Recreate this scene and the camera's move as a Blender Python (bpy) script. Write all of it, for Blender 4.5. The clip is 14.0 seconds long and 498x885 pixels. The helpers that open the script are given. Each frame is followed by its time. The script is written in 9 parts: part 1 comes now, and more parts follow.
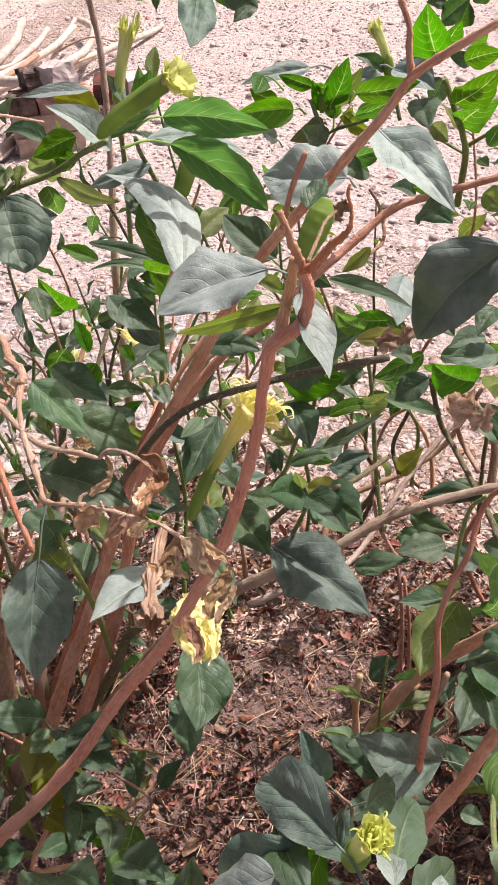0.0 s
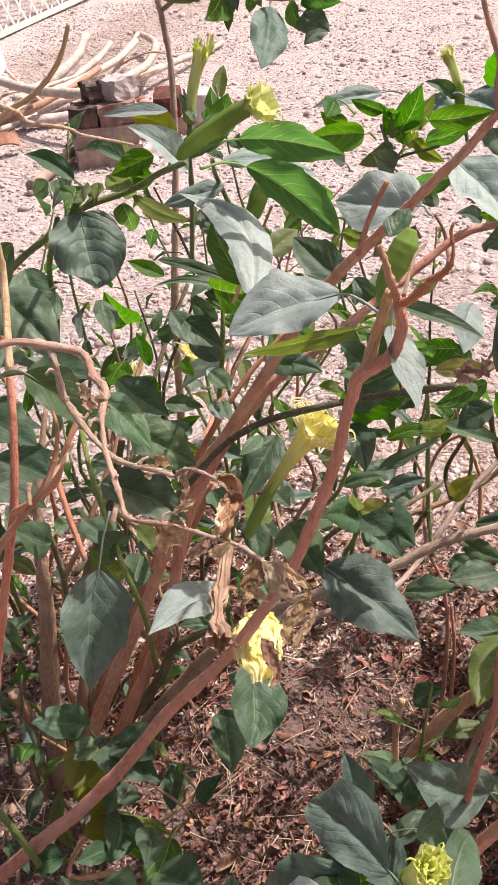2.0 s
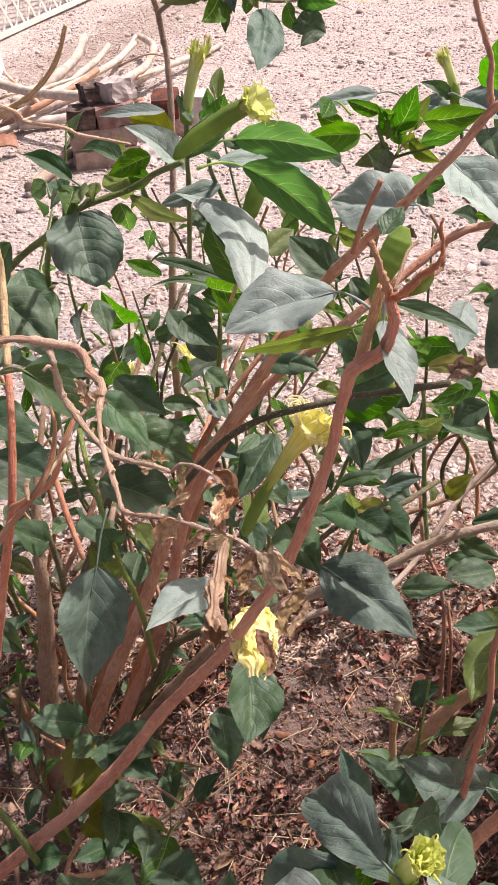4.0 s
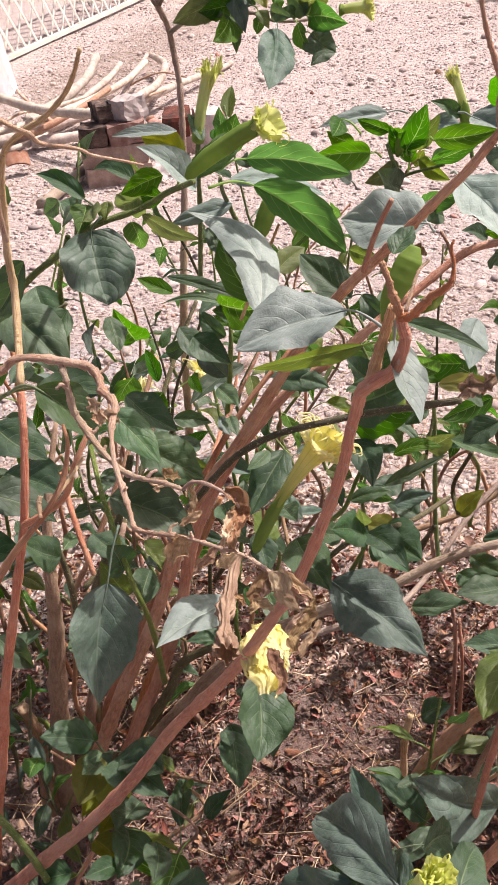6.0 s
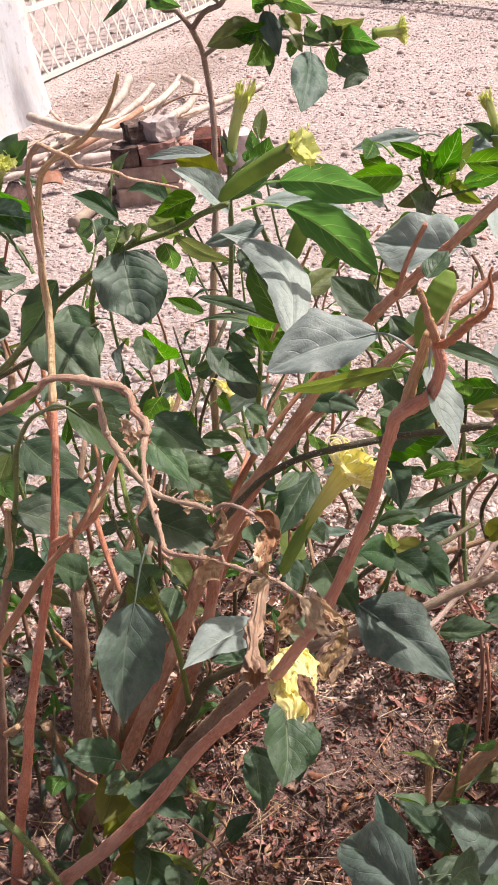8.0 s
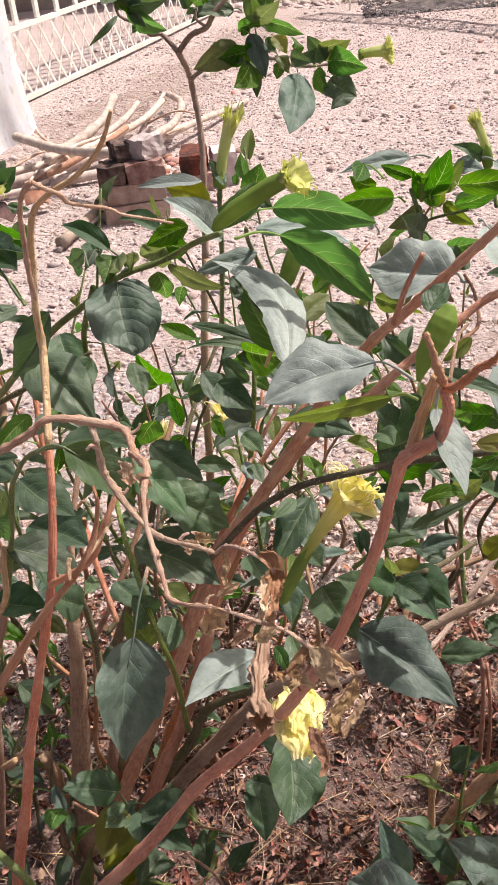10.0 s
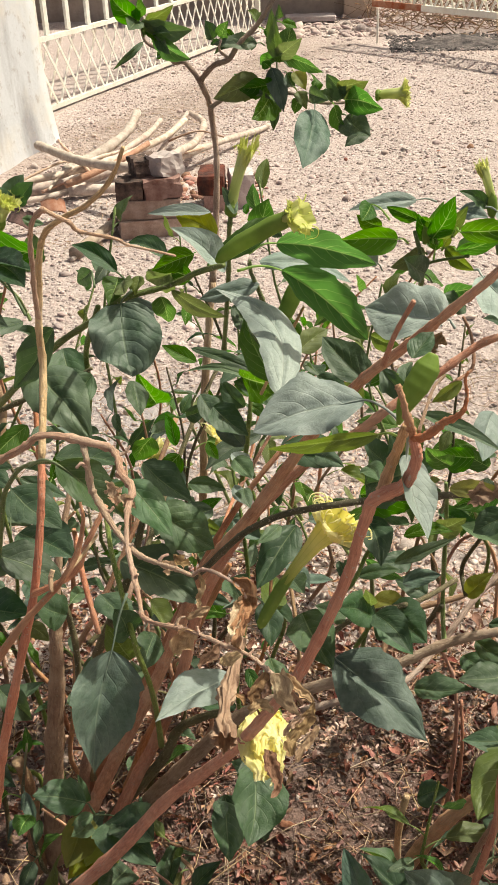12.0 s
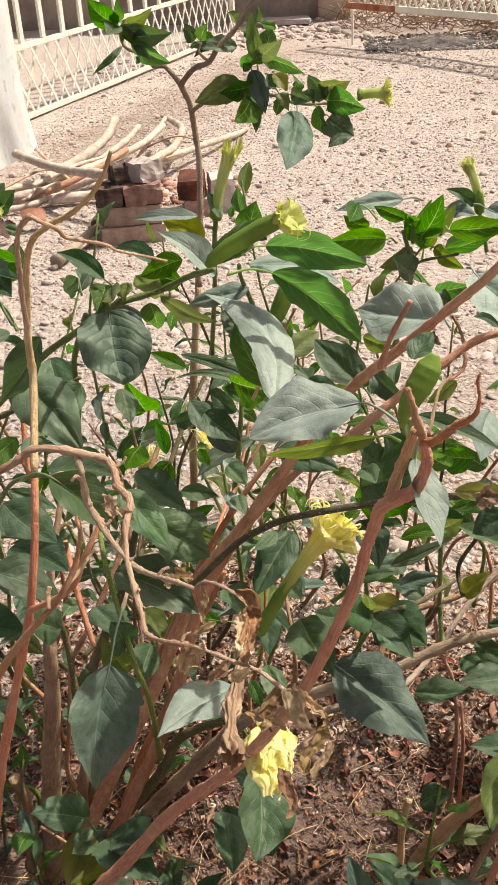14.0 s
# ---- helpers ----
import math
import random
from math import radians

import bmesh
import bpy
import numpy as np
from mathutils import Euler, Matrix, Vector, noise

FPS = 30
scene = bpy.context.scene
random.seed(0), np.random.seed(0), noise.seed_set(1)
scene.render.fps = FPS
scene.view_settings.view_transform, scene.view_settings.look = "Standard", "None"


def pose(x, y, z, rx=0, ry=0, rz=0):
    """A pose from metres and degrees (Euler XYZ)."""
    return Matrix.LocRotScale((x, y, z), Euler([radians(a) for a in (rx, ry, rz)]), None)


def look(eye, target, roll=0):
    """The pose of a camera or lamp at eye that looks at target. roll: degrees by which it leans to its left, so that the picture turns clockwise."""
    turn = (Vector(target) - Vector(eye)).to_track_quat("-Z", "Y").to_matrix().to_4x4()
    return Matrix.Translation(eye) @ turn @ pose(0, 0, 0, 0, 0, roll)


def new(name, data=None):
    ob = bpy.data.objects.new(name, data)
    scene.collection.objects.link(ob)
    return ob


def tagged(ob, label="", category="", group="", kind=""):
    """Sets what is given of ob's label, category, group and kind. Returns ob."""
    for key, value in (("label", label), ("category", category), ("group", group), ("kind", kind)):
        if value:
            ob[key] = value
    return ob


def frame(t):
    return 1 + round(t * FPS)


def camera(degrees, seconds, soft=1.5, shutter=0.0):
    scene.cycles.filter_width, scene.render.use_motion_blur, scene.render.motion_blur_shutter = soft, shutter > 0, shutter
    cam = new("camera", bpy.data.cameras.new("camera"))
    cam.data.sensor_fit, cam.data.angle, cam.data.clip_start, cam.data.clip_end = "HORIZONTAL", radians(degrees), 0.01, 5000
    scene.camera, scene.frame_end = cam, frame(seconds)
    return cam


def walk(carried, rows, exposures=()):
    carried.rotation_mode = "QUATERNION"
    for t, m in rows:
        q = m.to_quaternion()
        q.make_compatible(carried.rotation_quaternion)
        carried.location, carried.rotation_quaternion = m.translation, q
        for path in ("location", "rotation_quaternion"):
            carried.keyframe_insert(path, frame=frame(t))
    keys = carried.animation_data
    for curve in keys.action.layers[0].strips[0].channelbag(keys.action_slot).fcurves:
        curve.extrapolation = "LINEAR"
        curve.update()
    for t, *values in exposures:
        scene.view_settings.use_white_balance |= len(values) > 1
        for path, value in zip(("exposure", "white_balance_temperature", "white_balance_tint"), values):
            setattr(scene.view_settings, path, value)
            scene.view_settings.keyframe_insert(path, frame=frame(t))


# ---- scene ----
cam = camera(30.45, 14.0, soft=1.55)
PATH = [
    (0.0, 0.0077, 0.0095, 1.2950, 0.58, -36.88, -5.51),
    (0.5, -0.0019, 0.0160, 1.2962, 1.23, -36.58, -5.42),
    (1.0, -0.0077, 0.0105, 1.2998, 1.77, -36.13, -4.53),
    (1.5, -0.0094, 0.0050, 1.3018, 2.34, -35.97, -4.30),
    (2.0, -0.0108, 0.0085, 1.3034, 3.50, -35.79, -4.74),
    (2.5, -0.0143, 0.0095, 1.3021, 3.92, -35.90, -4.66),
    (3.0, -0.0136, 0.0073, 1.3021, 3.61, -36.05, -4.56),
    (5.5, -0.0035, -0.0012, 1.3067, 3.31, -34.81, -4.86),
    (6.0, -0.0095, 0.0011, 1.3063, 4.05, -34.69, -5.08),
    (6.5, -0.0182, 0.0037, 1.3070, 5.35, -34.44, -5.18),
    (7.0, -0.0187, 0.0030, 1.3064, 6.04, -34.05, -4.92),
    (7.5, -0.0157, 0.0035, 1.3097, 6.56, -33.84, -5.57),
    (8.0, -0.0127, 0.0031, 1.3080, 5.83, -33.40, -5.25),
    (8.2, -0.0070, 0.0017, 1.3090, 5.58, -33.38, -5.60),
    (10.3, -0.0251, 0.0183, 1.3193, 4.98, -32.26, -5.89),
    (10.5, -0.0382, 0.0150, 1.3302, 5.75, -31.79, -5.66),
    (11.0, -0.0435, 0.0220, 1.3296, 6.83, -31.00, -4.10),
    (11.5, -0.0330, 0.0049, 1.3340, 6.26, -31.23, -2.20),
    (12.0, -0.0080, 0.0035, 1.3312, 4.93, -31.46, -1.85),
    (12.5, 0.0037, 0.0010, 1.3337, 3.74, -30.85, -2.29),
    (13.0, -0.0145, 0.0091, 1.3311, 3.92, -30.76, -2.82),
    (13.5, -0.0295, 0.0074, 1.3306, 4.19, -31.02, -2.42),
    (14.0, -0.0163, 0.0148, 1.3267, 3.87, -31.26, -2.88),
]
walk(cam, [(t, pose(x, y, z, 90 + pitch, 0, yaw) @ pose(0, 0, 0, 0, 0, roll)) for t, x, y, z, yaw, pitch, roll in PATH],
     exposures=[(0.0, 0.43, 6600, 16), (4.0, 0.37, 6640, 15), (8.5, 0.31, 6680, 15), (10.55, 0.23, 6830, 14), (10.95, 0.14, 7260, -1), (14.0, 0.22, 7290, 2)])

# ---- sky and sun ----
SUN_TO = Vector((0.46, 0.26, 0.86)).normalized()
world = bpy.data.worlds.new("sky")
scene.world = world
world.use_nodes = True
_n = world.node_tree.nodes
_sky = _n.new("ShaderNodeTexSky")
_sky.sky_type, _sky.sun_disc = "NISHITA", False
_sky.sun_elevation = math.asin(SUN_TO.z)
_sky.sun_rotation = math.atan2(SUN_TO.x, SUN_TO.y)
_sky.dust_density, _sky.air_density, _sky.ozone_density = 7.0, 0.6, 0.4
world.node_tree.links.new(_sky.outputs[0], _n["Background"].inputs[0])
_n["Background"].inputs[1].default_value = 0.105
sun = new("sun", bpy.data.lights.new("sun", "SUN"))
sun.data.energy, sun.data.angle, sun.data.color = 5.0, radians(0.6), (1.0, 0.945, 0.89)
sun.matrix_world = look(SUN_TO * 20, (0, 0, 0))


# ---- materials ----
class Mat:
    """A node material with a Principled shader and short helpers."""

    def __init__(self, name, rough=0.7, metal=0.0, spec=0.5):
        self.m = bpy.data.materials.new(name)
        self.m.use_nodes = True
        self.t = self.m.node_tree
        self.b = self.t.nodes["Principled BSDF"]
        self.b.inputs["Roughness"].default_value = rough
        self.b.inputs["Metallic"].default_value = metal
        self.b.inputs["Specular IOR Level"].default_value = spec

    def node(self, kind, **values):
        n = self.t.nodes.new(kind)
        for k, v in values.items():
            n.inputs[k.replace("_", " ")].default_value = v
        return n

    def link(self, a, b):
        self.t.links.new(a, b)

    def coord(self, kind="Object"):
        return self.node("ShaderNodeTexCoord").outputs[kind]

    def noise(self, scale, detail=6.0, rough=0.6, vec=None):
        n = self.node("ShaderNodeTexNoise", Scale=scale, Detail=detail, Roughness=rough)
        self.link(vec if vec is not None else self.coord(), n.inputs["Vector"])
        return n.outputs["Fac"]

    def voronoi(self, scale, feature="F1", out="Distance", vec=None):
        n = self.node("ShaderNodeTexVoronoi", Scale=scale)
        n.feature = feature
        self.link(vec if vec is not None else self.coord(), n.inputs["Vector"])
        return n.outputs[out]

    def ramp(self, fac, *stops):
        n = self.node("ShaderNodeValToRGB")
        e = n.color_ramp.elements
        while len(e) < len(stops):
            e.new(0.5)
        for el, (p, c) in zip(e, stops):
            el.position, el.color = p, (c if len(c) == 4 else (*c, 1))
        self.link(fac, n.inputs["Fac"])
        return n.outputs["Color"]

    def grey(self, fac, a, b, lo=0.0, hi=1.0):
        n = self.node("ShaderNodeMapRange")
        for k, v in (("From Min", a), ("From Max", b), ("To Min", lo), ("To Max", hi)):
            n.inputs[k].default_value = v
        self.link(fac, n.inputs["Value"])
        return n.outputs["Result"]

    def math(self, op, a, b=0.0):
        n = self.node("ShaderNodeMath")
        n.operation = op
        for i, v in enumerate((a, b)):
            if isinstance(v, (int, float)):
                n.inputs[i].default_value = v
            else:
                self.link(v, n.inputs[i])
        return n.outputs[0]

    def mix(self, fac, a, b, blend="MIX"):
        n = self.node("ShaderNodeMix")
        n.data_type, n.blend_type = "RGBA", blend
        for sock, v in ((n.inputs["Factor"], fac), (n.inputs["A"], a), (n.inputs["B"], b)):
            if isinstance(v, (int, float)):
                sock.default_value = v
            elif isinstance(v, tuple):
                sock.default_value = v if len(v) == 4 else (*v, 1)
            else:
                self.link(v, sock)
        return n.outputs["Result"]

    def random(self):
        return self.node("ShaderNodeObjectInfo").outputs["Random"]

    def island(self):
        return self.node("ShaderNodeNewGeometry").outputs["Random Per Island"]

    def vary(self, colour, fac, hue=0.03, sat=0.2, val=0.35):
        """Shift a colour by a random factor."""
        n = self.node("ShaderNodeHueSaturation")
        self.link(colour, n.inputs["Color"])
        self.link(self.grey(fac, 0, 1, 0.5 - hue, 0.5 + hue), n.inputs["Hue"])
        other = self.math("FRACT", self.math("MULTIPLY", fac, 7.31))
        self.link(self.grey(other, 0, 1, 1 - val, 1 + val), n.inputs["Value"])
        third = self.math("FRACT", self.math("MULTIPLY", fac, 13.7))
        self.link(self.grey(third, 0, 1, 1 - sat, 1 + sat), n.inputs["Saturation"])
        return n.outputs["Color"]

    def colour(self, c):
        if isinstance(c, tuple):
            self.b.inputs["Base Color"].default_value = (*c, 1)
        else:
            self.link(c, self.b.inputs["Base Color"])
        return self

    def bump(self, height, strength=0.3, dist=0.01):
        n = self.node("ShaderNodeBump", Strength=strength, Distance=dist)
        self.link(height, n.inputs["Height"])
        self.link(n.outputs[0], self.b.inputs["Normal"])
        return n

    def translucent(self, colour, amount):
        tr = self.node("ShaderNodeBsdfTranslucent")
        self.link(colour, tr.inputs["Color"])
        mx = self.node("ShaderNodeMixShader")
        mx.inputs[0].default_value = amount
        self.link(self.b.outputs[0], mx.inputs[1])
        self.link(tr.outputs[0], mx.inputs[2])
        self.link(mx.outputs[0], self.t.nodes["Material Output"].inputs["Surface"])
        return self


def make_leaf_material(name, dark, light, through_colour, dust=0.35, thru=0.35, rough=0.42, vein=(0.30, 0.36, 0.20), veined=0.2, quilted=0.07, spec=0.32):
    """Leaf blade: u along, v across; pale midrib and side veins, dust and spots."""
    a = Mat(name, rough, spec=spec)
    uv = a.node("ShaderNodeSeparateXYZ")
    a.link(a.coord("UV"), uv.inputs[0])
    u, v = uv.outputs[0], a.math("ABSOLUTE", a.math("SUBTRACT", uv.outputs[1], 0.5))
    rib = a.math("MULTIPLY", a.grey(v, 0.004, 0.024, 1, 0), a.grey(u, 0.5, 1.0, 1, 0.35))
    wander = a.math("MULTIPLY", a.math("SUBTRACT", a.noise(40, 2), 0.5), 0.4)
    # side veins leave the rib steeply and bend on towards the tip
    sweep = a.math("ADD", a.math("MULTIPLY", v, 3.0), a.math("MULTIPLY", a.math("MULTIPLY", v, v), 4.4))
    side = a.math("PINGPONG", a.math("ADD", wander, a.math("SUBTRACT", a.math("MULTIPLY", u, 6.0), sweep)), 0.5)
    swell = side
    side = a.math("MULTIPLY", a.grey(side, 0.0, 0.06, 1, 0), a.grey(v, 0.0, 0.46, 0.85, 0.08))
    veins = a.math("MAXIMUM", rib, side)
    net = a.grey(a.voronoi(170, "DISTANCE_TO_EDGE"), 0.0, 0.10, 1, 0)
    big, fine = a.noise(22, 4), a.noise(160, 3)
    base = a.mix(a.grey(big, 0.35, 0.65), dark, light)
    base = a.mix(a.math("MULTIPLY", a.grey(fine, 0.35, 0.7), 0.38), base, tuple(c * 0.55 for c in dark))
    base = a.mix(a.math("MULTIPLY", net, 0.07), base, tuple(min(1.0, c * 1.7) for c in light))
    base = a.vary(base, a.random(), 0.018, 0.2, 0.24)
    dusty = a.math("MULTIPLY", a.grey(a.noise(38, 7, 0.7), 0.34, 0.66), dust)
    base = a.mix(dusty, base, (0.29, 0.335, 0.33))
    # brown specks and nibbled, dried spots
    speck = a.math("MULTIPLY", a.grey(a.noise(120, 5, 0.7), 0.70, 0.76), a.grey(a.noise(14, 2), 0.48, 0.6))
    base = a.mix(a.math("MULTIPLY", speck, 0.8), base, (0.16, 0.11, 0.055))
    base = a.mix(a.math("MAXIMUM", a.math("MULTIPLY", rib, min(1.0, 0.3 + 0.7 * veined)), a.math("MULTIPLY", side, veined)), base, vein)
    a.colour(base)
    a.link(a.grey(fine, 0.3, 0.7, rough - 0.08, rough + 0.14), a.b.inputs["Roughness"])
    h = a.math("ADD", a.math("MULTIPLY", veins, -0.30), a.math("MULTIPLY", a.noise(75, 6), 1.3))
    h = a.math("ADD", a.math("MULTIPLY", net, -0.04), a.math("ADD", h, a.math("MULTIPLY", a.grey(swell, 0.0, 0.3), quilted)))
    a.bump(h, 0.6, 0.0023)
    thr = a.mix(a.math("MULTIPLY", veins, min(0.85, veined * 1.5)), a.vary(a.ramp(big, (0.3, through_colour), (0.7, tuple(c * 0.75 for c in through_colour))), a.random(), 0.012, 0.15, 0.2), (0.55, 0.70, 0.26))
    a.translucent(thr, thru)
    return a.m


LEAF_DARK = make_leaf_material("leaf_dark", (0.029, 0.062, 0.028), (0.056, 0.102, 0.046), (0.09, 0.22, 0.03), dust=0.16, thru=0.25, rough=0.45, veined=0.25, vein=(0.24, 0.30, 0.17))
# The two greys below mix dust with painted-in sun and sky sheen
LEAF_GREY = make_leaf_material("leaf_dusty_sheen", (0.175, 0.232, 0.205), (0.270, 0.330, 0.298), (0.15, 0.26, 0.07), dust=0.55, thru=0.18, rough=0.5, veined=0.14, vein=(0.42, 0.46, 0.41))
LEAF_SUNLIT = make_leaf_material("leaf_dusty_sunlit", (0.235, 0.295, 0.262), (0.345, 0.400, 0.365), (0.22, 0.32, 0.12), dust=0.5, thru=0.18, rough=0.55, veined=0.10, vein=(0.52, 0.54, 0.50))
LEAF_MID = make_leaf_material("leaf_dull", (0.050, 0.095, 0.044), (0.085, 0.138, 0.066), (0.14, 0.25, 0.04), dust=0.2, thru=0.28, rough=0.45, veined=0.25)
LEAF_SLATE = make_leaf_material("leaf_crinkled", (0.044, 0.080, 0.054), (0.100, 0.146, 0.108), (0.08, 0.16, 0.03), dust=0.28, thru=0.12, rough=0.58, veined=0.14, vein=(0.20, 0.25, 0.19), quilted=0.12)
LEAF_CRINKLED = make_leaf_material("leaf_quilted", (0.030, 0.060, 0.036), (0.066, 0.106, 0.072), (0.08, 0.18, 0.03), dust=0.22, thru=0.14, rough=0.5, veined=0.16, vein=(0.20, 0.26, 0.17), quilted=0.3)
LEAF_FRESH = make_leaf_material("leaf_fresh", (0.032, 0.088, 0.012), (0.062, 0.142, 0.022), (0.12, 0.36, 0.018), dust=0.03, thru=0.42, rough=0.40, veined=0.75, vein=(0.32, 0.50, 0.15), quilted=0.22, spec=0.22)
LEAF_OLIVE = make_leaf_material("leaf_olive", (0.080, 0.115, 0.026), (0.145, 0.180, 0.048), (0.25, 0.34, 0.055), dust=0.15, thru=0.38, rough=0.45, veined=0.4, vein=(0.30, 0.36, 0.14))
LEAF_YELLOW = make_leaf_material("leaf_yellowing", (0.15, 0.175, 0.028), (0.25, 0.255, 0.040), (0.38, 0.38, 0.04), dust=0.1, thru=0.45, rough=0.5, vein=(0.4, 0.38, 0.12))


def make_dry_material(name, dark, light):
    a = Mat(name, 0.8, spec=0.22)
    stretch = a.node("ShaderNodeMapping")
    stretch.inputs["Scale"].default_value = (2.5, 16.0, 1.0)
    a.link(a.coord("UV"), stretch.inputs["Vector"])
    rib = a.noise(1.0, 5, 0.6, stretch.outputs[0])
    c = a.mix(a.grey(a.noise(55, 5), 0.32, 0.68), dark, light)
    c = a.mix(a.math("MULTIPLY", a.grey(rib, 0.45, 0.65), 0.55), c, tuple(v * 0.75 for v in dark))
    c = a.mix(a.math("MULTIPLY", a.grey(a.noise(420, 3), 0.55, 0.75), 0.4), c, tuple(v * 0.45 for v in dark))
    a.colour(a.vary(c, a.random(), 0.02, 0.2, 0.3))
    a.bump(a.math("ADD", rib, a.math("MULTIPLY", a.noise(260, 4), 0.5)), 0.55, 0.0014)
    a.translucent(c, 0.3)
    return a.m


LEAF_DRY = make_dry_material("leaf_withered", (0.35, 0.215, 0.125), (0.66, 0.50, 0.345))
LEAF_RUST = make_dry_material("leaf_rusty", (0.24, 0.14, 0.085), (0.46, 0.32, 0.21))


def make_bark(name, dark, light, scar, rough=0.75, streak=0.6):
    """Bark with lengthwise grain: u runs round the limb, v along it in metres."""
    a = Mat(name, rough, spec=0.3)
    mp = a.node("ShaderNodeMapping")
    mp.inputs["Scale"].default_value = (4.0, 26.0, 1.0)
    a.link(a.coord("UV"), mp.inputs["Vector"])
    mp.inputs["Location"].default_value = (3.1, 0.7, 0.0)
    grain = a.noise(2.6, 7, 0.7, mp.outputs[0])
    big, mid = a.noise(17, 4), a.noise(75, 5, 0.65)
    c = a.mix(a.grey(grain, 0.36, 0.64), dark, light)
    c = a.mix(a.math("MULTIPLY", a.grey(mid, 0.48, 0.7), 0.3), c, tuple(v * 0.65 for v in dark))
    c = a.mix(a.math("MULTIPLY", a.grey(big, 0.45, 0.62), streak), c, scar)
    # pale corky specks and dark scars
    c = a.mix(a.math("MULTIPLY", a.grey(a.noise(420, 2), 0.62, 0.70), 0.75), c, (0.46, 0.38, 0.30))
    c = a.mix(a.math("MULTIPLY", a.grey(a.noise(150, 4, 0.7), 0.66, 0.72), 0.6), c, tuple(v * 0.4 for v in dark))
    a.colour(a.vary(c, a.random(), 0.012, 0.12, 0.18))
    a.bump(a.math("ADD", a.math("MULTIPLY", grain, 1.6), a.math("ADD", mid, a.noise(300, 4))), 0.6, 0.003)
    return a.m


BARK_RED = make_bark("bark_reddish", (0.37, 0.155, 0.088), (0.62, 0.325, 0.200), (0.64, 0.41, 0.28), 0.75, 0.5)
BARK_PALE = make_bark("bark_pale", (0.38, 0.225, 0.125), (0.68, 0.47, 0.29), (0.74, 0.56, 0.38))
BARK_RUST = make_bark("bark_rusty", (0.40, 0.145, 0.076), (0.64, 0.295, 0.170), (0.62, 0.36, 0.23), 0.7, 0.45)
BARK_DRY = make_bark("bark_dry", (0.33, 0.18, 0.125), (0.62, 0.42, 0.31), (0.72, 0.56, 0.45), 0.8, 0.5)
BARK_BROWN = make_bark("bark_brown", (0.235, 0.128, 0.082), (0.43, 0.262, 0.175), (0.48, 0.335, 0.235))
BARK_DARK = make_bark("stem_dark", (0.066, 0.062, 0.032), (0.140, 0.128, 0.064), (0.19, 0.155, 0.09), 0.6)
BARK_GREY = make_bark("bark_greyish", (0.245, 0.165, 0.122), (0.43, 0.325, 0.255), (0.48, 0.38, 0.31))
STEM_GREEN = make_bark("stem_green", (0.10, 0.15, 0.035), (0.19, 0.26, 0.075), (0.26, 0.32, 0.12), 0.5, 0.4)


def make_petal_material(name, deep, pale):
    a = Mat(name, 0.55, spec=0.3)
    c = a.mix(a.grey(a.noise(35, 4), 0.3, 0.7), deep, pale)
    a.colour(c)
    a.bump(a.noise(240, 4), 0.3, 0.001)
    a.translucent(c, 0.55)
    return a.m


def make_corolla_material(name, throat, deep, pale):
    """Greenish at the throat, yellow at the mouth; u runs along the tube."""
    a = Mat(name, 0.5, spec=0.3)
    uv = a.node("ShaderNodeSeparateXYZ")
    a.link(a.coord("UV"), uv.inputs[0])
    c = a.ramp(uv.outputs[0], (0.35, throat), (0.75, pale), (1.0, deep))
    ribs = a.math("PINGPONG", a.math("MULTIPLY", uv.outputs[1], 10.0), 0.5)
    c = a.mix(a.grey(ribs, 0.0, 0.12, 0.4, 0.0), c, throat)
    c = a.mix(a.math("MULTIPLY", a.grey(a.noise(90, 4), 0.4, 0.7), 0.25), c, throat)
    a.colour(c)
    a.translucent(c, 0.4)
    return a.m


COROLLA = make_corolla_material("corolla_yellow", (0.42, 0.48, 0.10), (0.90, 0.82, 0.20), (0.84, 0.79, 0.32))
COROLLA_PALE = make_corolla_material("corolla_pale", (0.50, 0.58, 0.20), (0.82, 0.83, 0.36), (0.76, 0.80, 0.38))
PETAL = make_petal_material("petal_yellow", (0.92, 0.85, 0.34), (0.97, 0.95, 0.70))
PETAL_PALE = make_petal_material("petal_pale", (0.64, 0.69, 0.17), (0.88, 0.88, 0.42))
CALYX = make_petal_material("calyx_green", (0.22, 0.34, 0.07), (0.35, 0.47, 0.12))


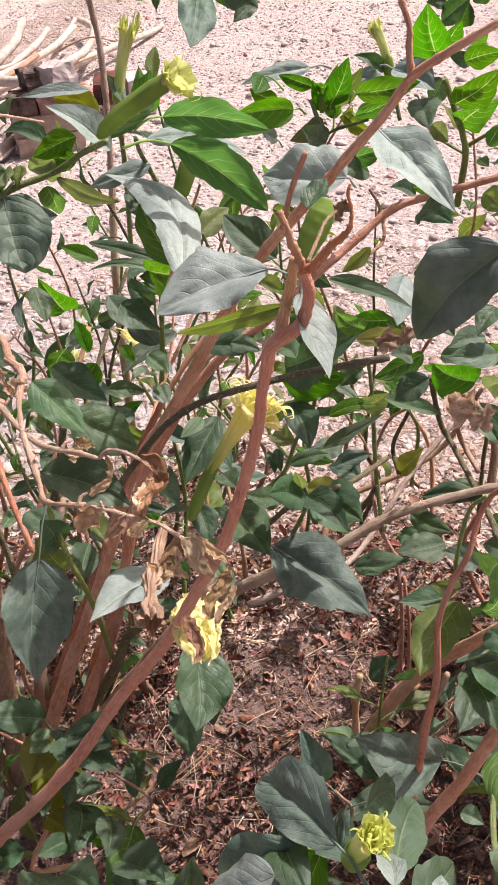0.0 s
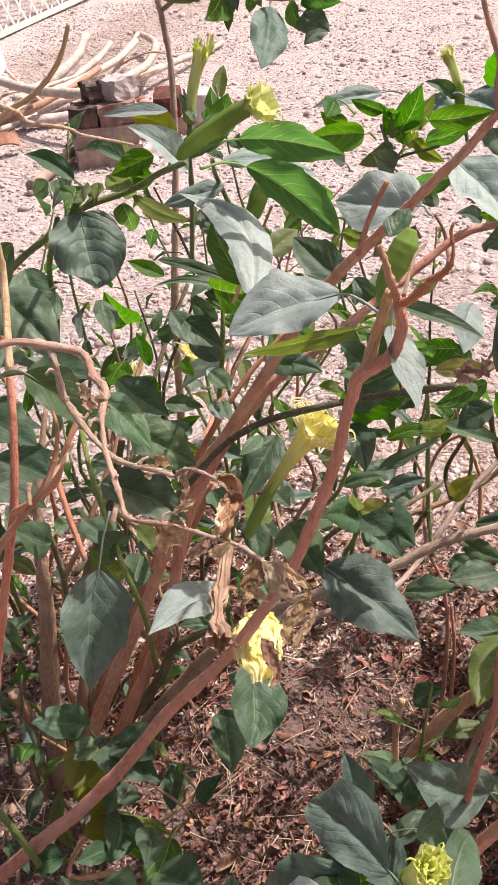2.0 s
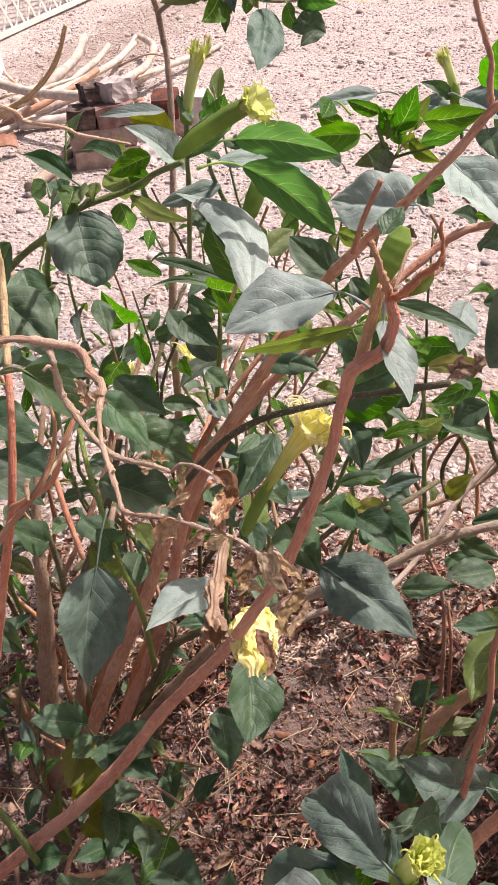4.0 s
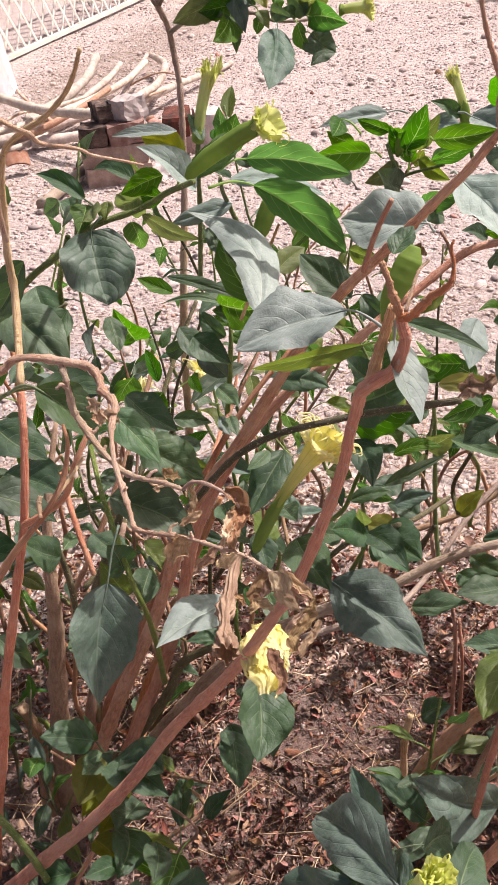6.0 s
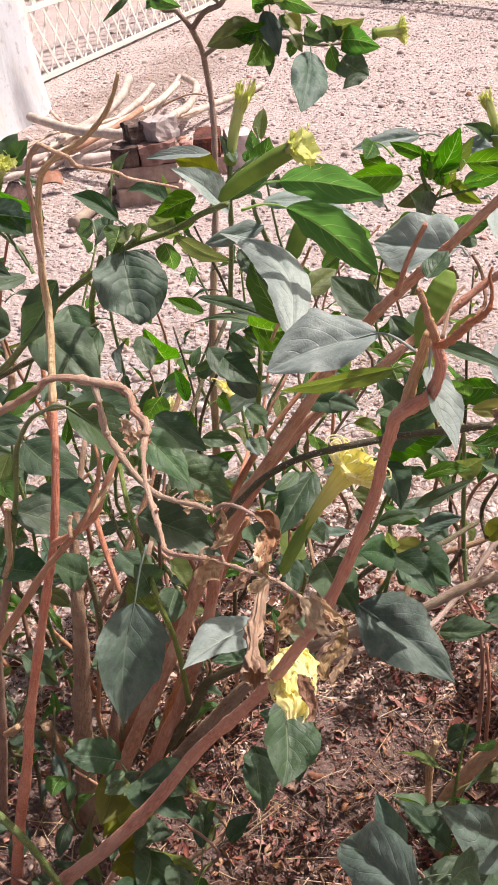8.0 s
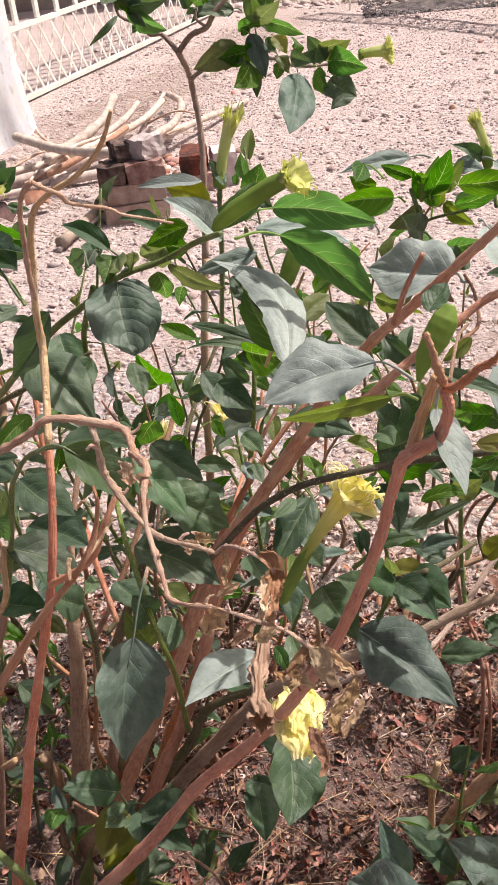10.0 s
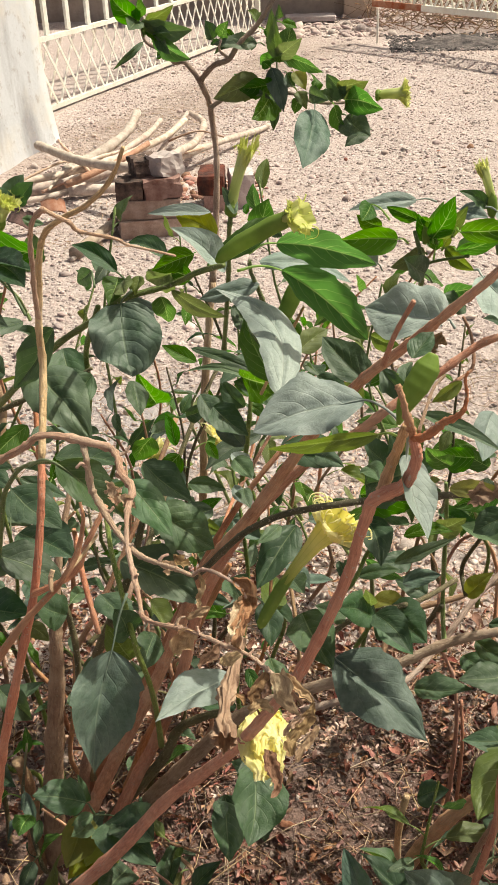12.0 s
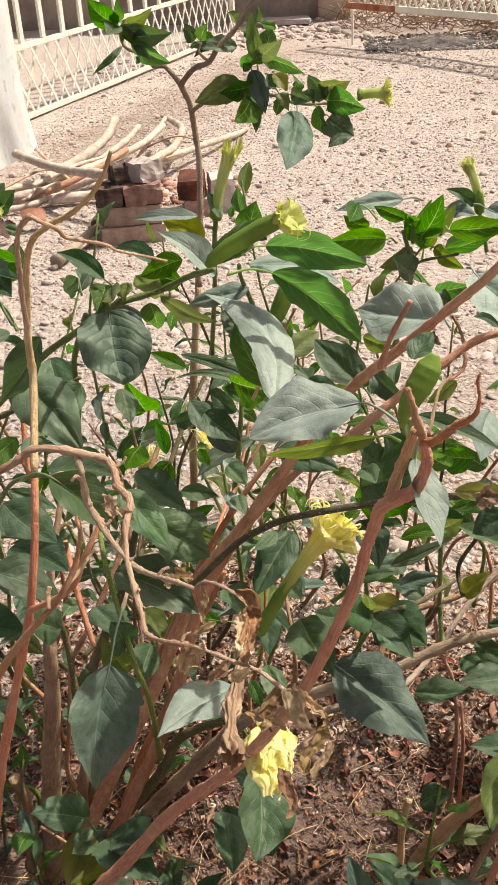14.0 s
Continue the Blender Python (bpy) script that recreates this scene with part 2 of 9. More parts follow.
def make_ground():
    a = Mat("gravelly_earth", 0.95, spec=0.2)
    co = a.coord("Object")
    big, mid, fine = a.noise(0.9, 5, 0.6, co), a.noise(7, 7, 0.65, co), a.noise(90, 8, 0.75, co)
    c = a.mix(a.grey(big, 0.38, 0.62), (0.525, 0.425, 0.405), (0.645, 0.54, 0.525))
    c = a.mix(a.math("MULTIPLY", a.grey(mid, 0.42, 0.66), 0.55), c, (0.47, 0.375, 0.35))
    c = a.mix(a.math("MULTIPLY", a.grey(a.noise(2.6, 6, 0.7, co), 0.52, 0.66), 0.5), c, (0.53, 0.50, 0.51))
    chip = a.node("ShaderNodeTexVoronoi", Scale=46.0)
    a.link(co, chip.inputs["Vector"])
    c = a.mix(0.5, c, a.ramp(a.math("FRACT", a.math("MULTIPLY", chip.outputs["Color"], 5.0)), (0.0, (0.33, 0.245, 0.22)), (0.35, (0.51, 0.415, 0.385)), (0.8, (0.60, 0.505, 0.48)), (1.0, (0.74, 0.665, 0.645))))
    grit = a.node("ShaderNodeTexVoronoi", Scale=130.0)
    a.link(co, grit.inputs["Vector"])
    c = a.mix(0.3, c, a.ramp(a.math("FRACT", a.math("MULTIPLY", grit.outputs["Color"], 7.0)), (0.0, (0.31, 0.23, 0.205)), (0.5, (0.53, 0.435, 0.405)), (1.0, (0.68, 0.605, 0.585))))
    c = a.mix(a.math("MULTIPLY", a.grey(fine, 0.54, 0.76), 0.36), c, (0.27, 0.195, 0.17))
    # pale grey ash trodden into the earth behind the shrubs
    where = a.node("ShaderNodeSeparateXYZ")
    a.link(co, where.inputs[0])
    ax_, ay_ = a.math("MULTIPLY", a.math("ADD", where.outputs[0], 0.38), 1.5), a.math("MULTIPLY", a.math("SUBTRACT", where.outputs[1], 2.2), 2.2)
    far = a.math("SQRT", a.math("ADD", a.math("MULTIPLY", ax_, ax_), a.math("MULTIPLY", ay_, ay_)))
    far = a.math("ADD", far, a.math("MULTIPLY", a.math("SUBTRACT", a.noise(5, 6, 0.7, co), 0.5), 1.6))
    c = a.mix(a.math("MULTIPLY", a.grey(far, 0.45, 0.95, 1, 0), a.grey(mid, 0.3, 0.6, 0.9, 0.35)), c, (0.48, 0.455, 0.475))
    # trodden brown dust along the gate
    sep = a.node("ShaderNodeSeparateXYZ")
    a.link(co, sep.inputs[0])
    off = a.math("SUBTRACT", a.math("MULTIPLY", sep.outputs[0], 0.954), a.math("MULTIPLY", sep.outputs[1], 0.301))
    off = a.math("ADD", off, a.math("MULTIPLY", a.math("SUBTRACT", a.noise(2.2, 6, 0.65, co), 0.5), 0.9))
    strip = a.math("MULTIPLY", a.grey(off, -3.35, -3.1, 0, 1), a.grey(off, -2.75, -2.4, 1, 0))
    strip = a.math("MULTIPLY", strip, a.math("MULTIPLY", a.grey(sep.outputs[1], 4.6, 5.4, 0, 1), a.grey(sep.outputs[1], 8.5, 10.5, 1, 0)))
    c = a.mix(a.math("MULTIPLY", strip, a.grey(a.noise(11, 6, 0.7, co), 0.3, 0.62, 0.15, 0.75)), c, (0.30, 0.225, 0.185))
    # soil with rotted litter in the bed, darkened for the shade under the shrubs
    sep = a.node("ShaderNodeSeparateXYZ")
    a.link(co, sep.inputs[0])
    dx = a.math("MULTIPLY", sep.outputs[0], 0.62)
    dy = a.math("MULTIPLY", a.math("SUBTRACT", sep.outputs[1], 0.46), 1.25)
    reach = a.math("SQRT", a.math("ADD", a.math("MULTIPLY", dx, dx), a.math("MULTIPLY", dy, dy)))
    reach = a.math("ADD", reach, a.math("MULTIPLY", a.math("SUBTRACT", a.noise(3.5, 5, 0.6, co), 0.5), 0.7))
    bed = a.grey(reach, 0.75, 1.12, 1, 0)
    soil = a.mix(a.grey(mid, 0.35, 0.65), (0.125, 0.067, 0.055), (0.215, 0.130, 0.108))
    soil = a.mix(a.math("MULTIPLY", a.grey(fine, 0.5, 0.7), 0.5), soil, (0.28, 0.205, 0.175))
    c = a.mix(a.math("MULTIPLY", bed, 0.9), c, soil)
    a.colour(c)
    h = a.math("ADD", a.math("MULTIPLY", chip.outputs["Distance"], -0.8), a.math("ADD", fine, a.math("MULTIPLY", a.noise(24, 5, 0.6, co), 2.6)))
    a.bump(h, 0.9, 0.016)
    return a.m


GROUND = make_ground()


def make_plain(name, colour, other, scale, rough=0.8, spec=0.3, bump=0.3, dist=0.004, per_island=False, hue=0.02, val=0.25, mask=(0.38, 0.64)):
    a = Mat(name, rough, spec=spec)
    n = a.noise(scale, 7, 0.65)
    c = a.mix(a.grey(n, *mask), colour, other)
    c = a.mix(a.math("MULTIPLY", a.grey(a.noise(scale * 9, 4), 0.5, 0.75), 0.35), c, tuple(v * 0.5 for v in colour))
    a.colour(a.vary(c, a.island() if per_island else a.random(), hue, 0.2, val))
    a.bump(a.math("ADD", n, a.noise(scale * 6, 5)), bump, dist)
    return a.m


STONE = make_plain("stones", (0.435, 0.345, 0.32), (0.565, 0.465, 0.44), 30, 0.9, per_island=True, val=0.3, bump=0.7)
BRICK_RED = make_plain("brick_clay", (0.32, 0.16, 0.12), (0.42, 0.27, 0.22), 22, 0.92, bump=0.6, per_island=True)
BRICK_DUSKY = make_plain("brick_dusky", (0.035, 0.024, 0.022), (0.24, 0.105, 0.075), 9, 0.92, bump=0.6, dist=0.006)
BRICK_BROWN = make_plain("brick_brown", (0.235, 0.145, 0.115), (0.42, 0.305, 0.265), 13, 0.92, bump=0.7, dist=0.007)
BRICK_PALE = make_plain("brick_pale", (0.50, 0.42, 0.40), (0.62, 0.545, 0.53), 12, 0.94, bump=0.5)
BRICK_SOOT = make_plain("brick_sooty", (0.315, 0.215, 0.185), (0.47, 0.355, 0.315), 14, 0.92, bump=0.6, dist=0.006, hue=0.012)
BRICK_BURNT = make_plain("brick_charred", (0.032, 0.025, 0.024), (0.24, 0.16, 0.135), 12, 0.95, bump=0.7, dist=0.006)
ASH = make_plain("ash", (0.06, 0.055, 0.058), (0.27, 0.235, 0.23), 9, 0.97, bump=0.9, dist=0.02, per_island=True, val=0.5)
ASH_PALE = make_plain("ash_pale", (0.44, 0.40, 0.40), (0.60, 0.56, 0.55), 25, 0.97, bump=0.6)
WOOD_POLE = make_plain("barkless_wood", (0.46, 0.36, 0.31), (0.68, 0.585, 0.52), 26, 0.8, bump=0.5, dist=0.004, val=0.18, hue=0.012)
LITTER_PALE = make_plain("bleached_flakes", (0.42, 0.27, 0.215), (0.66, 0.49, 0.42), 40, 0.85, per_island=True, hue=0.02, val=0.42, bump=0.5)
LITTER = make_plain("fallen_leaves", (0.150, 0.062, 0.043), (0.345, 0.190, 0.140), 40, 0.85, per_island=True, hue=0.025, val=0.55, bump=0.5)
STRAW = make_plain("straw", (0.31, 0.20, 0.135), (0.50, 0.37, 0.26), 40, 0.8, per_island=True, val=0.4)


def make_whitewash():
    a = Mat("whitewashed_plaster", 0.9, spec=0.2)
    mp = a.node("ShaderNodeMapping")
    mp.inputs["Scale"].default_value = (1, 1, 0.28)
    a.link(a.coord(), mp.inputs["Vector"])
    runs, spots = a.noise(3.2, 8, 0.6, mp.outputs[0]), a.noise(14, 6, 0.7)
    c = a.mix(a.grey(runs, 0.44, 0.62), (0.55, 0.565, 0.60), (0.30, 0.295, 0.315))
    c = a.mix(a.math("MULTIPLY", a.grey(spots, 0.56, 0.68), 0.75), c, (0.33, 0.30, 0.29))
    c = a.mix(a.math("MULTIPLY", a.grey(a.noise(2.2, 4), 0.5, 0.7), 0.6), c, (0.62, 0.56, 0.48))
    # limewash flaked off in small dark pits
    c = a.mix(a.math("MULTIPLY", a.grey(a.noise(46, 5, 0.7), 0.66, 0.72), 0.7), c, (0.22, 0.20, 0.20))
    a.colour(c)
    a.bump(a.math("ADD", spots, a.math("MULTIPLY", a.noise(4, 4), 2.0)), 0.25, 0.02)
    return a.m


WHITEWASH = make_whitewash()
FAR_PLASTER = make_plain("weathered_plaster", (0.52, 0.42, 0.345), (0.33, 0.255, 0.21), 2.2, 0.92, bump=0.4, dist=0.02)
GATE_PAINT = make_plain("cream_paint", (0.84, 0.82, 0.765), (0.74, 0.69, 0.61), 6, 0.5, spec=0.4, bump=0.12, dist=0.002, val=0.06, hue=0.005)
RUST_PAINT = make_plain("rusted_paint", (0.34, 0.13, 0.05), (0.52, 0.38, 0.27), 5, 0.75, bump=0.4, val=0.1)
BRUSH = make_plain("dry_brush", (0.20, 0.125, 0.085), (0.36, 0.24, 0.165), 20, 0.9, per_island=True, val=0.5)
SLAB = make_plain("stone_slab", (0.42, 0.36, 0.35), (0.52, 0.46, 0.45), 8, 0.85)


# ---- mesh helpers ----
def mesh_from(name, verts, faces, material, uvs=None, smooth=True):
    me = bpy.data.meshes.new(name)
    me.from_pydata([tuple(v) for v in verts], [], faces)
    if uvs is not None:
        layer = me.uv_layers.new(name="UVMap")
        for loop in me.loops:
            layer.data[loop.index].uv = uvs[loop.vertex_index]
    me.materials.append(material)
    if smooth:
        me.polygons.foreach_set("use_smooth", [True] * len(me.polygons))
    me.update()
    return me


def thing(name, at, label, category, group="", kind=""):
    """An Empty at a thing's base, which parents its parts."""
    ob = new(name)
    ob.empty_display_size = 0.05
    ob.location = at
    return tagged(ob, label, category, group, kind)


BASE = {}


def place_part(name, me, parent, label=""):
    """Link a mesh given in world coordinates under a thing."""
    ob = new(name, me)
    ob.parent = parent
    base = BASE.get(parent.name, parent.location.copy())
    BASE[ob.name] = base
    me.transform(Matrix.Translation(-base))
    if label:
        ob["label"] = label
    return ob


def part(name, bm, material, parent, label=""):
    """Link a bmesh in the parent's coordinates as one mesh under it."""
    me = bpy.data.meshes.new(name)
    bm.to_mesh(me)
    bm.free()
    me.materials.append(material)
    ob = new(name, me)
    ob.parent = parent
    if label:
        ob["label"] = label
    return ob


def spline(points, steps):
    """Catmull-Rom through the points."""
    p = [Vector(q) for q in points]
    p = [2 * p[0] - p[1], *p, 2 * p[-1] - p[-2]]
    out = []
    for i in range(1, len(p) - 2):
        for k in range(steps):
            t = k / steps
            a, b, c, d = p[i - 1], p[i], p[i + 1], p[i + 2]
            out.append(0.5 * ((2 * b) + (c - a) * t + (2 * a - 5 * b + 4 * c - d) * t * t + (3 * b - a - 3 * c + d) * t ** 3))
    out.append(p[-2])
    return out


def tube_data(points, r0, r1, sides=8, steps=5, rough=0.12, seed=0.0, cap=True, flat=1.0):
    """Vertices and faces of a tapering, slightly knobbly limb. Points may carry a radius of their own as a fourth number."""
    own = len(points[0]) == 4
    if own:
        r0 = points[0][3]
        line = spline([p[:3] for p in points], steps) if len(points) > 2 else [Vector(points[0][:3]).lerp(Vector(points[-1][:3]), i / steps) for i in range(steps + 1)]
        girth = [p[3] for p in points]
    else:
        line = spline(points, steps) if len(points) > 2 else [Vector(points[0]).lerp(Vector(points[-1]), i / steps) for i in range(steps + 1)]
    way = line
    n = len(way)
    verts, faces = [], []
    ref = Vector((0.31, 0.77, 0.55))
    for i, c in enumerate(way):
        d = (way[min(i + 1, n - 1)] - way[max(i - 1, 0)]).normalized()
        side = d.cross(ref).normalized()
        up = side.cross(d)
        f = i / (n - 1)
        if own:
            g = f * (len(girth) - 1)
            k = min(int(g), len(girth) - 2)
            r = girth[k] + (girth[k + 1] - girth[k]) * (g - k)
        else:
            r = r0 + (r1 - r0) * f
        knot = 1 + 1.6 * rough * max(0.0, math.sin(f * n * 1.1 + seed)) ** 6
        for k in range(sides):
            a = 2 * math.pi * k / sides
            q = c * (0.45 / max(r, 0.002))
            w = knot + rough * noise.noise(Vector((q.x + math.cos(a) * 1.2 + seed, q.y + math.sin(a) * 1.2, q.z)))
            w += 1.1 * rough * noise.noise(q * 0.5 + Vector((seed, 3, 1)))
            verts.append(c + (side * math.cos(a) + up * math.sin(a) * flat) * r * w)
    for i in range(n - 1):
        for k in range(sides):
            faces.append((i * sides + k, i * sides + (k + 1) % sides, (i + 1) * sides + (k + 1) % sides, (i + 1) * sides + k))
    if cap:
        verts += [way[0], way[-1]]
        a, b = len(verts) - 2, len(verts) - 1
        for k in range(sides):
            faces.append((a, (k + 1) % sides, k))
            faces.append((b, (n - 1) * sides + k, (n - 1) * sides + (k + 1) % sides))
    return verts, faces


def stem(parent, name, points, material, rough=0.12, label="", sides=11, steps=9):
    """A limb through (x, y, z, radius) points."""
    v, f = tube_data(points, 0, 0, sides, steps, rough, seed=points[0][0] * 31)
    rings, run, uvs = (len(v) - 2) // sides, points[0][0] * 7 + points[0][2] * 3, []
    for i in range(rings):
        if i:
            run += (v[i * sides] - v[(i - 1) * sides]).length
        uvs += [(abs(2 * k / sides - 1) + 0.13 * k % 0.05, run) for k in range(sides)]
    uvs += [(0.5, points[0][0] * 7), (0.5, run)]
    return place_part(name, mesh_from(name, v, f, material, uvs), parent, label)


def leaf(parent, base, tip, width, face, bend, fold, material, stalk=None, teeth=0.07, wave=0.10, shape=0.75, name="leaf", label="", twist=None, droop=None, blunt=0.0, swing=None, uneven=0.0, quilt=1.0):
    """A blade from base to tip. face: its upper side's normal. bend: sag of the middle, as a part of the length. fold: half-blades raised.
    swing: the midrib's sideways bow. uneven: how much wider one half is than the other. quilt: swelling between the side veins."""
    b, t = Vector(base), Vector(tip)
    ax = t - b
    size = ax.length
    ax.normalize()
    nrm = Vector(face)
    nrm = (nrm - ax * nrm.dot(ax)).normalized()
    lat = ax.cross(nrm)
    rows, cols = (40, 14) if size > 0.07 else (26, 10)
    s = b.x * 91 + b.y * 57 + t.z * 33
    verts, uvs, faces = [], [], []
    skew = 0.10 * math.sin(s * 3.1) if swing is None else swing
    points = 3.2 + 0.9 * math.sin(s * 1.7)
    peak = 0.5 ** (1 / shape)
    far = min(1.35, 0.68 * (1 - peak) / peak) * (1 - blunt)
    near = far * peak / (1 - peak)
    top = peak ** near * (1 - peak) ** far
    twist = 0.45 * math.sin(s * 2.3) if twist is None else twist
    droop = 0.10 * (0.5 + math.sin(s * 4.7)) if droop is None else droop
    roll_in = 0.10 * math.sin(s * 6.1)
    for i in range(rows + 1):
        u = i / rows
        prof = u ** near * (1 - u) ** far / top if 0 < u < 1 else 0.0
        curve = (bend * 4 * u * (1 - u) - droop * u ** 3) * size
        sway = skew * size * math.sin(math.pi * u) * 0.6
        ca, sa = math.cos(twist * (u - 0.35)), math.sin(twist * (u - 0.35))
        over, up = lat * ca + nrm * sa, nrm * ca - lat * sa
        for j in range(cols + 1):
            v = 2 * j / cols - 1
            hand = 1.0 if v > 0 else -1.0
            # coarse teeth that point to the tip, unevenly long, and a fine ragged edge
            saw = (u * points + s * 0.37 + 0.29 * hand) % 1.0
            long = 0.6 + 0.8 * noise.noise(Vector((math.floor(u * points + s * 0.37 + 0.29 * hand) * 1.7, hand * 3.0, s)))
            edge = 1 + teeth * (1.9 * long * (saw ** 1.6 - 0.35)) * min(1.0, (1 - u) * 5) + 0.35 * teeth * noise.noise(Vector((u * 26, hand * 2, s)))
            half = width / 2 * prof * edge * (1 + 0.12 * math.sin(s * 5 + (0 if v > 0 else 2)) + uneven * hand)
            lift = fold * abs(v) * half - 0.09 * width * prof * (1 - min(1, abs(v) * 3.5)) - roll_in * width * prof * abs(v) ** 3
            ripple = wave * width * (abs(v) ** 1.6) * (0.6 * math.sin(u * 11 + s + (2.1 if v > 0 else 0)) + 0.7 * noise.noise(Vector((u * 6, v * 2, s))))
            swell = quilt * width * (0.012 * math.sin((u * 6 - abs(v) * 2.1) * 6.283) * min(1.0, 4 * abs(v)) * (1 - 0.6 * abs(v)) + 0.035 * noise.noise(Vector((u * 4.5, v * 3.2, s + 7))))
            verts.append(b + ax * (u * size) + over * (v * half) + lat * sway + nrm * curve + up * (lift + (ripple + swell) * prof))
            uvs.append((u, 0.5 + 0.5 * v))
    for i in range(rows):
        for j in range(cols):
            k = i * (cols + 1) + j
            faces.append((k, k + 1, k + cols + 2, k + cols + 1))
    if stalk is not None:
        q = Vector(stalk)
        mid = (q + b) / 2 + Vector((0, 0, 0.10 * (q - b).length))
        r = max(0.0011, width * 0.019)
        tv, tf = tube_data([q, mid, b, b + ax * size * 0.25 + lat * (skew * size * 0.42) + nrm * (bend * 0.75 * size - r * 0.3 - 0.08 * width)], r * 1.15, r * 0.45, 6, 4, 0.05, s, True)
        o = len(verts)
        verts += tv
        uvs += [(0.15, 0.5)] * len(tv)
        faces += [tuple(o + k for k in f) for f in tf]
    return place_part(name, mesh_from(name, verts, faces, material, uvs), parent, label)


DUSTY = (LEAF_DARK, LEAF_DARK, LEAF_DARK, LEAF_SLATE, LEAF_MID, LEAF_OLIVE, LEAF_FRESH)
MIXED = (LEAF_DARK, LEAF_DARK, LEAF_OLIVE, LEAF_MID, LEAF_FRESH, LEAF_FRESH)
GREEN = (LEAF_FRESH, LEAF_FRESH, LEAF_OLIVE, LEAF_OLIVE, LEAF_DARK)


def sprig(parent, root, tall, lean, count, size, kinds, seed):
    """A leafy shoot from the ground: a bent stem with stalked leaves up its length, smaller towards the tip."""
    rnd = random.Random(seed)
    x, y = root
    pts = []
    for i in range(6):
        f = i / 5
        pts.append((x + lean[0] * f + rnd.gauss(0, 0.026), y + lean[1] * f + rnd.gauss(0, 0.026), tall * f - 0.01 * (i == 0), 0.0046 - 0.003 * f))
    stem(parent, "stem", pts, rnd.choice((STEM_GREEN, BARK_DARK, BARK_BROWN, BARK_RED)), 0.1, sides=7, steps=4)
    turn = rnd.uniform(0, 6.3)
    for k in range(count):
        f = 0.34 + 0.66 * (k + rnd.random() * 0.5) / count
        g = f * 5
        i = min(4, int(g))
        c = Vector(pts[i][:3]).lerp(Vector(pts[i + 1][:3]), g - i)
        turn += 2.4 + rnd.gauss(0, 0.3)
        out = Vector((math.cos(turn), math.sin(turn), 0))
        long = size * rnd.uniform(0.55, 1.25) * (1.15 - 0.45 * f)
        rise = rnd.uniform(-0.85, 0.75) if k < count - 1 else 1.1
        b = c + out * long * 0.35 + Vector((0, 0, long * 0.18))
        t = b + out * long * math.cos(rise) + Vector((0, 0, long * math.sin(rise)))
        up = Vector((rnd.gauss(0, 0.5), rnd.gauss(0, 0.5), 1))
        leaf(parent, b, t, long * rnd.uniform(0.34, 0.54), up, rnd.uniform(-0.02, 0.14), rnd.uniform(0.05, 0.7), rnd.choice(kinds), stalk=c, teeth=rnd.uniform(0.03, 0.1), wave=rnd.uniform(0.06, 0.16), shape=rnd.uniform(0.62, 0.85), twist=rnd.gauss(0, 0.6), droop=rnd.uniform(-0.05, 0.3))


def withered(parent, base, tip, width, face, material, curl=1.6, name="withered_leaf", label="", crumple=0.22):
    """A dried leaf, rolled across and crumpled."""
    b, t = Vector(base), Vector(tip)
    ax = t - b
    size = ax.length
    ax.normalize()
    nrm = Vector(face)
    nrm = (nrm - ax * nrm.dot(ax)).normalized()
    lat = ax.cross(nrm)
    rows, cols = 26, 20
    s = b.x * 71 + b.z * 37
    verts, uvs, faces = [], [], []
    for i in range(rows + 1):
        u = i / rows
        prof = (math.sin(math.pi * min(0.97, max(0.04, u)) ** 0.8) ** 0.7)
        roll = curl * (0.65 + 0.55 * math.sin(u * 7 + s))
        for j in range(cols + 1):
            v = 2 * j / cols - 1
            half = width / 2 * prof * (1 + 0.35 * noise.noise(Vector((u * 6, 1 if v > 0 else -1, s))))
            ang = v * roll
            rad = half / max(0.3, roll) * 1.25
            p = b + ax * (u * size) + lat * (rad * math.sin(ang)) + nrm * (rad * (1 - math.cos(ang)))
            k = crumple * width * 1.45
            p = p + nrm * (0.035 * width * math.sin(v * 6 + 3 * noise.noise(Vector((u * 3, s, 0))) + s) * prof)
            q = p * (1.7 / max(width, 0.006)) + Vector((s, s, s))
            p = p + Vector((noise.noise(q), noise.noise(q + Vector((9, 1, 4))), noise.noise(q + Vector((3, 7, 1))))) * k
            q = q * 2.7
            p = p + Vector((noise.noise(q), noise.noise(q + Vector((4, 1, 9))), noise.noise(q + Vector((7, 3, 1))))) * k * 0.55
            q = q * 2.3
            p = p + Vector((noise.noise(q), noise.noise(q + Vector((2, 8, 5))), noise.noise(q + Vector((6, 1, 3))))) * k * 0.22
            verts.append(p)
            uvs.append((u, 0.5 + 0.5 * v))
    for i in range(rows):
        for j in range(cols):
            k = i * (cols + 1) + j
            faces.append((k, k + 1, k + cols + 2, k + cols + 1))
    return place_part(name, mesh_from(name, verts, faces, material, uvs), parent, label)


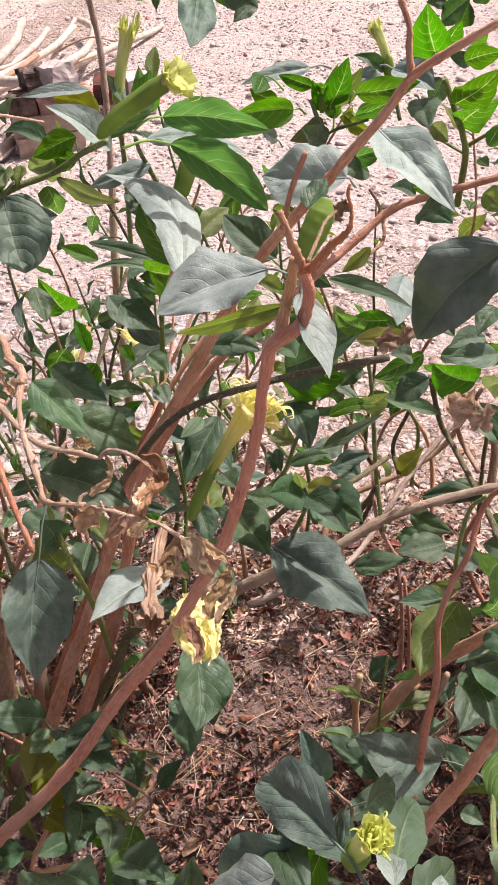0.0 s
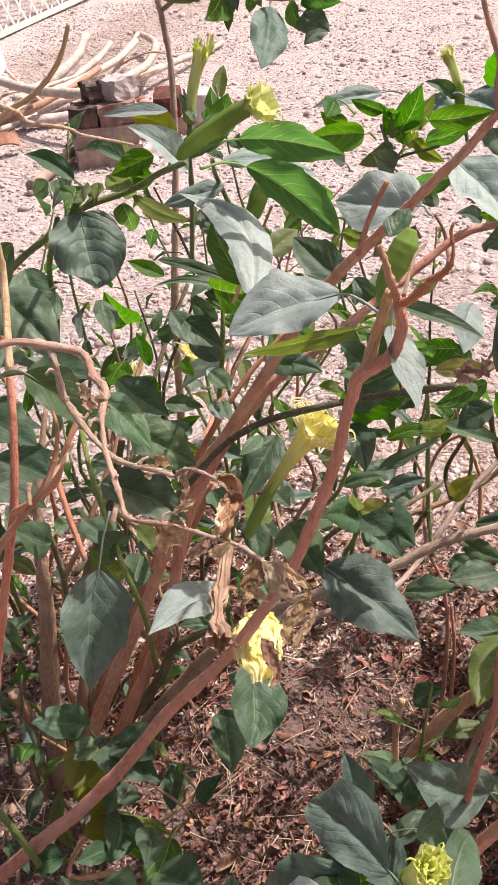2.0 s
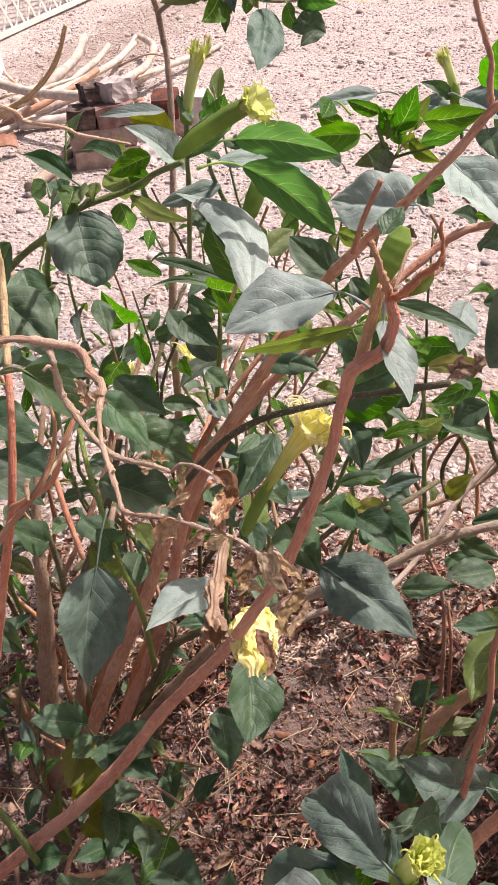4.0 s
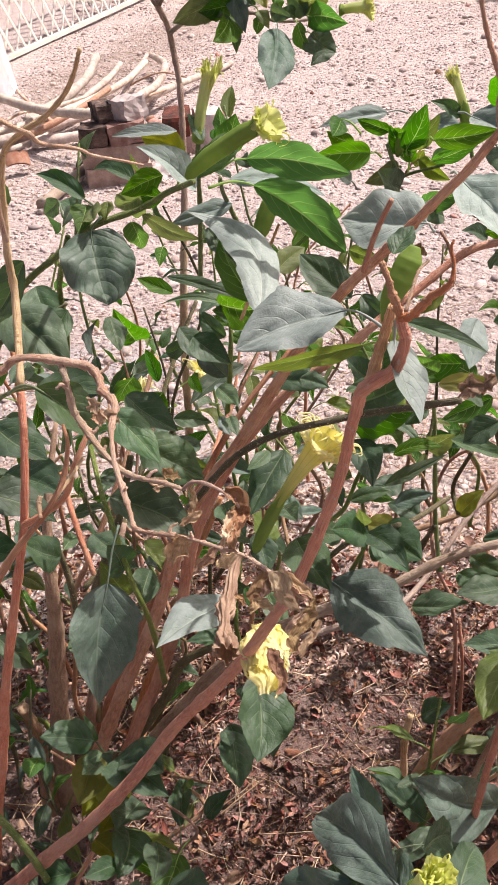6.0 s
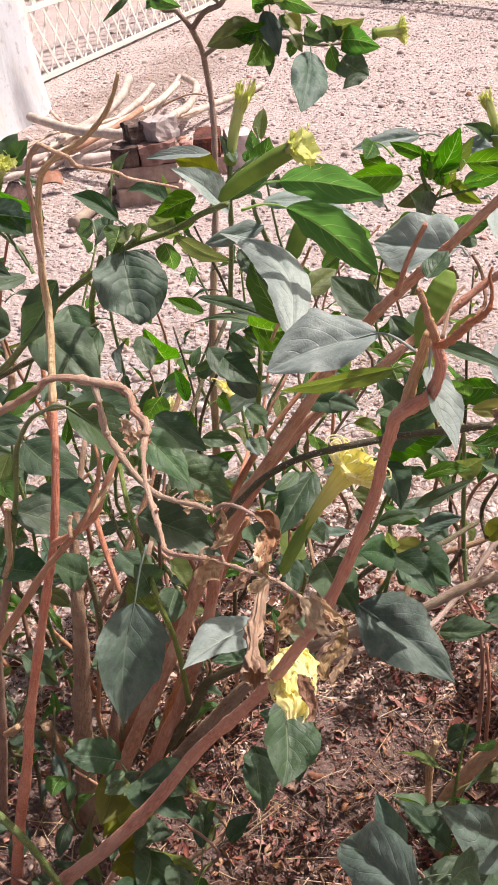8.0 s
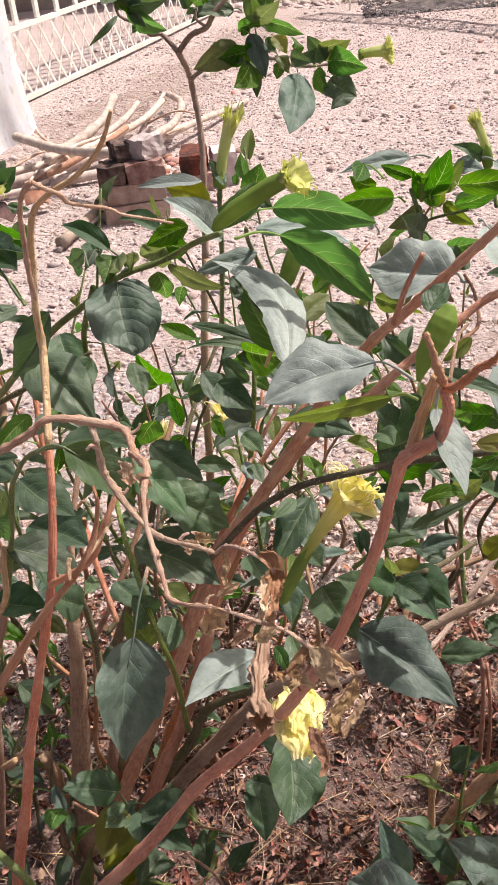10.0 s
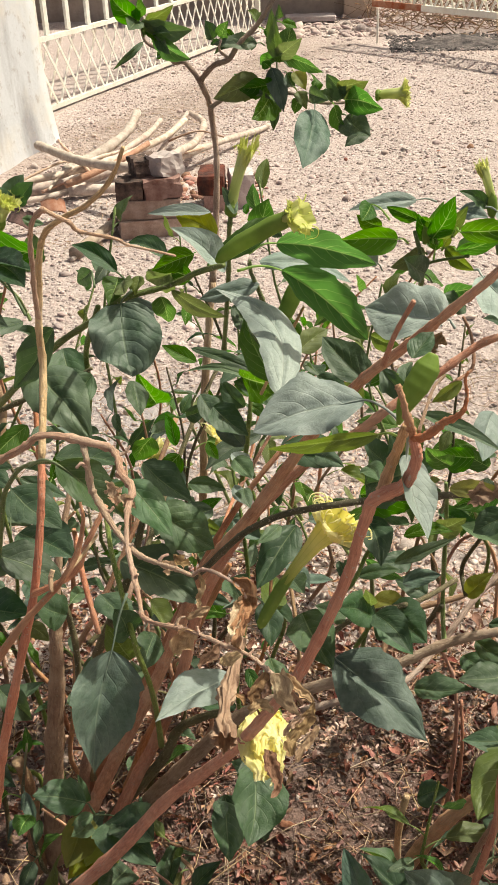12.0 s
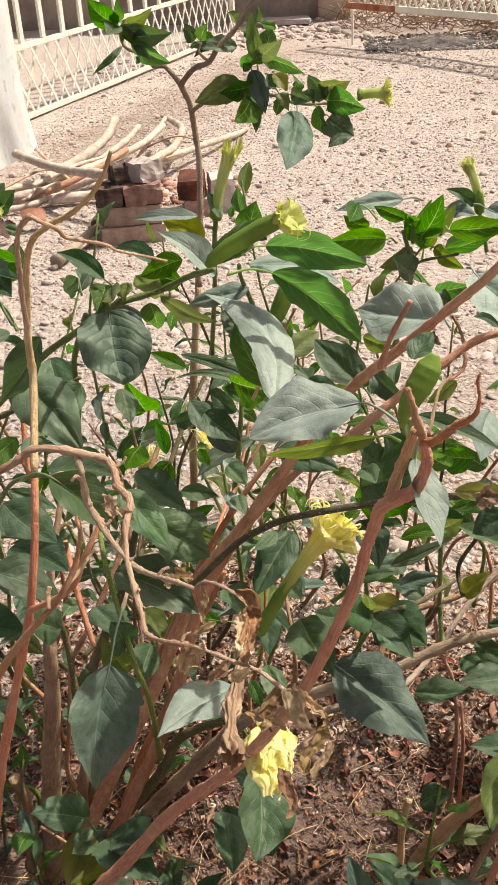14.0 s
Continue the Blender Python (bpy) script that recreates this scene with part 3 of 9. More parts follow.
def dried(parent, spine, width, face, material, roll=1.3, pleats=2.0, name="withered_leaf", label="", frayed=0.25, crumple=0.6):
    """A thin leaf or petal bent along a line, its sides rolled in and creased lengthwise."""
    pts = spline(spine, 12)
    rows, cols = len(pts) - 1, 20
    s = pts[0].x * 71 + pts[0].z * 37
    verts, uvs, faces = [], [], []
    for i, c in enumerate(pts):
        u = i / rows
        ax = (pts[min(rows, i + 1)] - pts[max(0, i - 1)]).normalized()
        nrm = Vector(face)
        nrm = (nrm - ax * nrm.dot(ax)).normalized()
        turn = 0.9 * noise.noise(Vector((u * 1.6, s, 2)))
        nrm = Matrix.Rotation(turn, 3, ax) @ nrm
        lat = ax.cross(nrm)
        prof = math.sin(math.pi * min(0.96, 0.07 + 0.92 * u) ** 0.85) ** 0.75
        for j in range(cols + 1):
            v = 2 * j / cols - 1
            half = width / 2 * prof * (1 + frayed * noise.noise(Vector((u * 7, 3 if v > 0 else -3, s))) + 0.5 * frayed * noise.noise(Vector((u * 19, 5 if v > 0 else -5, s))))
            bent = roll * (0.8 + 0.5 * noise.noise(Vector((u * 2.5, 1 if v > 0 else -1, s))))
            rad = half / max(0.35, bent) * 1.15
            p = c + lat * (rad * math.sin(v * bent)) + nrm * (rad * (1 - math.cos(v * bent)))
            crease = math.sin(v * pleats * 3.0 + 2.2 * noise.noise(Vector((u * 3.2, s, 0))) + s) + 0.6 * noise.noise(Vector((u * 5, v * 2.5, s)))
            p = p + nrm * (0.13 * half * crease) + ax * (0.10 * half * noise.noise(Vector((u * 4, v * 3, s + 7))))
            q = p * (1.5 / max(width, 0.004)) + Vector((s, s, s))
            for octave in (0.34, 0.20, 0.11):
                p = p + Vector((noise.noise(q), noise.noise(q + Vector((4, 1, 9))), noise.noise(q + Vector((7, 3, 1))))) * (octave * crumple * width)
                q = q * 2.1
            verts.append(p)
            uvs.append((u, 0.5 + 0.5 * v))
    for i in range(rows):
        for j in range(cols):
            k = i * (cols + 1) + j
            faces.append((k, k + 1, k + cols + 2, k + cols + 1))
    return place_part(name, mesh_from(name, verts, faces, material, uvs), parent, label)


def shrivelled(parent, spine, material, label):
    """A dead trumpet flower: a pleated, pinched tube that ends in a frayed skirt; the fourth value of each point is its radius."""
    pts = spline([p[:3] for p in spine], 8)
    radii = [p[0] for p in spline([(p[3], 0, 0) for p in spine], 8)]
    rows, n = len(pts) - 1, 44
    verts, uvs, faces = [], [], []
    for i, c in enumerate(pts):
        u = i / rows
        ax = (pts[min(rows, i + 1)] - pts[max(0, i - 1)]).normalized()
        side = ax.cross(Vector((0.1, 0.9, 0.2))).normalized()
        up = side.cross(ax)
        for k in range(n):
            a = 2 * math.pi * k / n
            fold = 0.85 + (0.12 + 0.14 * u) * math.sin(9 * a + 5 * noise.noise(Vector((u * 3, 1, 0)))) + 0.35 * noise.noise(Vector((math.cos(a) * 1.7, math.sin(a) * 1.7, u * 9))) + 0.2 * noise.noise(Vector((math.cos(a) * 4, math.sin(a) * 4, u * 22)))
            drop = max(0.0, u - 0.8) / 0.2 * 0.006 * noise.noise(Vector((math.cos(a) * 3, math.sin(a) * 3, 4)))
            verts.append(c + (side * math.cos(a) + up * math.sin(a)) * (radii[i] * fold) + ax * drop)
            uvs.append((u, k / n))
    for i in range(rows):
        for k in range(n):
            faces.append((i * n + k, i * n + (k + 1) % n, (i + 1) * n + (k + 1) % n, (i + 1) * n + k))
    return place_part("withered_flower", mesh_from("withered_flower", verts, faces, material, uvs), parent, label)


def wilting(parent, top, end, width, face, label):
    """A spent double flower that hangs as a bunch of broad creased petals."""
    t, e = Vector(top), Vector(end)
    ax = (e - t).normalized()
    size = (e - t).length
    front = Vector(face)
    front = (front - ax * front.dot(ax)).normalized()
    lat = ax.cross(front)
    rnd = random.Random(41)
    rings, n = 9, 20
    verts, faces = [], []
    for i in range(rings + 1):
        u = i / rings
        r = width * 0.3 * math.sin(math.pi * (0.1 + 0.8 * u)) ** 0.6
        for k in range(n):
            a = 2 * math.pi * k / n
            verts.append(t + ax * (size * 0.9 * u) + (lat * math.cos(a) + front * math.sin(a)) * r * (1 + 0.2 * math.sin(5 * a + 4 * u)))
    for i in range(rings):
        for k in range(n):
            faces.append((i * n + k, i * n + (k + 1) % n, (i + 1) * n + (k + 1) % n, (i + 1) * n + k))
    holder = place_part("flower", mesh_from("flower", verts, faces, PETAL), parent, label)
    for k in range(11):
        a = math.pi * (-0.15 + 1.3 * (k % 6 + 0.5 * (k // 6)) / 5.5)
        out = lat * math.cos(a) + front * math.sin(a)
        long_ = size * (rnd.uniform(0.85, 1.06) if k < 6 else rnd.uniform(0.5, 0.7))
        r = width * (0.30 if k < 6 else 0.40)
        c = t + ax * (size * (0.02 if k < 6 else 0.06))
        pts = [c + out * r * 0.5, c + ax * long_ * 0.3 + out * r * 1.15, c + ax * long_ * 0.65 + out * r * 1.3, c + ax * long_ + out * r * (0.55 if k < 6 else 1.15)]
        dried(holder, pts, width * rnd.uniform(0.48, 0.62), -out, PETAL, roll=0.9, pleats=2.0, name="petal", frayed=0.4, crumple=0.75)
    return holder


def flower(parent, base, tip, mouth, green=0.4, petal=None, open_wide=1.0, label="", thin=0.22, tails=18, ruffles=0):
    """A double trumpet flower from its stalk end to the middle of its mouth: calyx, corolla and ruffled inner petals."""
    petal = petal or PETAL
    b, t = Vector(base), Vector(tip)
    ax = t - b
    size = ax.length
    ax.normalize()
    side = ax.cross(Vector((0.2, 0.3, 0.93))).normalized()
    up = side.cross(ax)
    rnd = random.Random(int(abs(b.x * 9000 + b.z * 7000)))
    bend = 0.05 * size

    def ring(u, r, n=24, pleat=0.0, twist=0.0):
        c = b + ax * (u * size) + up * (bend * 4 * u * (1 - u))
        return [c + (side * math.cos(a) + up * math.sin(a)) * r * (1 + pleat * math.cos(5 * a + twist)) for a in (2 * math.pi * k / n for k in range(n))]

    def loft(rings, tail=None):
        n = len(rings[0])
        v = [p for r in rings for p in r]
        f = [(i * n + k, i * n + (k + 1) % n, (i + 1) * n + (k + 1) % n, (i + 1) * n + k) for i in range(len(rings) - 1) for k in range(n)]
        return v, f

    r0 = mouth * thin
    wide = max(r0, mouth * open_wide)
    prof = [(green * 0.6, 0.0), (green, 0.0), (green + (0.72 - green) * 0.5, 0.06), (max(0.72, green + 0.08), 0.22), (0.86, 0.52), (0.94, 0.78), (1.0, 1.0)]
    v, f = loft([ring(u, (r0 * 0.92 + (wide - r0) * k), 30, 0.03 + 0.14 * max(0, u - 0.7) / 0.3, 0.7 * u) for u, k in prof])
    uvs = [(u, k / 30) for u, _ in prof for k in range(30)]
    holder = place_part("flower", mesh_from("flower", v, f, COROLLA if petal is PETAL else COROLLA_PALE, uvs), parent, label)
    steps = [(0.0, 0.35), (0.03, 0.9), (0.12, 1.15), (0.3, 1.18), (0.36, 1.05)]
    v, f = loft([ring(u * green / 0.36, r0 * k, 24, 0.05) for u, k in steps])
    for k in range(5):
        a = 2 * math.pi * (k + 0.5) / 5
        c = ring(green, r0 * 1.02, 24)[int(24 * (k + 0.5) / 5)]
        w = (side * -math.sin(a) + up * math.cos(a)) * r0 * 0.45
        o = len(v)
        v += [c - w, c + w, c + ax * size * 0.08 + (c - b).normalized() * 0.0]
        f.append((o, o + 1, o + 2))
    place_part("calyx", mesh_from("calyx", v, f, CALYX), holder, "ribbed green calyx")
    # whorls of cupped petals inside one another, rims crinkled and drawn out to points
    whorls = 4 if ruffles else 3
    deep = mouth * (0.9 if ruffles else 0.75 if open_wide > 0.75 else 1.9)
    for w in range(whorls):
        n = (4 if w < 2 else 3) if ruffles else (6 if w < 2 else 5)
        reach = mouth * open_wide * ((0.92 if ruffles else 1.06) - 0.78 * w / whorls)
        for k in range(n):
            a0 = 2 * math.pi * k / n + w * 0.83 + rnd.uniform(-0.16, 0.16)
            span = 2 * math.pi / n * rnd.uniform(1.1, 1.5)
            flare, ph, tall_ = rnd.uniform(0.0, 0.12 if ruffles or open_wide < 0.75 else 0.42), rnd.uniform(0, 6), rnd.uniform(0.75, 1.2)
            n_u, n_v = 9, 16
            v, f = [], []
            for p in range(n_u + 1):
                u = p / n_u
                narrow = 1.0 - (0.35 if ruffles else 0.8) * max(0.0, u - 0.55) ** 1.5 / 0.3
                for q in range(n_v + 1):
                    c = 2 * q / n_v - 1
                    a = a0 + c * span * 0.5 * narrow
                    crease = u * (0.16 * math.sin(c * (4.5 if ruffles else 7) + ph) + 0.08 * math.sin(c * 12 + ph * 2) + (0.03 if ruffles else 0.06) * math.sin(c * 27 + ph))
                    r = reach * ((0.30 + 0.70 * u ** 0.75) * (1 + crease) + flare * u ** 3 - (0.22 * u ** 2 if w > 1 else 0.0))
                    z = size * 0.86 + deep * (-0.45 + tall_ * (1.05 * u - 0.35 * flare * u * u)) + deep * (0.22 * u * math.sin(c * 5 + ph * 1.7) + 0.07 * u * u * math.sin(c * 14 + ph) if ruffles else 0.16 * u * math.sin(c * 9 + ph * 1.7))
                    z += deep * (0.10 if ruffles else 0.30) * u ** 4 * (1 - abs(c)) ** 2 + deep * 0.10 * w / whorls
                    v.append(b + ax * z + (side * math.cos(a) + up * math.sin(a)) * r)
            for p in range(n_u):
                for q in range(n_v):
                    m = p * (n_v + 1) + q
                    f.append((m, m + 1, m + n_v + 2, m + n_v + 1))
            place_part("petal", mesh_from("petal", v, f, petal), holder)
    for k in range(tails):
        a = 2 * math.pi * k / max(1, tails) + rnd.uniform(-0.3, 0.3)
        out = side * math.cos(a) + up * math.sin(a)
        along = side * -math.sin(a) + up * math.cos(a)
        c = b + ax * size * 0.97 + out * mouth * open_wide * rnd.uniform(0.6, 0.95)
        far = mouth * rnd.uniform(0.35, 0.85)
        hook = rnd.choice((-1, 1)) * far * rnd.uniform(0.3, 0.9)
        pts = [c, c + out * far * 0.6 + ax * far * 0.4, c + out * far + ax * far * 0.1 + along * hook * 0.6, c + out * far * 0.8 - ax * far * rnd.uniform(0.0, 0.6) + along * hook]
        v, f = tube_data(pts, mouth * 0.055, mouth * 0.015, 5, 4, 0.05, k, True)
        place_part("petal_tail", mesh_from("petal_tail", v, f, petal), holder)
    return holder


def box_bm(size, bevel=0.003, at=(0, 0, 0), rot=0.0, worn=0.0, seed=0.0, cuts=0):
    """A block with bevelled and, if asked, chipped edges."""
    bm = bmesh.new()
    bmesh.ops.create_cube(bm, size=1)
    bmesh.ops.scale(bm, vec=size, verts=bm.verts)
    if cuts:
        bmesh.ops.subdivide_edges(bm, edges=bm.edges[:], cuts=cuts, use_grid_fill=True)
    if bevel and not cuts:
        bmesh.ops.bevel(bm, geom=bm.edges[:], offset=bevel, segments=2, affect="EDGES")
    if worn:
        for v in bm.verts:
            p = v.co * 30 + Vector((seed, seed * 2, 0))
            v.co += Vector((noise.noise(p), noise.noise(p + Vector((5, 0, 0))), noise.noise(p + Vector((0, 5, 0))))) * worn
            reach = sum(abs(v.co[k]) > size[k] * 0.47 for k in range(3))
            if reach >= 2:
                v.co *= 1 - 0.05 * reach * abs(noise.noise(p * 0.5))
    bmesh.ops.transform(bm, matrix=Matrix.Translation(at) @ Matrix.Rotation(rot, 4, "Z"), verts=bm.verts)
    return bm


def bar_bm(a, b, w, d, up=(0, 0, 1)):
    """A square bar from a to b."""
    a, b = Vector(a), Vector(b)
    ax = (b - a).normalized()
    side = ax.cross(Vector(up)).normalized()
    other = side.cross(ax)
    bm = bmesh.new()
    vs = [bm.verts.new(p + side * x * w / 2 + other * y * d / 2) for p in (a, b) for x, y in ((-1, -1), (1, -1), (1, 1), (-1, 1))]
    for f in ((0, 1, 2, 3), (7, 6, 5, 4), (0, 4, 5, 1), (1, 5, 6, 2), (2, 6, 7, 3), (3, 7, 4, 0)):
        bm.faces.new([vs[k] for k in f])
    bmesh.ops.recalc_face_normals(bm, faces=bm.faces[:])
    return bm


# ---- ground ----
def height(x, y):
    """Gentle swells of the yard, in metres."""
    p = Vector((x * 0.9, y * 0.9, 0.3))
    near = math.exp(-((x * x + y * y) / 900.0))
    return near * (0.018 * noise.noise(p) + 0.008 * noise.noise(p * 4.1) + 0.004 * noise.noise(p * 13))


def build_ground():
    nx, ny = 220, 240
    xs = [0.9 * math.sinh(6.4 * (2 * i / nx - 1)) for i in range(nx + 1)]
    ys = [1.6 + 1.3 * math.sinh(6.2 * (2 * j / ny - 1)) for j in range(ny + 1)]
    verts = [(x, y, height(x, y)) for y in ys for x in xs]
    faces = [(j * (nx + 1) + i, j * (nx + 1) + i + 1, (j + 1) * (nx + 1) + i + 1, (j + 1) * (nx + 1) + i) for j in range(ny) for i in range(nx)]
    ob = new("ground", mesh_from("ground", verts, faces, GROUND))
    return tagged(ob, "pinkish gravelly earth yard with scattered stones", "ground", kind="structure")


build_ground()


# ---- whitewashed pillar beside the gate ----
def build_pillar():
    near, far = Vector((-1.825, 4.76, 0)), Vector((-1.655, 5.66, 0))
    ax = (far - near).normalized()
    out = Vector((ax.y, -ax.x, 0))
    run, depth, tall = (far - near).length + 0.12, 0.95, 2.6
    bm = bmesh.new()
    lev, seg = 18, 10
    rings = []
    for k in range(lev + 1):
        z = tall * k / lev - 0.05
        flare = 0.045 * math.exp(-max(z, 0) / 0.25)
        ring = []
        for i in range(seg + 1):
            s = i / seg
            ring.append(near + ax * (-0.12 - flare + s * (run + 2 * flare)) + out * flare)
        for i in range(1, seg + 1):
            s = i / seg
            ring.append(near + ax * (run - 0.12 + flare) + out * (flare - s * (depth + flare)))
        for i in range(1, seg + 1):
            s = i / seg
            ring.append(near + ax * (run - 0.12 + flare - s * (run + 2 * flare)) + out * (-depth))
        for i in range(1, seg):
            s = i / seg
            ring.append(near + ax * (-0.12 - flare) + out * (-depth + s * (depth + flare)))
        row = []
        for p in ring:
            q = Vector((p.x, p.y, z))
            wob = noise.noise(q * 4.5) * 0.010 + noise.noise(q * 17) * 0.004
            row.append(bm.verts.new(q + out * wob + ax * wob))
        rings.append(row)
    n = len(rings[0])
    for a, b in zip(rings, rings[1:]):
        for i in range(n):
            bm.faces.new((a[i], a[(i + 1) % n], b[(i + 1) % n], b[i]))
    bm.faces.new(rings[-1])
    bmesh.ops.recalc_face_normals(bm, faces=bm.faces[:])
    me = bpy.data.meshes.new("gate_pillar")
    bm.to_mesh(me)
    bm.free()
    me.materials.append(WHITEWASH)
    me.polygons.foreach_set("use_smooth", [True] * len(me.polygons))
    tagged(new("gate_pillar", me), "thick whitewashed plaster pillar with grey stains", "pillar", kind="structure")


build_pillar()


# ---- cream gate with bars over a lattice ----
def build_gate():
    a, b = Vector((-1.895, 6.44, 0)), Vector((-0.665, 10.33, 0))
    ax = (b - a).normalized()
    run = (b - a).length
    gate = thing("lattice_gate", a, "cream-painted metal gate, upright bars over a diamond lattice", "gate")

    def at(s, z, out=0.0):
        return ax * s + Vector((0, 0, z)) + Vector((ax.y, -ax.x, 0)) * out

    low, mid, high = 0.035, 0.475, 1.55
    for z, w in ((low, 0.030), (mid, 0.030), (high, 0.040)):
        part("rail", bar_bm(at(0, z), at(run, z), 0.035, w), GATE_PAINT, gate)
    for s in (0.0, run):
        part("post", bar_bm(at(s, 0.0), at(s, high + 0.02), 0.045, 0.045, ax), GATE_PAINT, gate)
    s = 0.145
    while s < run - 0.05:
        part("bar", bar_bm(at(s, mid + 0.02), at(s, high - 0.02), 0.020, 0.045, ax), GATE_PAINT, gate)
        s += 0.275
    lean, pitch = 0.255, 0.163
    tall = mid - low - 0.03
    for sign, off in ((1, 0.010), (-1, -0.010)):
        s = -lean
        while s < run:
            s0, s1 = (s, s + lean) if sign < 0 else (s + lean, s)
            z0, z1 = low + 0.015, mid - 0.02
            lo, hi = 0.0, run
            p, q = (s0, z0), (s1, z1)
            ends = []
            for (u, z), (u2, z2) in ((p, q), (q, p)):
                if u < lo:
                    z, u = z + (z2 - z) * (lo - u) / (u2 - u), lo
                if u > hi:
                    z, u = z + (z2 - z) * (hi - u) / (u2 - u), hi
                ends.append((u, z))
            if abs(ends[0][0] - ends[1][0]) > 0.03:
                part("lattice_strip", bar_bm(at(*ends[0], off), at(*ends[1], off), 0.005, 0.020, (0, 0, 1)), GATE_PAINT, gate)
            s += pitch


build_gate()


# ---- boundary wall at the far side ----
def build_far_wall():
    bm = bmesh.new()
    for size, at in (((9.5, 0.23, 2.1), (-4.15, 11.65, 1.0)), ((0.36, 0.40, 2.2), (0.42, 11.50, 1.05)), ((9.5, 0.30, 0.09), (-4.15, 11.65, 2.095))):
        other = box_bm(size, 0.012, at)
        me = bpy.data.meshes.new("tmp")
        other.to_mesh(me)
        other.free()
        bm.from_mesh(me)
        bpy.data.meshes.remove(me)
    me = bpy.data.meshes.new("wall_north")
    bm.to_mesh(me)
    bm.free()
    me.materials.append(FAR_PLASTER)
    tagged(new("wall_north", me), "weathered brown plaster boundary wall", "wall", kind="structure")
    bm = box_bm((14, 0.23, 1.9), 0.012, (8.3, 13.6, 0.9))
    me = bpy.data.meshes.new("wall_east")
    bm.to_mesh(me)
    bm.free()
    me.materials.append(FAR_PLASTER)
    tagged(new("wall_east", me), "brown plaster wall behind dry brush", "wall", kind="structure")


build_far_wall()


def build_far_gate():
    a, b = Vector((0.475, 9.52, 0)), Vector((3.02, 6.65, 0))
    ax = (b - a).normalized()
    run = (b - a).length
    gate = thing("far_lattice_gate", a, "open lattice gate with a rusty bottom rail", "gate")

    def at(s, z, out=0.0):
        return ax * s + Vector((0, 0, z)) + Vector((ax.y, -ax.x, 0)) * out

    low, high = 0.335, 0.88
    part("rail", bar_bm(at(0, low), at(0.62, low), 0.04, 0.052), RUST_PAINT, gate, "rusted stretch of rail")
    part("rail", bar_bm(at(0.62, low), at(run, low), 0.04, 0.05), GATE_PAINT, gate)
    part("rail", bar_bm(at(0, high), at(run, high), 0.04, 0.05), GATE_PAINT, gate)
    part("post", bar_bm(at(0.0, low + 0.03), at(0.0, high), 0.045, 0.045, ax), RUST_PAINT, gate)
    v, f = tube_data([at(0.02, low), at(0.06, low - 0.06), at(0.07, 0.1), at(0.07, -0.02)], 0.012, 0.011, 7, 4, 0.0)
    ob = new("drop_bolt", mesh_from("drop_bolt", v, f, GATE_PAINT))
    ob.parent = gate
    lean, pitch, top = 0.20, 0.125, 0.83
    for sign, off in ((1, 0.012), (-1, -0.012)):
        s = 0.02
        while s + lean < run:
            p, q = (s, low + 0.02), (s + lean, top)
            if sign < 0:
                p, q = (s + lean, low + 0.02), (s, top)
            part("lattice_strip", bar_bm(at(*p, off), at(*q, off), 0.005, 0.020), GATE_PAINT, gate)
            s += pitch


build_far_gate()


# ---- stuff on the ground ----
def scatter_blobs(name, count, area, size, material, label, category, seed, flat=0.6, keep=None, plain=False):
    """Many small stones as one mesh."""
    rnd = random.Random(seed)
    base_v = [Vector(v) for v in ((1, 0, 0), (-1, 0, 0), (0, 1, 0), (0, -1, 0), (0, 0, 1), (0, 0, -1))]
    base_f = [(0, 2, 4), (2, 1, 4), (1, 3, 4), (3, 0, 4), (2, 0, 5), (1, 2, 5), (3, 1, 5), (0, 3, 5)]
    mids, vs, fs = {}, list(base_v), []

    def mid(a, b):
        k = (min(a, b), max(a, b))
        if k not in mids:
            mids[k] = len(vs)
            vs.append(((vs[a] + vs[b]) / 2).normalized())
        return mids[k]

    for a, b, c in (base_f if not plain else ()):
        d, e, g = mid(a, b), mid(b, c), mid(c, a)
        fs += [(a, d, g), (d, b, e), (g, e, c), (d, e, g)]
    fs = fs or base_f
    verts, faces = [], []
    made = 0
    while made < count:
        x = area[0] + (area[1] - area[0]) * rnd.random()
        y = area[2] + (area[3] - area[2]) * rnd.random() ** (1.0 if keep is under else 1.5)
        if keep and not keep(x, y, rnd):
            continue
        made += 1
        r = size[0] + (size[1] - size[0]) * rnd.random() ** 3.5
        m = Matrix.LocRotScale((x, y, height(x, y) + r * flat * 0.25), Euler((rnd.uniform(-0.4, 0.4), rnd.uniform(-0.4, 0.4), rnd.uniform(0, 6.3))), (r, r * rnd.uniform(0.55, 1), r * flat * rnd.uniform(0.5, 1.2)))
        o = len(verts)
        s = rnd.random() * 99
        verts += [m @ (v * (1 + 0.45 * noise.noise(v * 1.6 + Vector((s, s, s))))) for v in vs]
        faces += [tuple(o + k for k in f) for f in fs]
    ob = new(name, mesh_from(name, verts, faces, material))
    return tagged(ob, label, category, kind="stuff")


def under(x, y, rnd):
    return math.hypot(x / 1.0, (y - 0.82) / 0.74) + 0.3 * noise.noise(Vector((x * 2.2, y * 2.2, 4))) < 0.8 + 0.3 * rnd.random()


def off_bed(x, y, rnd):
    return y > 1.35 + 0.35 * noise.noise(Vector((x * 2, y * 2, 0))) or rnd.random() < 0.10


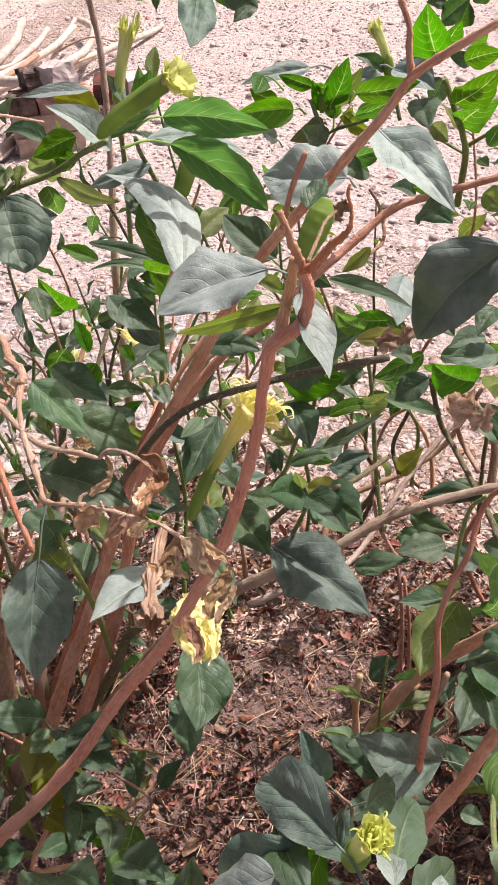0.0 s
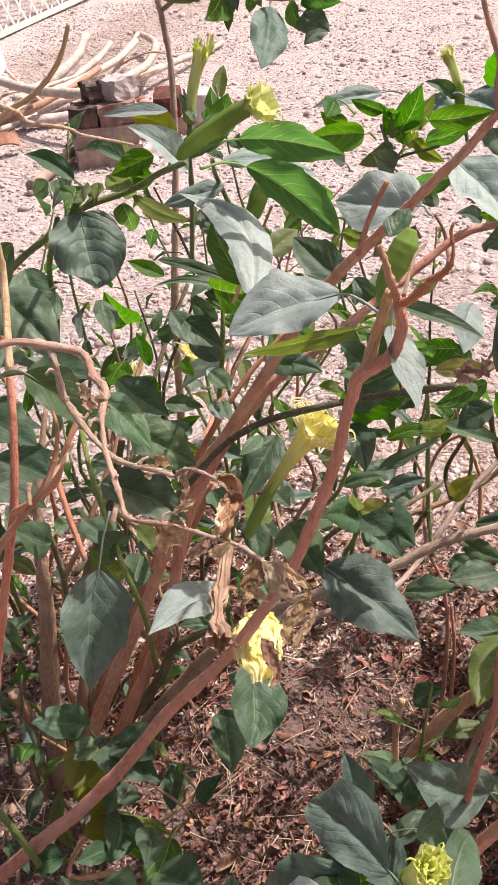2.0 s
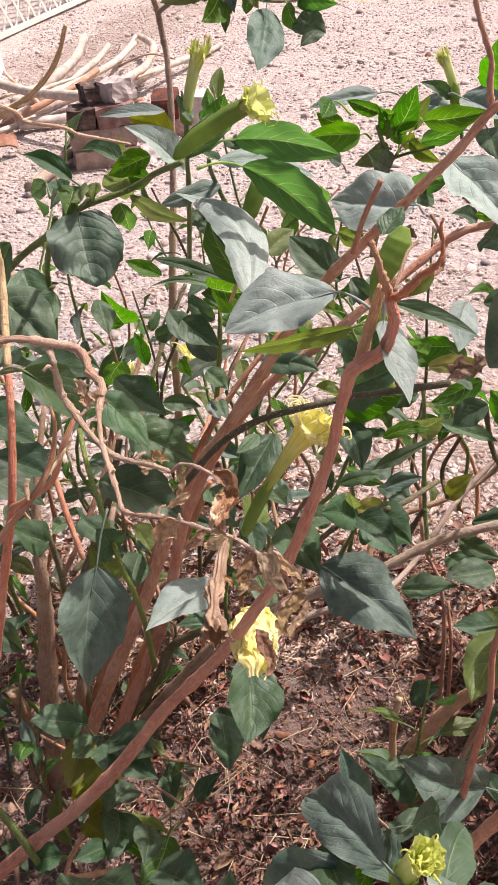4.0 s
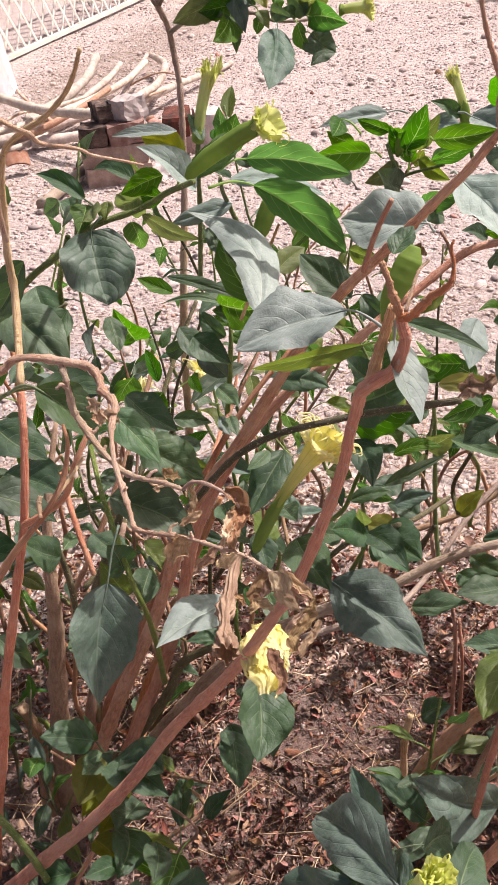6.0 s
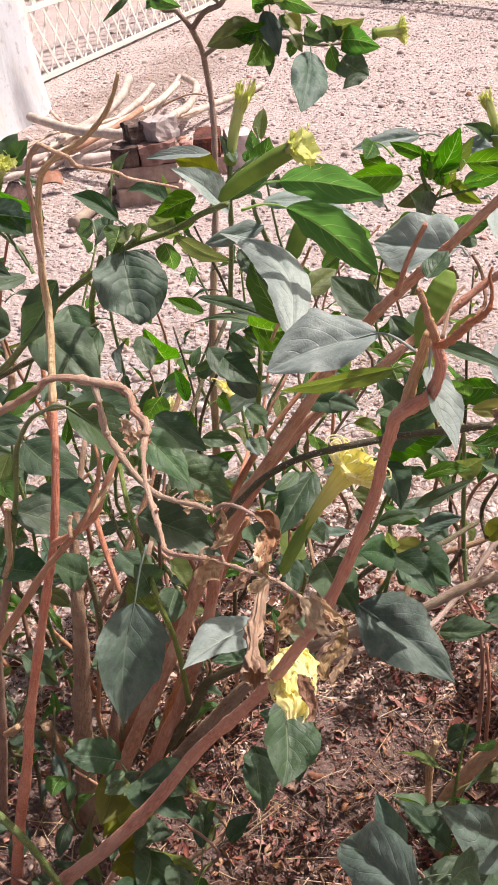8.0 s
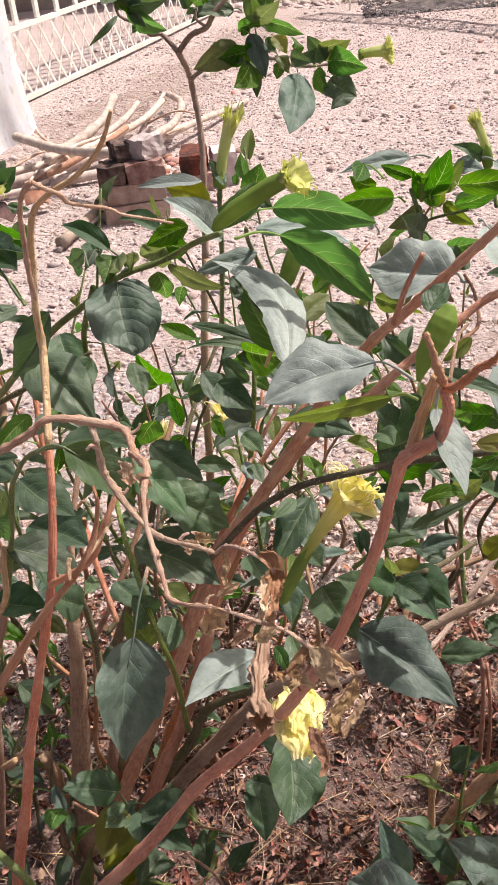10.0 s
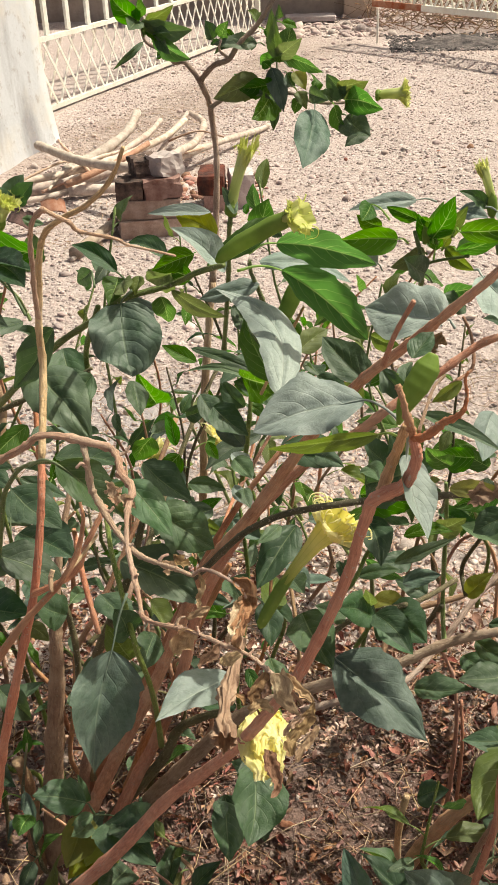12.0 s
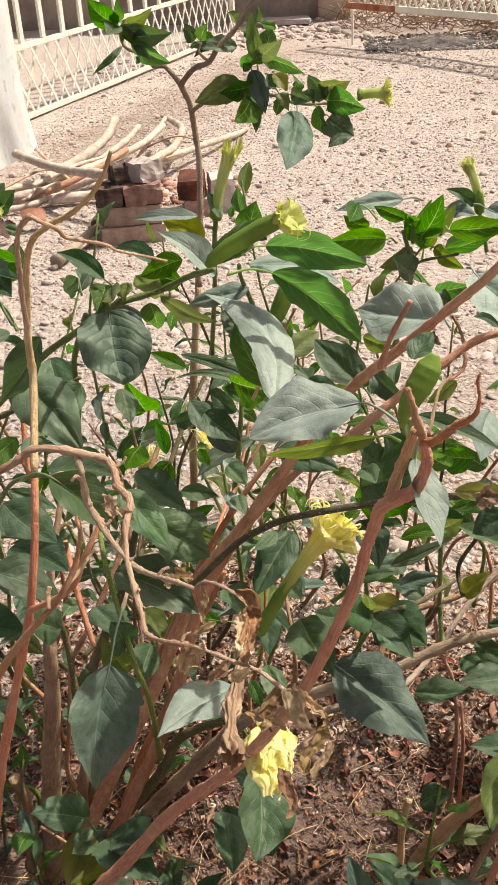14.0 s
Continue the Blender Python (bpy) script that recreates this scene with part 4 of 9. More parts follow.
scatter_blobs("gravel", 64000, (-1.7, 2.2, 1.0, 9.0), (0.0025, 0.0145), STONE, "loose pinkish gravel on the yard", "gravel", 3, keep=off_bed, plain=True)
scatter_blobs("stones", 1900, (-1.8, 2.6, 1.7, 9.8), (0.008, 0.032), STONE, "scattered pale stones and rubble", "stones", 4, keep=off_bed)
scatter_blobs("soil_crumbs", 36000, (-1.2, 1.2, 0.2, 2.2), (0.0015, 0.007), make_plain("crumbs", (0.16, 0.105, 0.09), (0.31, 0.225, 0.20), 60, 0.95, per_island=True, val=0.55), "dark crumbs of soil and grit under the shrubs", "soil", 5, plain=True, keep=under)
scatter_blobs("brick_rubble", 110, (-1.3, 2.4, 2.6, 7.5), (0.008, 0.028), BRICK_RED, "broken reddish brick chips", "rubble", 8)


scatter_blobs("brick_crumbs", 130, (-0.75, -0.30, 4.45, 4.95), (0.010, 0.036), BRICK_RED, "crumbled red brick behind the hearth", "rubble", 18)


def build_litter():
    rnd = random.Random(11)
    verts, faces = [], []
    count = 0
    while count < 40000:
        x, y = rnd.uniform(-1.2, 1.2), 0.2 + 2.0 * rnd.random()
        n = noise.noise(Vector((x * 3.1, y * 3.1, 5)))
        if math.hypot(x / 1.05, (y - 0.84) / 0.78) + 0.35 * noise.noise(Vector((x * 2.2, y * 2.2, 9))) > 0.85 + 0.25 * rnd.random():
            continue
        if rnd.random() > 0.75 + 1.0 * n - max(0, y - 1.3) * 1.0:
            continue
        if ((x - 0.02) / 0.16) ** 2 + ((y - 1.02) / 0.16) ** 2 < 1 and rnd.random() < 0.6:
            continue
        count += 1
        size, wide = rnd.uniform(0.005, 0.015) if rnd.random() < 0.93 else rnd.uniform(0.020, 0.036), rnd.uniform(0.12, 0.42)
        m = Matrix.LocRotScale((x, y, height(x, y) + rnd.uniform(0.002, 0.016)), Euler((rnd.gauss(0, 0.35), rnd.gauss(0, 0.35), rnd.uniform(0, 6.3))), (size, size * wide, size))
        o = len(verts)
        curl, twist = rnd.uniform(-0.9, 1.4), rnd.uniform(-0.8, 0.8)
        for i in range(5):
            u = i / 4
            w = math.sin(math.pi * (0.08 + 0.84 * u) ** 0.8)
            for v in (-1, 0, 1):
                verts.append(m @ Vector((u - 0.5 + rnd.gauss(0, 0.05), v * w * 0.6 + rnd.gauss(0, 0.07), 0.3 * curl * (v * v * w) + 0.5 * curl * (u - 0.5) ** 2 + twist * 0.25 * v * u + rnd.gauss(0, 0.04))))
        for i in range(4):
            for j in range(2):
                k = o + i * 3 + j
                faces.append((k, k + 1, k + 4, k + 3))
    tagged(new("leaf_litter", mesh_from("leaf_litter", verts, faces, LITTER)), "brown curled fallen leaves under the shrubs", "leaf litter", kind="stuff")
    verts, faces = [], []
    for k in range(30000):
        x, y = rnd.uniform(-0.9, 1.2), 1.12 + 1.3 * rnd.random() ** 1.3
        if noise.noise(Vector((x * 3, y * 3, 2))) + (1.75 - y) * 0.6 < rnd.uniform(-0.5, 0.5):
            continue
        size = rnd.uniform(0.004, 0.011)
        m = Matrix.LocRotScale((x, y, height(x, y) + rnd.uniform(0.002, 0.010)), Euler((rnd.gauss(0, 0.4), rnd.gauss(0, 0.4), rnd.uniform(0, 6.3))), (size, size * rnd.uniform(0.25, 0.7), size))
        o = len(verts)
        verts += [m @ Vector((u + rnd.gauss(0, 0.12), v + rnd.gauss(0, 0.12), rnd.gauss(0, 0.12))) for u, v in ((-0.9, 0), (-0.3, -0.5), (-0.3, 0.5), (0.4, -0.5), (0.4, 0.5), (1, 0))]
        faces += [(o, o + 1, o + 2), (o + 1, o + 3, o + 4, o + 2), (o + 3, o + 5, o + 4)]
    tagged(new("bleached_litter", mesh_from("bleached_litter", verts, faces, LITTER_PALE)), "pale bleached flakes of leaf and chips on the gravel", "leaf litter", kind="stuff")
    verts, faces = [], []
    for k in range(4300):
        x, y = rnd.uniform(-0.85, 1.1), 0.38 + 2.3 * rnd.random() ** 1.5
        if k >= 3500:
            x, y = rnd.gauss(-1.0, 0.28), rnd.uniform(3.7, 6.6)
        a, size = rnd.uniform(0, 6.3), rnd.uniform(0.02, 0.11)
        d = Vector((math.cos(a), math.sin(a), 0)) * size
        c = Vector((x, y, height(x, y) + 0.006))
        v, f = tube_data([c, c + d * 0.5 + Vector((rnd.gauss(0, 0.006), rnd.gauss(0, 0.006), rnd.uniform(0, 0.014))), c + d + Vector((0, 0, rnd.uniform(0, 0.008)))], rnd.uniform(0.0006, 0.0016), 0.0005, 4, 2, 0.0, 0, False)
        o = len(verts)
        verts += v
        faces += [tuple(o + q for q in g) for g in f]
    tagged(new("straw_litter", mesh_from("straw_litter", verts, faces, STRAW)), "thin dry stalks and straws on the earth", "straw", kind="stuff")


build_litter()


# ---- brick hearth ----
def build_brick(name, size, at, turn, material, label, seed, worn=0.006, group="hearth bricks"):
    bm = box_bm(size, 0, (0, 0, size[2] / 2), 0, worn, seed, cuts=4)
    me = bpy.data.meshes.new(name)
    bm.to_mesh(me)
    bm.free()
    me.materials.append(material)
    ob = new(name, me)
    ob.matrix_world = pose(*at, 0, 0, turn)
    return tagged(ob, label, "brick", group)


build_brick("brick", (0.285, 0.135, 0.085), (-0.755, 3.96, -0.005), 14, BRICK_SOOT, "pale sooty brick at the foot of a hearth stack", 1)
build_brick("brick", (0.280, 0.132, 0.085), (-0.760, 3.965, 0.080), 10, BRICK_SOOT, "dusty brown brick in the middle of a stack", 2)
build_brick("brick_half", (0.165, 0.125, 0.085), (-0.700, 3.975, 0.165), 16, BRICK_BROWN, "broken half brick on top of the stack", 3, 0.010)
build_brick("brick_half", (0.115, 0.120, 0.080), (-0.838, 3.955, 0.165), 6, BRICK_BURNT, "soot-blackened broken brick in the stack", 4, 0.012)
build_brick("brick_half", (0.125, 0.110, 0.075), (-0.775, 4.02, 0.250), 30, BRICK_BURNT, "charred brick fragment lying on the stack", 5, 0.014)
build_brick("stone_slab", (0.135, 0.105, 0.085), (-0.688, 4.015, 0.249), 52, SLAB, "tilted grey slab piece on top of the stack", 9, 0.014)
build_brick("brick_half", (0.115, 0.15, 0.165), (-0.385, 4.39, -0.005), 12, BRICK_PALE, "pale ash-dusted block beside the smaller stack", 10, 0.010)
build_brick("brick", (0.115, 0.23, 0.088), (-0.505, 4.36, -0.005), 8, BRICK_SOOT, "dusty brick under a smaller hearth stack", 6)
build_brick("brick", (0.125, 0.22, 0.092), (-0.520, 4.35, 0.083), 3, BRICK_DUSKY, "dusky red brick with a sooty top", 7)


def build_mound(name, at, rx, ry, tall, material, label, category, seed):
    rings, seg = 14, 36
    verts, faces = [], []
    for i in range(rings + 1):
        r = i / rings
        for k in range(seg):
            a = 2 * math.pi * k / seg
            q = Vector((math.cos(a) * r * 3, math.sin(a) * r * 3, seed))
            rr = r * (1 + 0.25 * noise.noise(q * 0.6))
            z = tall * (math.cos(min(1, r) * math.pi) * 0.5 + 0.5) * (1 + 0.7 * noise.noise(q * 1.7)) + tall * 0.12 * noise.noise(q * 5) * (1 - r) - 0.012 * r
            verts.append((at[0] + math.cos(a) * rr * rx, at[1] + math.sin(a) * rr * ry, z + height(at[0], at[1])))
    for i in range(rings):
        for k in range(seg):
            faces.append((i * seg + k, i * seg + (k + 1) % seg, (i + 1) * seg + (k + 1) % seg, (i + 1) * seg + k))
    return tagged(new(name, mesh_from(name, verts, faces, material)), label, category, kind="stuff")


build_mound("hearth_ash", (-0.57, 4.02, 0), 0.13, 0.12, 0.05, ASH_PALE, "pale wood ash between hearth bricks", "ash", 2)
build_mound("ash_heap", (1.27, 9.32, 0), 0.60, 0.45, 0.075, ASH, "dark burnt ash heap on the far ground", "ash", 7)
scatter_blobs("charred_bits", 4200, (0.62, 2.00, 8.85, 9.95), (0.005, 0.024), ASH, "charred lumps and ash flakes", "ash", 15)
scatter_blobs("far_rubble", 420, (-0.7, 0.75, 9.9, 11.5), (0.015, 0.07), STONE, "rubble heaped along the far wall", "rubble", 16)
build_brick("stone_slab", (0.55, 0.30, 0.05), (-0.13, 11.05, 0.02), 4, SLAB, "flat grey stone slab by the far wall", 21, 0.008, group="")


def build_brush():
    rnd = random.Random(23)
    verts, faces = [], []
    for k in range(1500):
        s = rnd.random()
        c = Vector((0.65 + 3.2 * s + rnd.gauss(0, 0.2), 10.9 - 1.9 * s + rnd.gauss(0, 0.45), 0))
        c.z = rnd.uniform(0, 0.5) * rnd.random()
        a = rnd.uniform(0, 6.3)
        d = Vector((math.cos(a), math.sin(a), rnd.uniform(-0.2, 0.9))) * rnd.uniform(0.12, 0.45)
        v, f = tube_data([c, c + d * 0.5 + Vector((rnd.gauss(0, 0.04), rnd.gauss(0, 0.04), 0.02)), c + d], rnd.uniform(0.003, 0.007), 0.002, 4, 2, 0.0, 0, False)
        o = len(verts)
        verts += v
        faces += [tuple(o + q for q in g) for g in f]
    tagged(new("dry_brush", mesh_from("dry_brush", verts, faces, BRUSH)), "tangle of dry brown brush behind the far gate", "brush", kind="stuff")


build_brush()


# ---- wooden poles by the hearth ----
def build_pole(points, r0, r1, label, material=None, name="wooden_pole"):
    v, f = tube_data(points, r0 * 0.84, r1 * 0.76, 10, 7, 0.13, points[0][0] * 17)
    ob = new(name, mesh_from(name, v, f, material or WOOD_POLE))
    return tagged(ob, label, "pole", "pile of cut poles")


build_pole([(-1.471, 4.77, 0.20), (-1.18, 4.50, 0.185), (-0.90, 4.27, 0.21), (-0.74, 4.30, 0.19)], 0.026, 0.030, "pale barkless pole with a broken end on the pile")
build_pole([(-1.56, 4.55, 0.05), (-1.18, 4.72, 0.10), (-0.90, 5.12, 0.13), (-0.80, 5.55, 0.15)], 0.026, 0.020, "long pale pole lying across the pile")
build_pole([(-1.72, 4.46, 0.035), (-1.39, 4.512, 0.05), (-1.10, 4.78, 0.06), (-0.92, 5.05, 0.06)], 0.036, 0.030, "thick pale pole at the bottom of the pile")
build_pole([(-0.81, 4.58, 0.13), (-0.76, 4.85, 0.13), (-0.695, 5.15, 0.12), (-0.70, 5.60, 0.12), (-0.83, 5.98, 0.10)], 0.028, 0.022, "crooked pale branch with a hooked end")
build_pole([(-0.86, 4.72, 0.10), (-0.563, 5.362, 0.07), (-0.393, 5.786, 0.03), (-0.33, 5.95, 0.025)], 0.024, 0.020, "straight pale pole reaching out over the gravel")
build_pole([(-1.262, 4.50, 0.035), (-1.05, 4.55, 0.035), (-0.88, 4.62, 0.035)], 0.034, 0.032, "short sawn log end on the ground")
build_pole([(-1.30, 4.62, 0.10), (-1.15, 4.80, 0.15), (-1.05, 5.04, 0.20), (-1.03, 5.28, 0.25)], 0.034, 0.028, "pinkish pole leaning up on the pile")
build_pole([(-0.90, 5.15, 0.06), (-0.86, 5.35, 0.11), (-0.80, 5.65, 0.17)], 0.018, 0.013, "thin stick standing out of the pile")
build_pole([(-1.15, 4.85, 0.08), (-0.98, 5.2, 0.14), (-0.94, 5.5, 0.16)], 0.024, 0.018, "pale stick in the pile")
build_pole([(-1.02, 3.60, 0.035), (-0.93, 3.97, 0.04), (-0.86, 4.2, 0.05)], 0.029, 0.026, "greyish log beside the hearth", BARK_GREY)
build_pole([(-1.03, 3.58, 0.015), (-0.98, 3.75, 0.02), (-0.91, 3.93, 0.03)], 0.012, 0.010, "thin pale stick beside the hearth")
build_pole([(-1.25, 4.42, 0.09), (-1.05, 4.66, 0.13), (-0.93, 4.98, 0.15)], 0.020, 0.018, "brown stick across the pile", BARK_BROWN)
build_pole([(-1.60, 4.30, 0.02), (-1.35, 4.42, 0.03), (-1.2, 4.6, 0.04)], 0.018, 0.016, "pale stick at the edge of the pile")
build_pole([(-0.95, 4.10, 0.03), (-0.93, 4.40, 0.05), (-0.85, 4.75, 0.06)], 0.026, 0.02, "charred stick end pushed into the hearth", BARK_DARK)


def build_loose_sticks():
    rnd = random.Random(31)
    for k in range(8):
        f = rnd.random()
        c = Vector((-1.45 + 0.75 * f + rnd.gauss(0, 0.08), 4.45 + 0.75 * f + rnd.gauss(0, 0.12), 0.03 + 0.12 * rnd.random()))
        a = rnd.gauss(0.95, 0.45)
        d = Vector((math.cos(a), math.sin(a), rnd.uniform(-0.05, 0.16))) * rnd.uniform(0.25, 0.55)
        bow = Vector((rnd.gauss(0, 0.04), rnd.gauss(0, 0.04), rnd.uniform(0.0, 0.04)))
        r = rnd.uniform(0.007, 0.014)
        build_pole([c - d * 0.5, c - d * 0.15 + bow * 0.7, c + d * 0.2 + bow, c + d * 0.5], r, r * 0.75, "thin pale stick in the pile", rnd.choice((None, None, BARK_DRY)), "stick")


build_loose_sticks()


def build_shard(at, turn, size, material, label):
    """A curved piece of a broken clay vessel."""
    n, m = 9, 7
    verts, faces = [], []
    for side in (1.0, 0.9):
        for i in range(n):
            for j in range(m):
                a = (i / (n - 1) - 0.5) * 1.5
                z = j / (m - 1)
                rim = size * 0.10 * noise.noise(Vector((i * 0.7, j * 0.2, 3)))
                verts.append((math.sin(a) * size * side, -math.cos(a) * size * side + size * 0.5, z * (size * 0.8 + (rim * 3 if j == m - 1 else 0))))
    for s in range(2):
        for i in range(n - 1):
            for j in range(m - 1):
                k = s * n * m + i * m + j
                faces.append((k, k + 1, k + m + 1, k + m))
    for i in range(n - 1):
        faces.append((i * m + m - 1, (i + 1) * m + m - 1, n * m + (i + 1) * m + m - 1, n * m + i * m + m - 1))
    ob = new("clay_shard", mesh_from("clay_shard", verts, faces, material))
    ob.matrix_world = pose(*at, -50, 10, turn)
    return tagged(ob, label, "shard")


build_shard((-1.24, 4.12, 0.03), 30, 0.085, BRICK_RED, "broken piece of a rusty red clay pot")
build_shard((-1.36, 3.95, 0.03), -20, 0.09, BRICK_BURNT, "sooty broken clay vessel on the ground")


# ---- datura shrubs ----
main = thing("datura_shrub", (-0.313, 0.928, 0.0), "main datura shrub with reddish trunks, dusty leaves and yellow double flowers", "shrub", "datura shrubs")
right = thing("datura_shrub", (0.220, 0.974, 0.0), "leafy datura shrub with thin reddish stems on littered earth", "shrub", "datura shrubs")
tall = thing("datura_shrub", (-0.244, 1.647, 0.0), "tall thin datura with a forked bare stem and leafy top", "shrub", "datura shrubs")
back = thing("datura_shrub", (0.116, 1.450, 0.0), "young datura with bright green leaves and a pale bud", "shrub", "datura shrubs")
left = thing("datura_shrub", (-0.534, 1.067, 0.0), "dusty datura shrub with pale cut stems", "shrub", "datura shrubs")
near = thing("datura_shrub", (-0.418, 0.719, 0.0), "half-dry datura with bare reddish twigs and withered leaves", "shrub", "datura shrubs")
corner = thing("datura_shrub", (0.232, 0.696, 0.0), "low datura shrub with broad dark leaves and a ruffled flower", "shrub", "datura shrubs")

# tall thin shrub behind
# Lower part of the stem in pale bark to stand for sun on it
stem(tall, "main_stem", [(-0.257, 1.559, 0.081, 0.0084), (-0.215, 1.395, 0.385, 0.0072), (-0.198, 1.330, 0.566, 0.0066), (-0.185, 1.329, 0.692, 0.0060), (-0.173, 1.350, 0.799, 0.0052)], BARK_PALE, label="pale sunlit lower stem")
stem(tall, "stem", [(-0.173, 1.350, 0.799, 0.0050), (-0.165, 1.372, 0.900, 0.0047), (-0.163, 1.393, 0.980, 0.0045), (-0.168, 1.403, 1.032, 0.0043), (-0.171, 1.396, 1.061, 0.0040), (-0.181, 1.388, 1.090, 0.0045)], BARK_GREY)
stem(tall, "branch", [(-0.181, 1.388, 1.090, 0.0037), (-0.201, 1.389, 1.114, 0.0033), (-0.217, 1.387, 1.116, 0.0030), (-0.230, 1.398, 1.128, 0.0026), (-0.258, 1.406, 1.140, 0.0023), (-0.264, 1.407, 1.162, 0.0019)], BARK_GREY)
stem(tall, "branch", [(-0.181, 1.388, 1.090, 0.0041), (-0.160, 1.382, 1.111, 0.0039), (-0.138, 1.385, 1.119, 0.0037), (-0.123, 1.389, 1.139, 0.0035), (-0.099, 1.393, 1.160, 0.0033), (-0.082, 1.396, 1.183, 0.0031), (-0.066, 1.399, 1.207, 0.0029)], BARK_GREY)
stem(tall, "branch", [(-0.168, 1.395, 1.052, 0.0034), (-0.148, 1.388, 1.065, 0.0031), (-0.127, 1.391, 1.072, 0.0029), (-0.086, 1.395, 1.074, 0.0027), (-0.045, 1.396, 1.068, 0.0025), (-0.021, 1.406, 1.056, 0.0023), (0.016, 1.417, 1.051, 0.0021), (0.050, 1.428, 1.053, 0.0019)], BARK_GREY)
stem(tall, "twig", [(-0.138, 1.385, 1.119, 0.0022), (-0.150, 1.374, 1.133, 0.0018), (-0.147, 1.376, 1.146, 0.0015)], BARK_GREY)
leaf(tall, (-0.263, 1.384, 1.170), (-0.294, 1.357, 1.207), 0.035, (0.23, -0.87, -0.44), 0.05, 0.2, LEAF_FRESH, stalk=(-0.259, 1.396, 1.159))
leaf(tall, (-0.259, 1.385, 1.169), (-0.187, 1.372, 1.158), 0.036, (-0.22, -0.92, -0.33), 0.05, 0.2, LEAF_MID, stalk=(-0.274, 1.394, 1.168))
leaf(tall, (-0.252, 1.387, 1.170), (-0.211, 1.371, 1.187), 0.023, (-0.01, -0.75, -0.66), 0.05, 0.2, LEAF_OLIVE, stalk=(-0.261, 1.396, 1.164))
leaf(tall, (-0.265, 1.384, 1.172), (-0.268, 1.328, 1.164), 0.025, (0.48, -0.15, 0.86), 0.05, 0.2, LEAF_MID, stalk=(-0.265, 1.396, 1.172))
leaf(tall, (-0.245, 1.386, 1.156), (-0.193, 1.367, 1.120), 0.032, (-0.44, -0.88, -0.17), 0.05, 0.2, LEAF_FRESH, stalk=(-0.256, 1.397, 1.159))
leaf(tall, (-0.240, 1.387, 1.150), (-0.217, 1.364, 1.129), 0.017, (-0.49, -0.82, 0.31), 0.05, 0.2, LEAF_MID, stalk=(-0.246, 1.398, 1.150))
leaf(tall, (-0.162, 1.397, 1.143), (-0.168, 1.383, 1.169), 0.021, (0.57, -0.76, -0.30), 0.05, 0.2, LEAF_DARK, stalk=(-0.162, 1.408, 1.135))
leaf(tall, (-0.149, 1.399, 1.144), (-0.139, 1.379, 1.167), 0.020, (-0.51, -0.75, -0.43), 0.05, 0.2, LEAF_FRESH, stalk=(-0.152, 1.409, 1.137))
leaf(tall, (-0.099, 1.402, 1.137), (-0.157, 1.375, 1.144), 0.026, (0.41, -0.70, 0.58), 0.05, 0.2, LEAF_MID, stalk=(-0.089, 1.414, 1.132))
leaf(tall, (-0.104, 1.403, 1.141), (-0.107, 1.394, 1.128), 0.012, (0.38, -0.82, 0.43), 0.05, 0.2, LEAF_DARK, stalk=(-0.105, 1.414, 1.140))
leaf(tall, (-0.096, 1.396, 1.086), (-0.155, 1.349, 1.071), 0.043, (0.62, -0.78, -0.02), 0.05, 0.2, LEAF_OLIVE, stalk=(-0.085, 1.408, 1.086))
leaf(tall, (-0.076, 1.396, 1.081), (-0.123, 1.369, 1.079), 0.034, (0.46, -0.76, -0.47), 0.05, 0.2, LEAF_FRESH, stalk=(-0.068, 1.408, 1.078))
leaf(tall, (-0.072, 1.401, 1.114), (-0.079, 1.385, 1.182), 0.026, (-0.42, -0.87, -0.25), 0.05, 0.2, LEAF_MID, stalk=(-0.071, 1.411, 1.098))
leaf(tall, (-0.069, 1.402, 1.118), (-0.038, 1.356, 1.143), 0.029, (-0.45, -0.64, -0.62), 0.05, 0.2, LEAF_OLIVE, stalk=(-0.075, 1.412, 1.111))
leaf(tall, (-0.065, 1.402, 1.120), (-0.051, 1.418, 1.156), 0.032, (-0.20, -0.87, 0.46), 0.05, 0.2, LEAF_FRESH, stalk=(-0.068, 1.412, 1.109))
leaf(tall, (-0.059, 1.402, 1.118), (-0.004, 1.378, 1.100), 0.020, (-0.45, -0.86, -0.22), 0.05, 0.2, LEAF_FRESH, stalk=(-0.070, 1.414, 1.118))
leaf(tall, (-0.081, 1.400, 1.105), (-0.091, 1.388, 1.116), 0.014, (0.43, -0.78, -0.46), 0.05, 0.2, LEAF_FRESH, stalk=(-0.080, 1.411, 1.099))
leaf(tall, (-0.079, 1.399, 1.104), (-0.060, 1.369, 1.052), 0.030, (0.11, -0.84, 0.54), 0.05, 0.2, LEAF_SLATE, stalk=(-0.083, 1.412, 1.110))
leaf(tall, (-0.080, 1.394, 1.071), (-0.105, 1.323, 1.049), 0.040, (0.79, -0.42, 0.46), 0.05, 0.2, LEAF_FRESH, stalk=(-0.075, 1.407, 1.073))
leaf(tall, (-0.076, 1.394, 1.067), (-0.075, 1.363, 1.025), 0.020, (0.38, -0.74, 0.56), 0.05, 0.2, LEAF_MID, stalk=(-0.077, 1.406, 1.071))
leaf(tall, (-0.047, 1.400, 1.098), (-0.029, 1.383, 1.078), 0.023, (0.05, -0.75, 0.66), 0.05, 0.2, LEAF_YELLOW, stalk=(-0.050, 1.412, 1.098))
leaf(tall, (-0.057, 1.400, 1.097), (-0.045, 1.403, 1.076), 0.019, (0.45, -0.88, 0.11), 0.05, 0.2, LEAF_DARK, stalk=(-0.060, 1.411, 1.096))
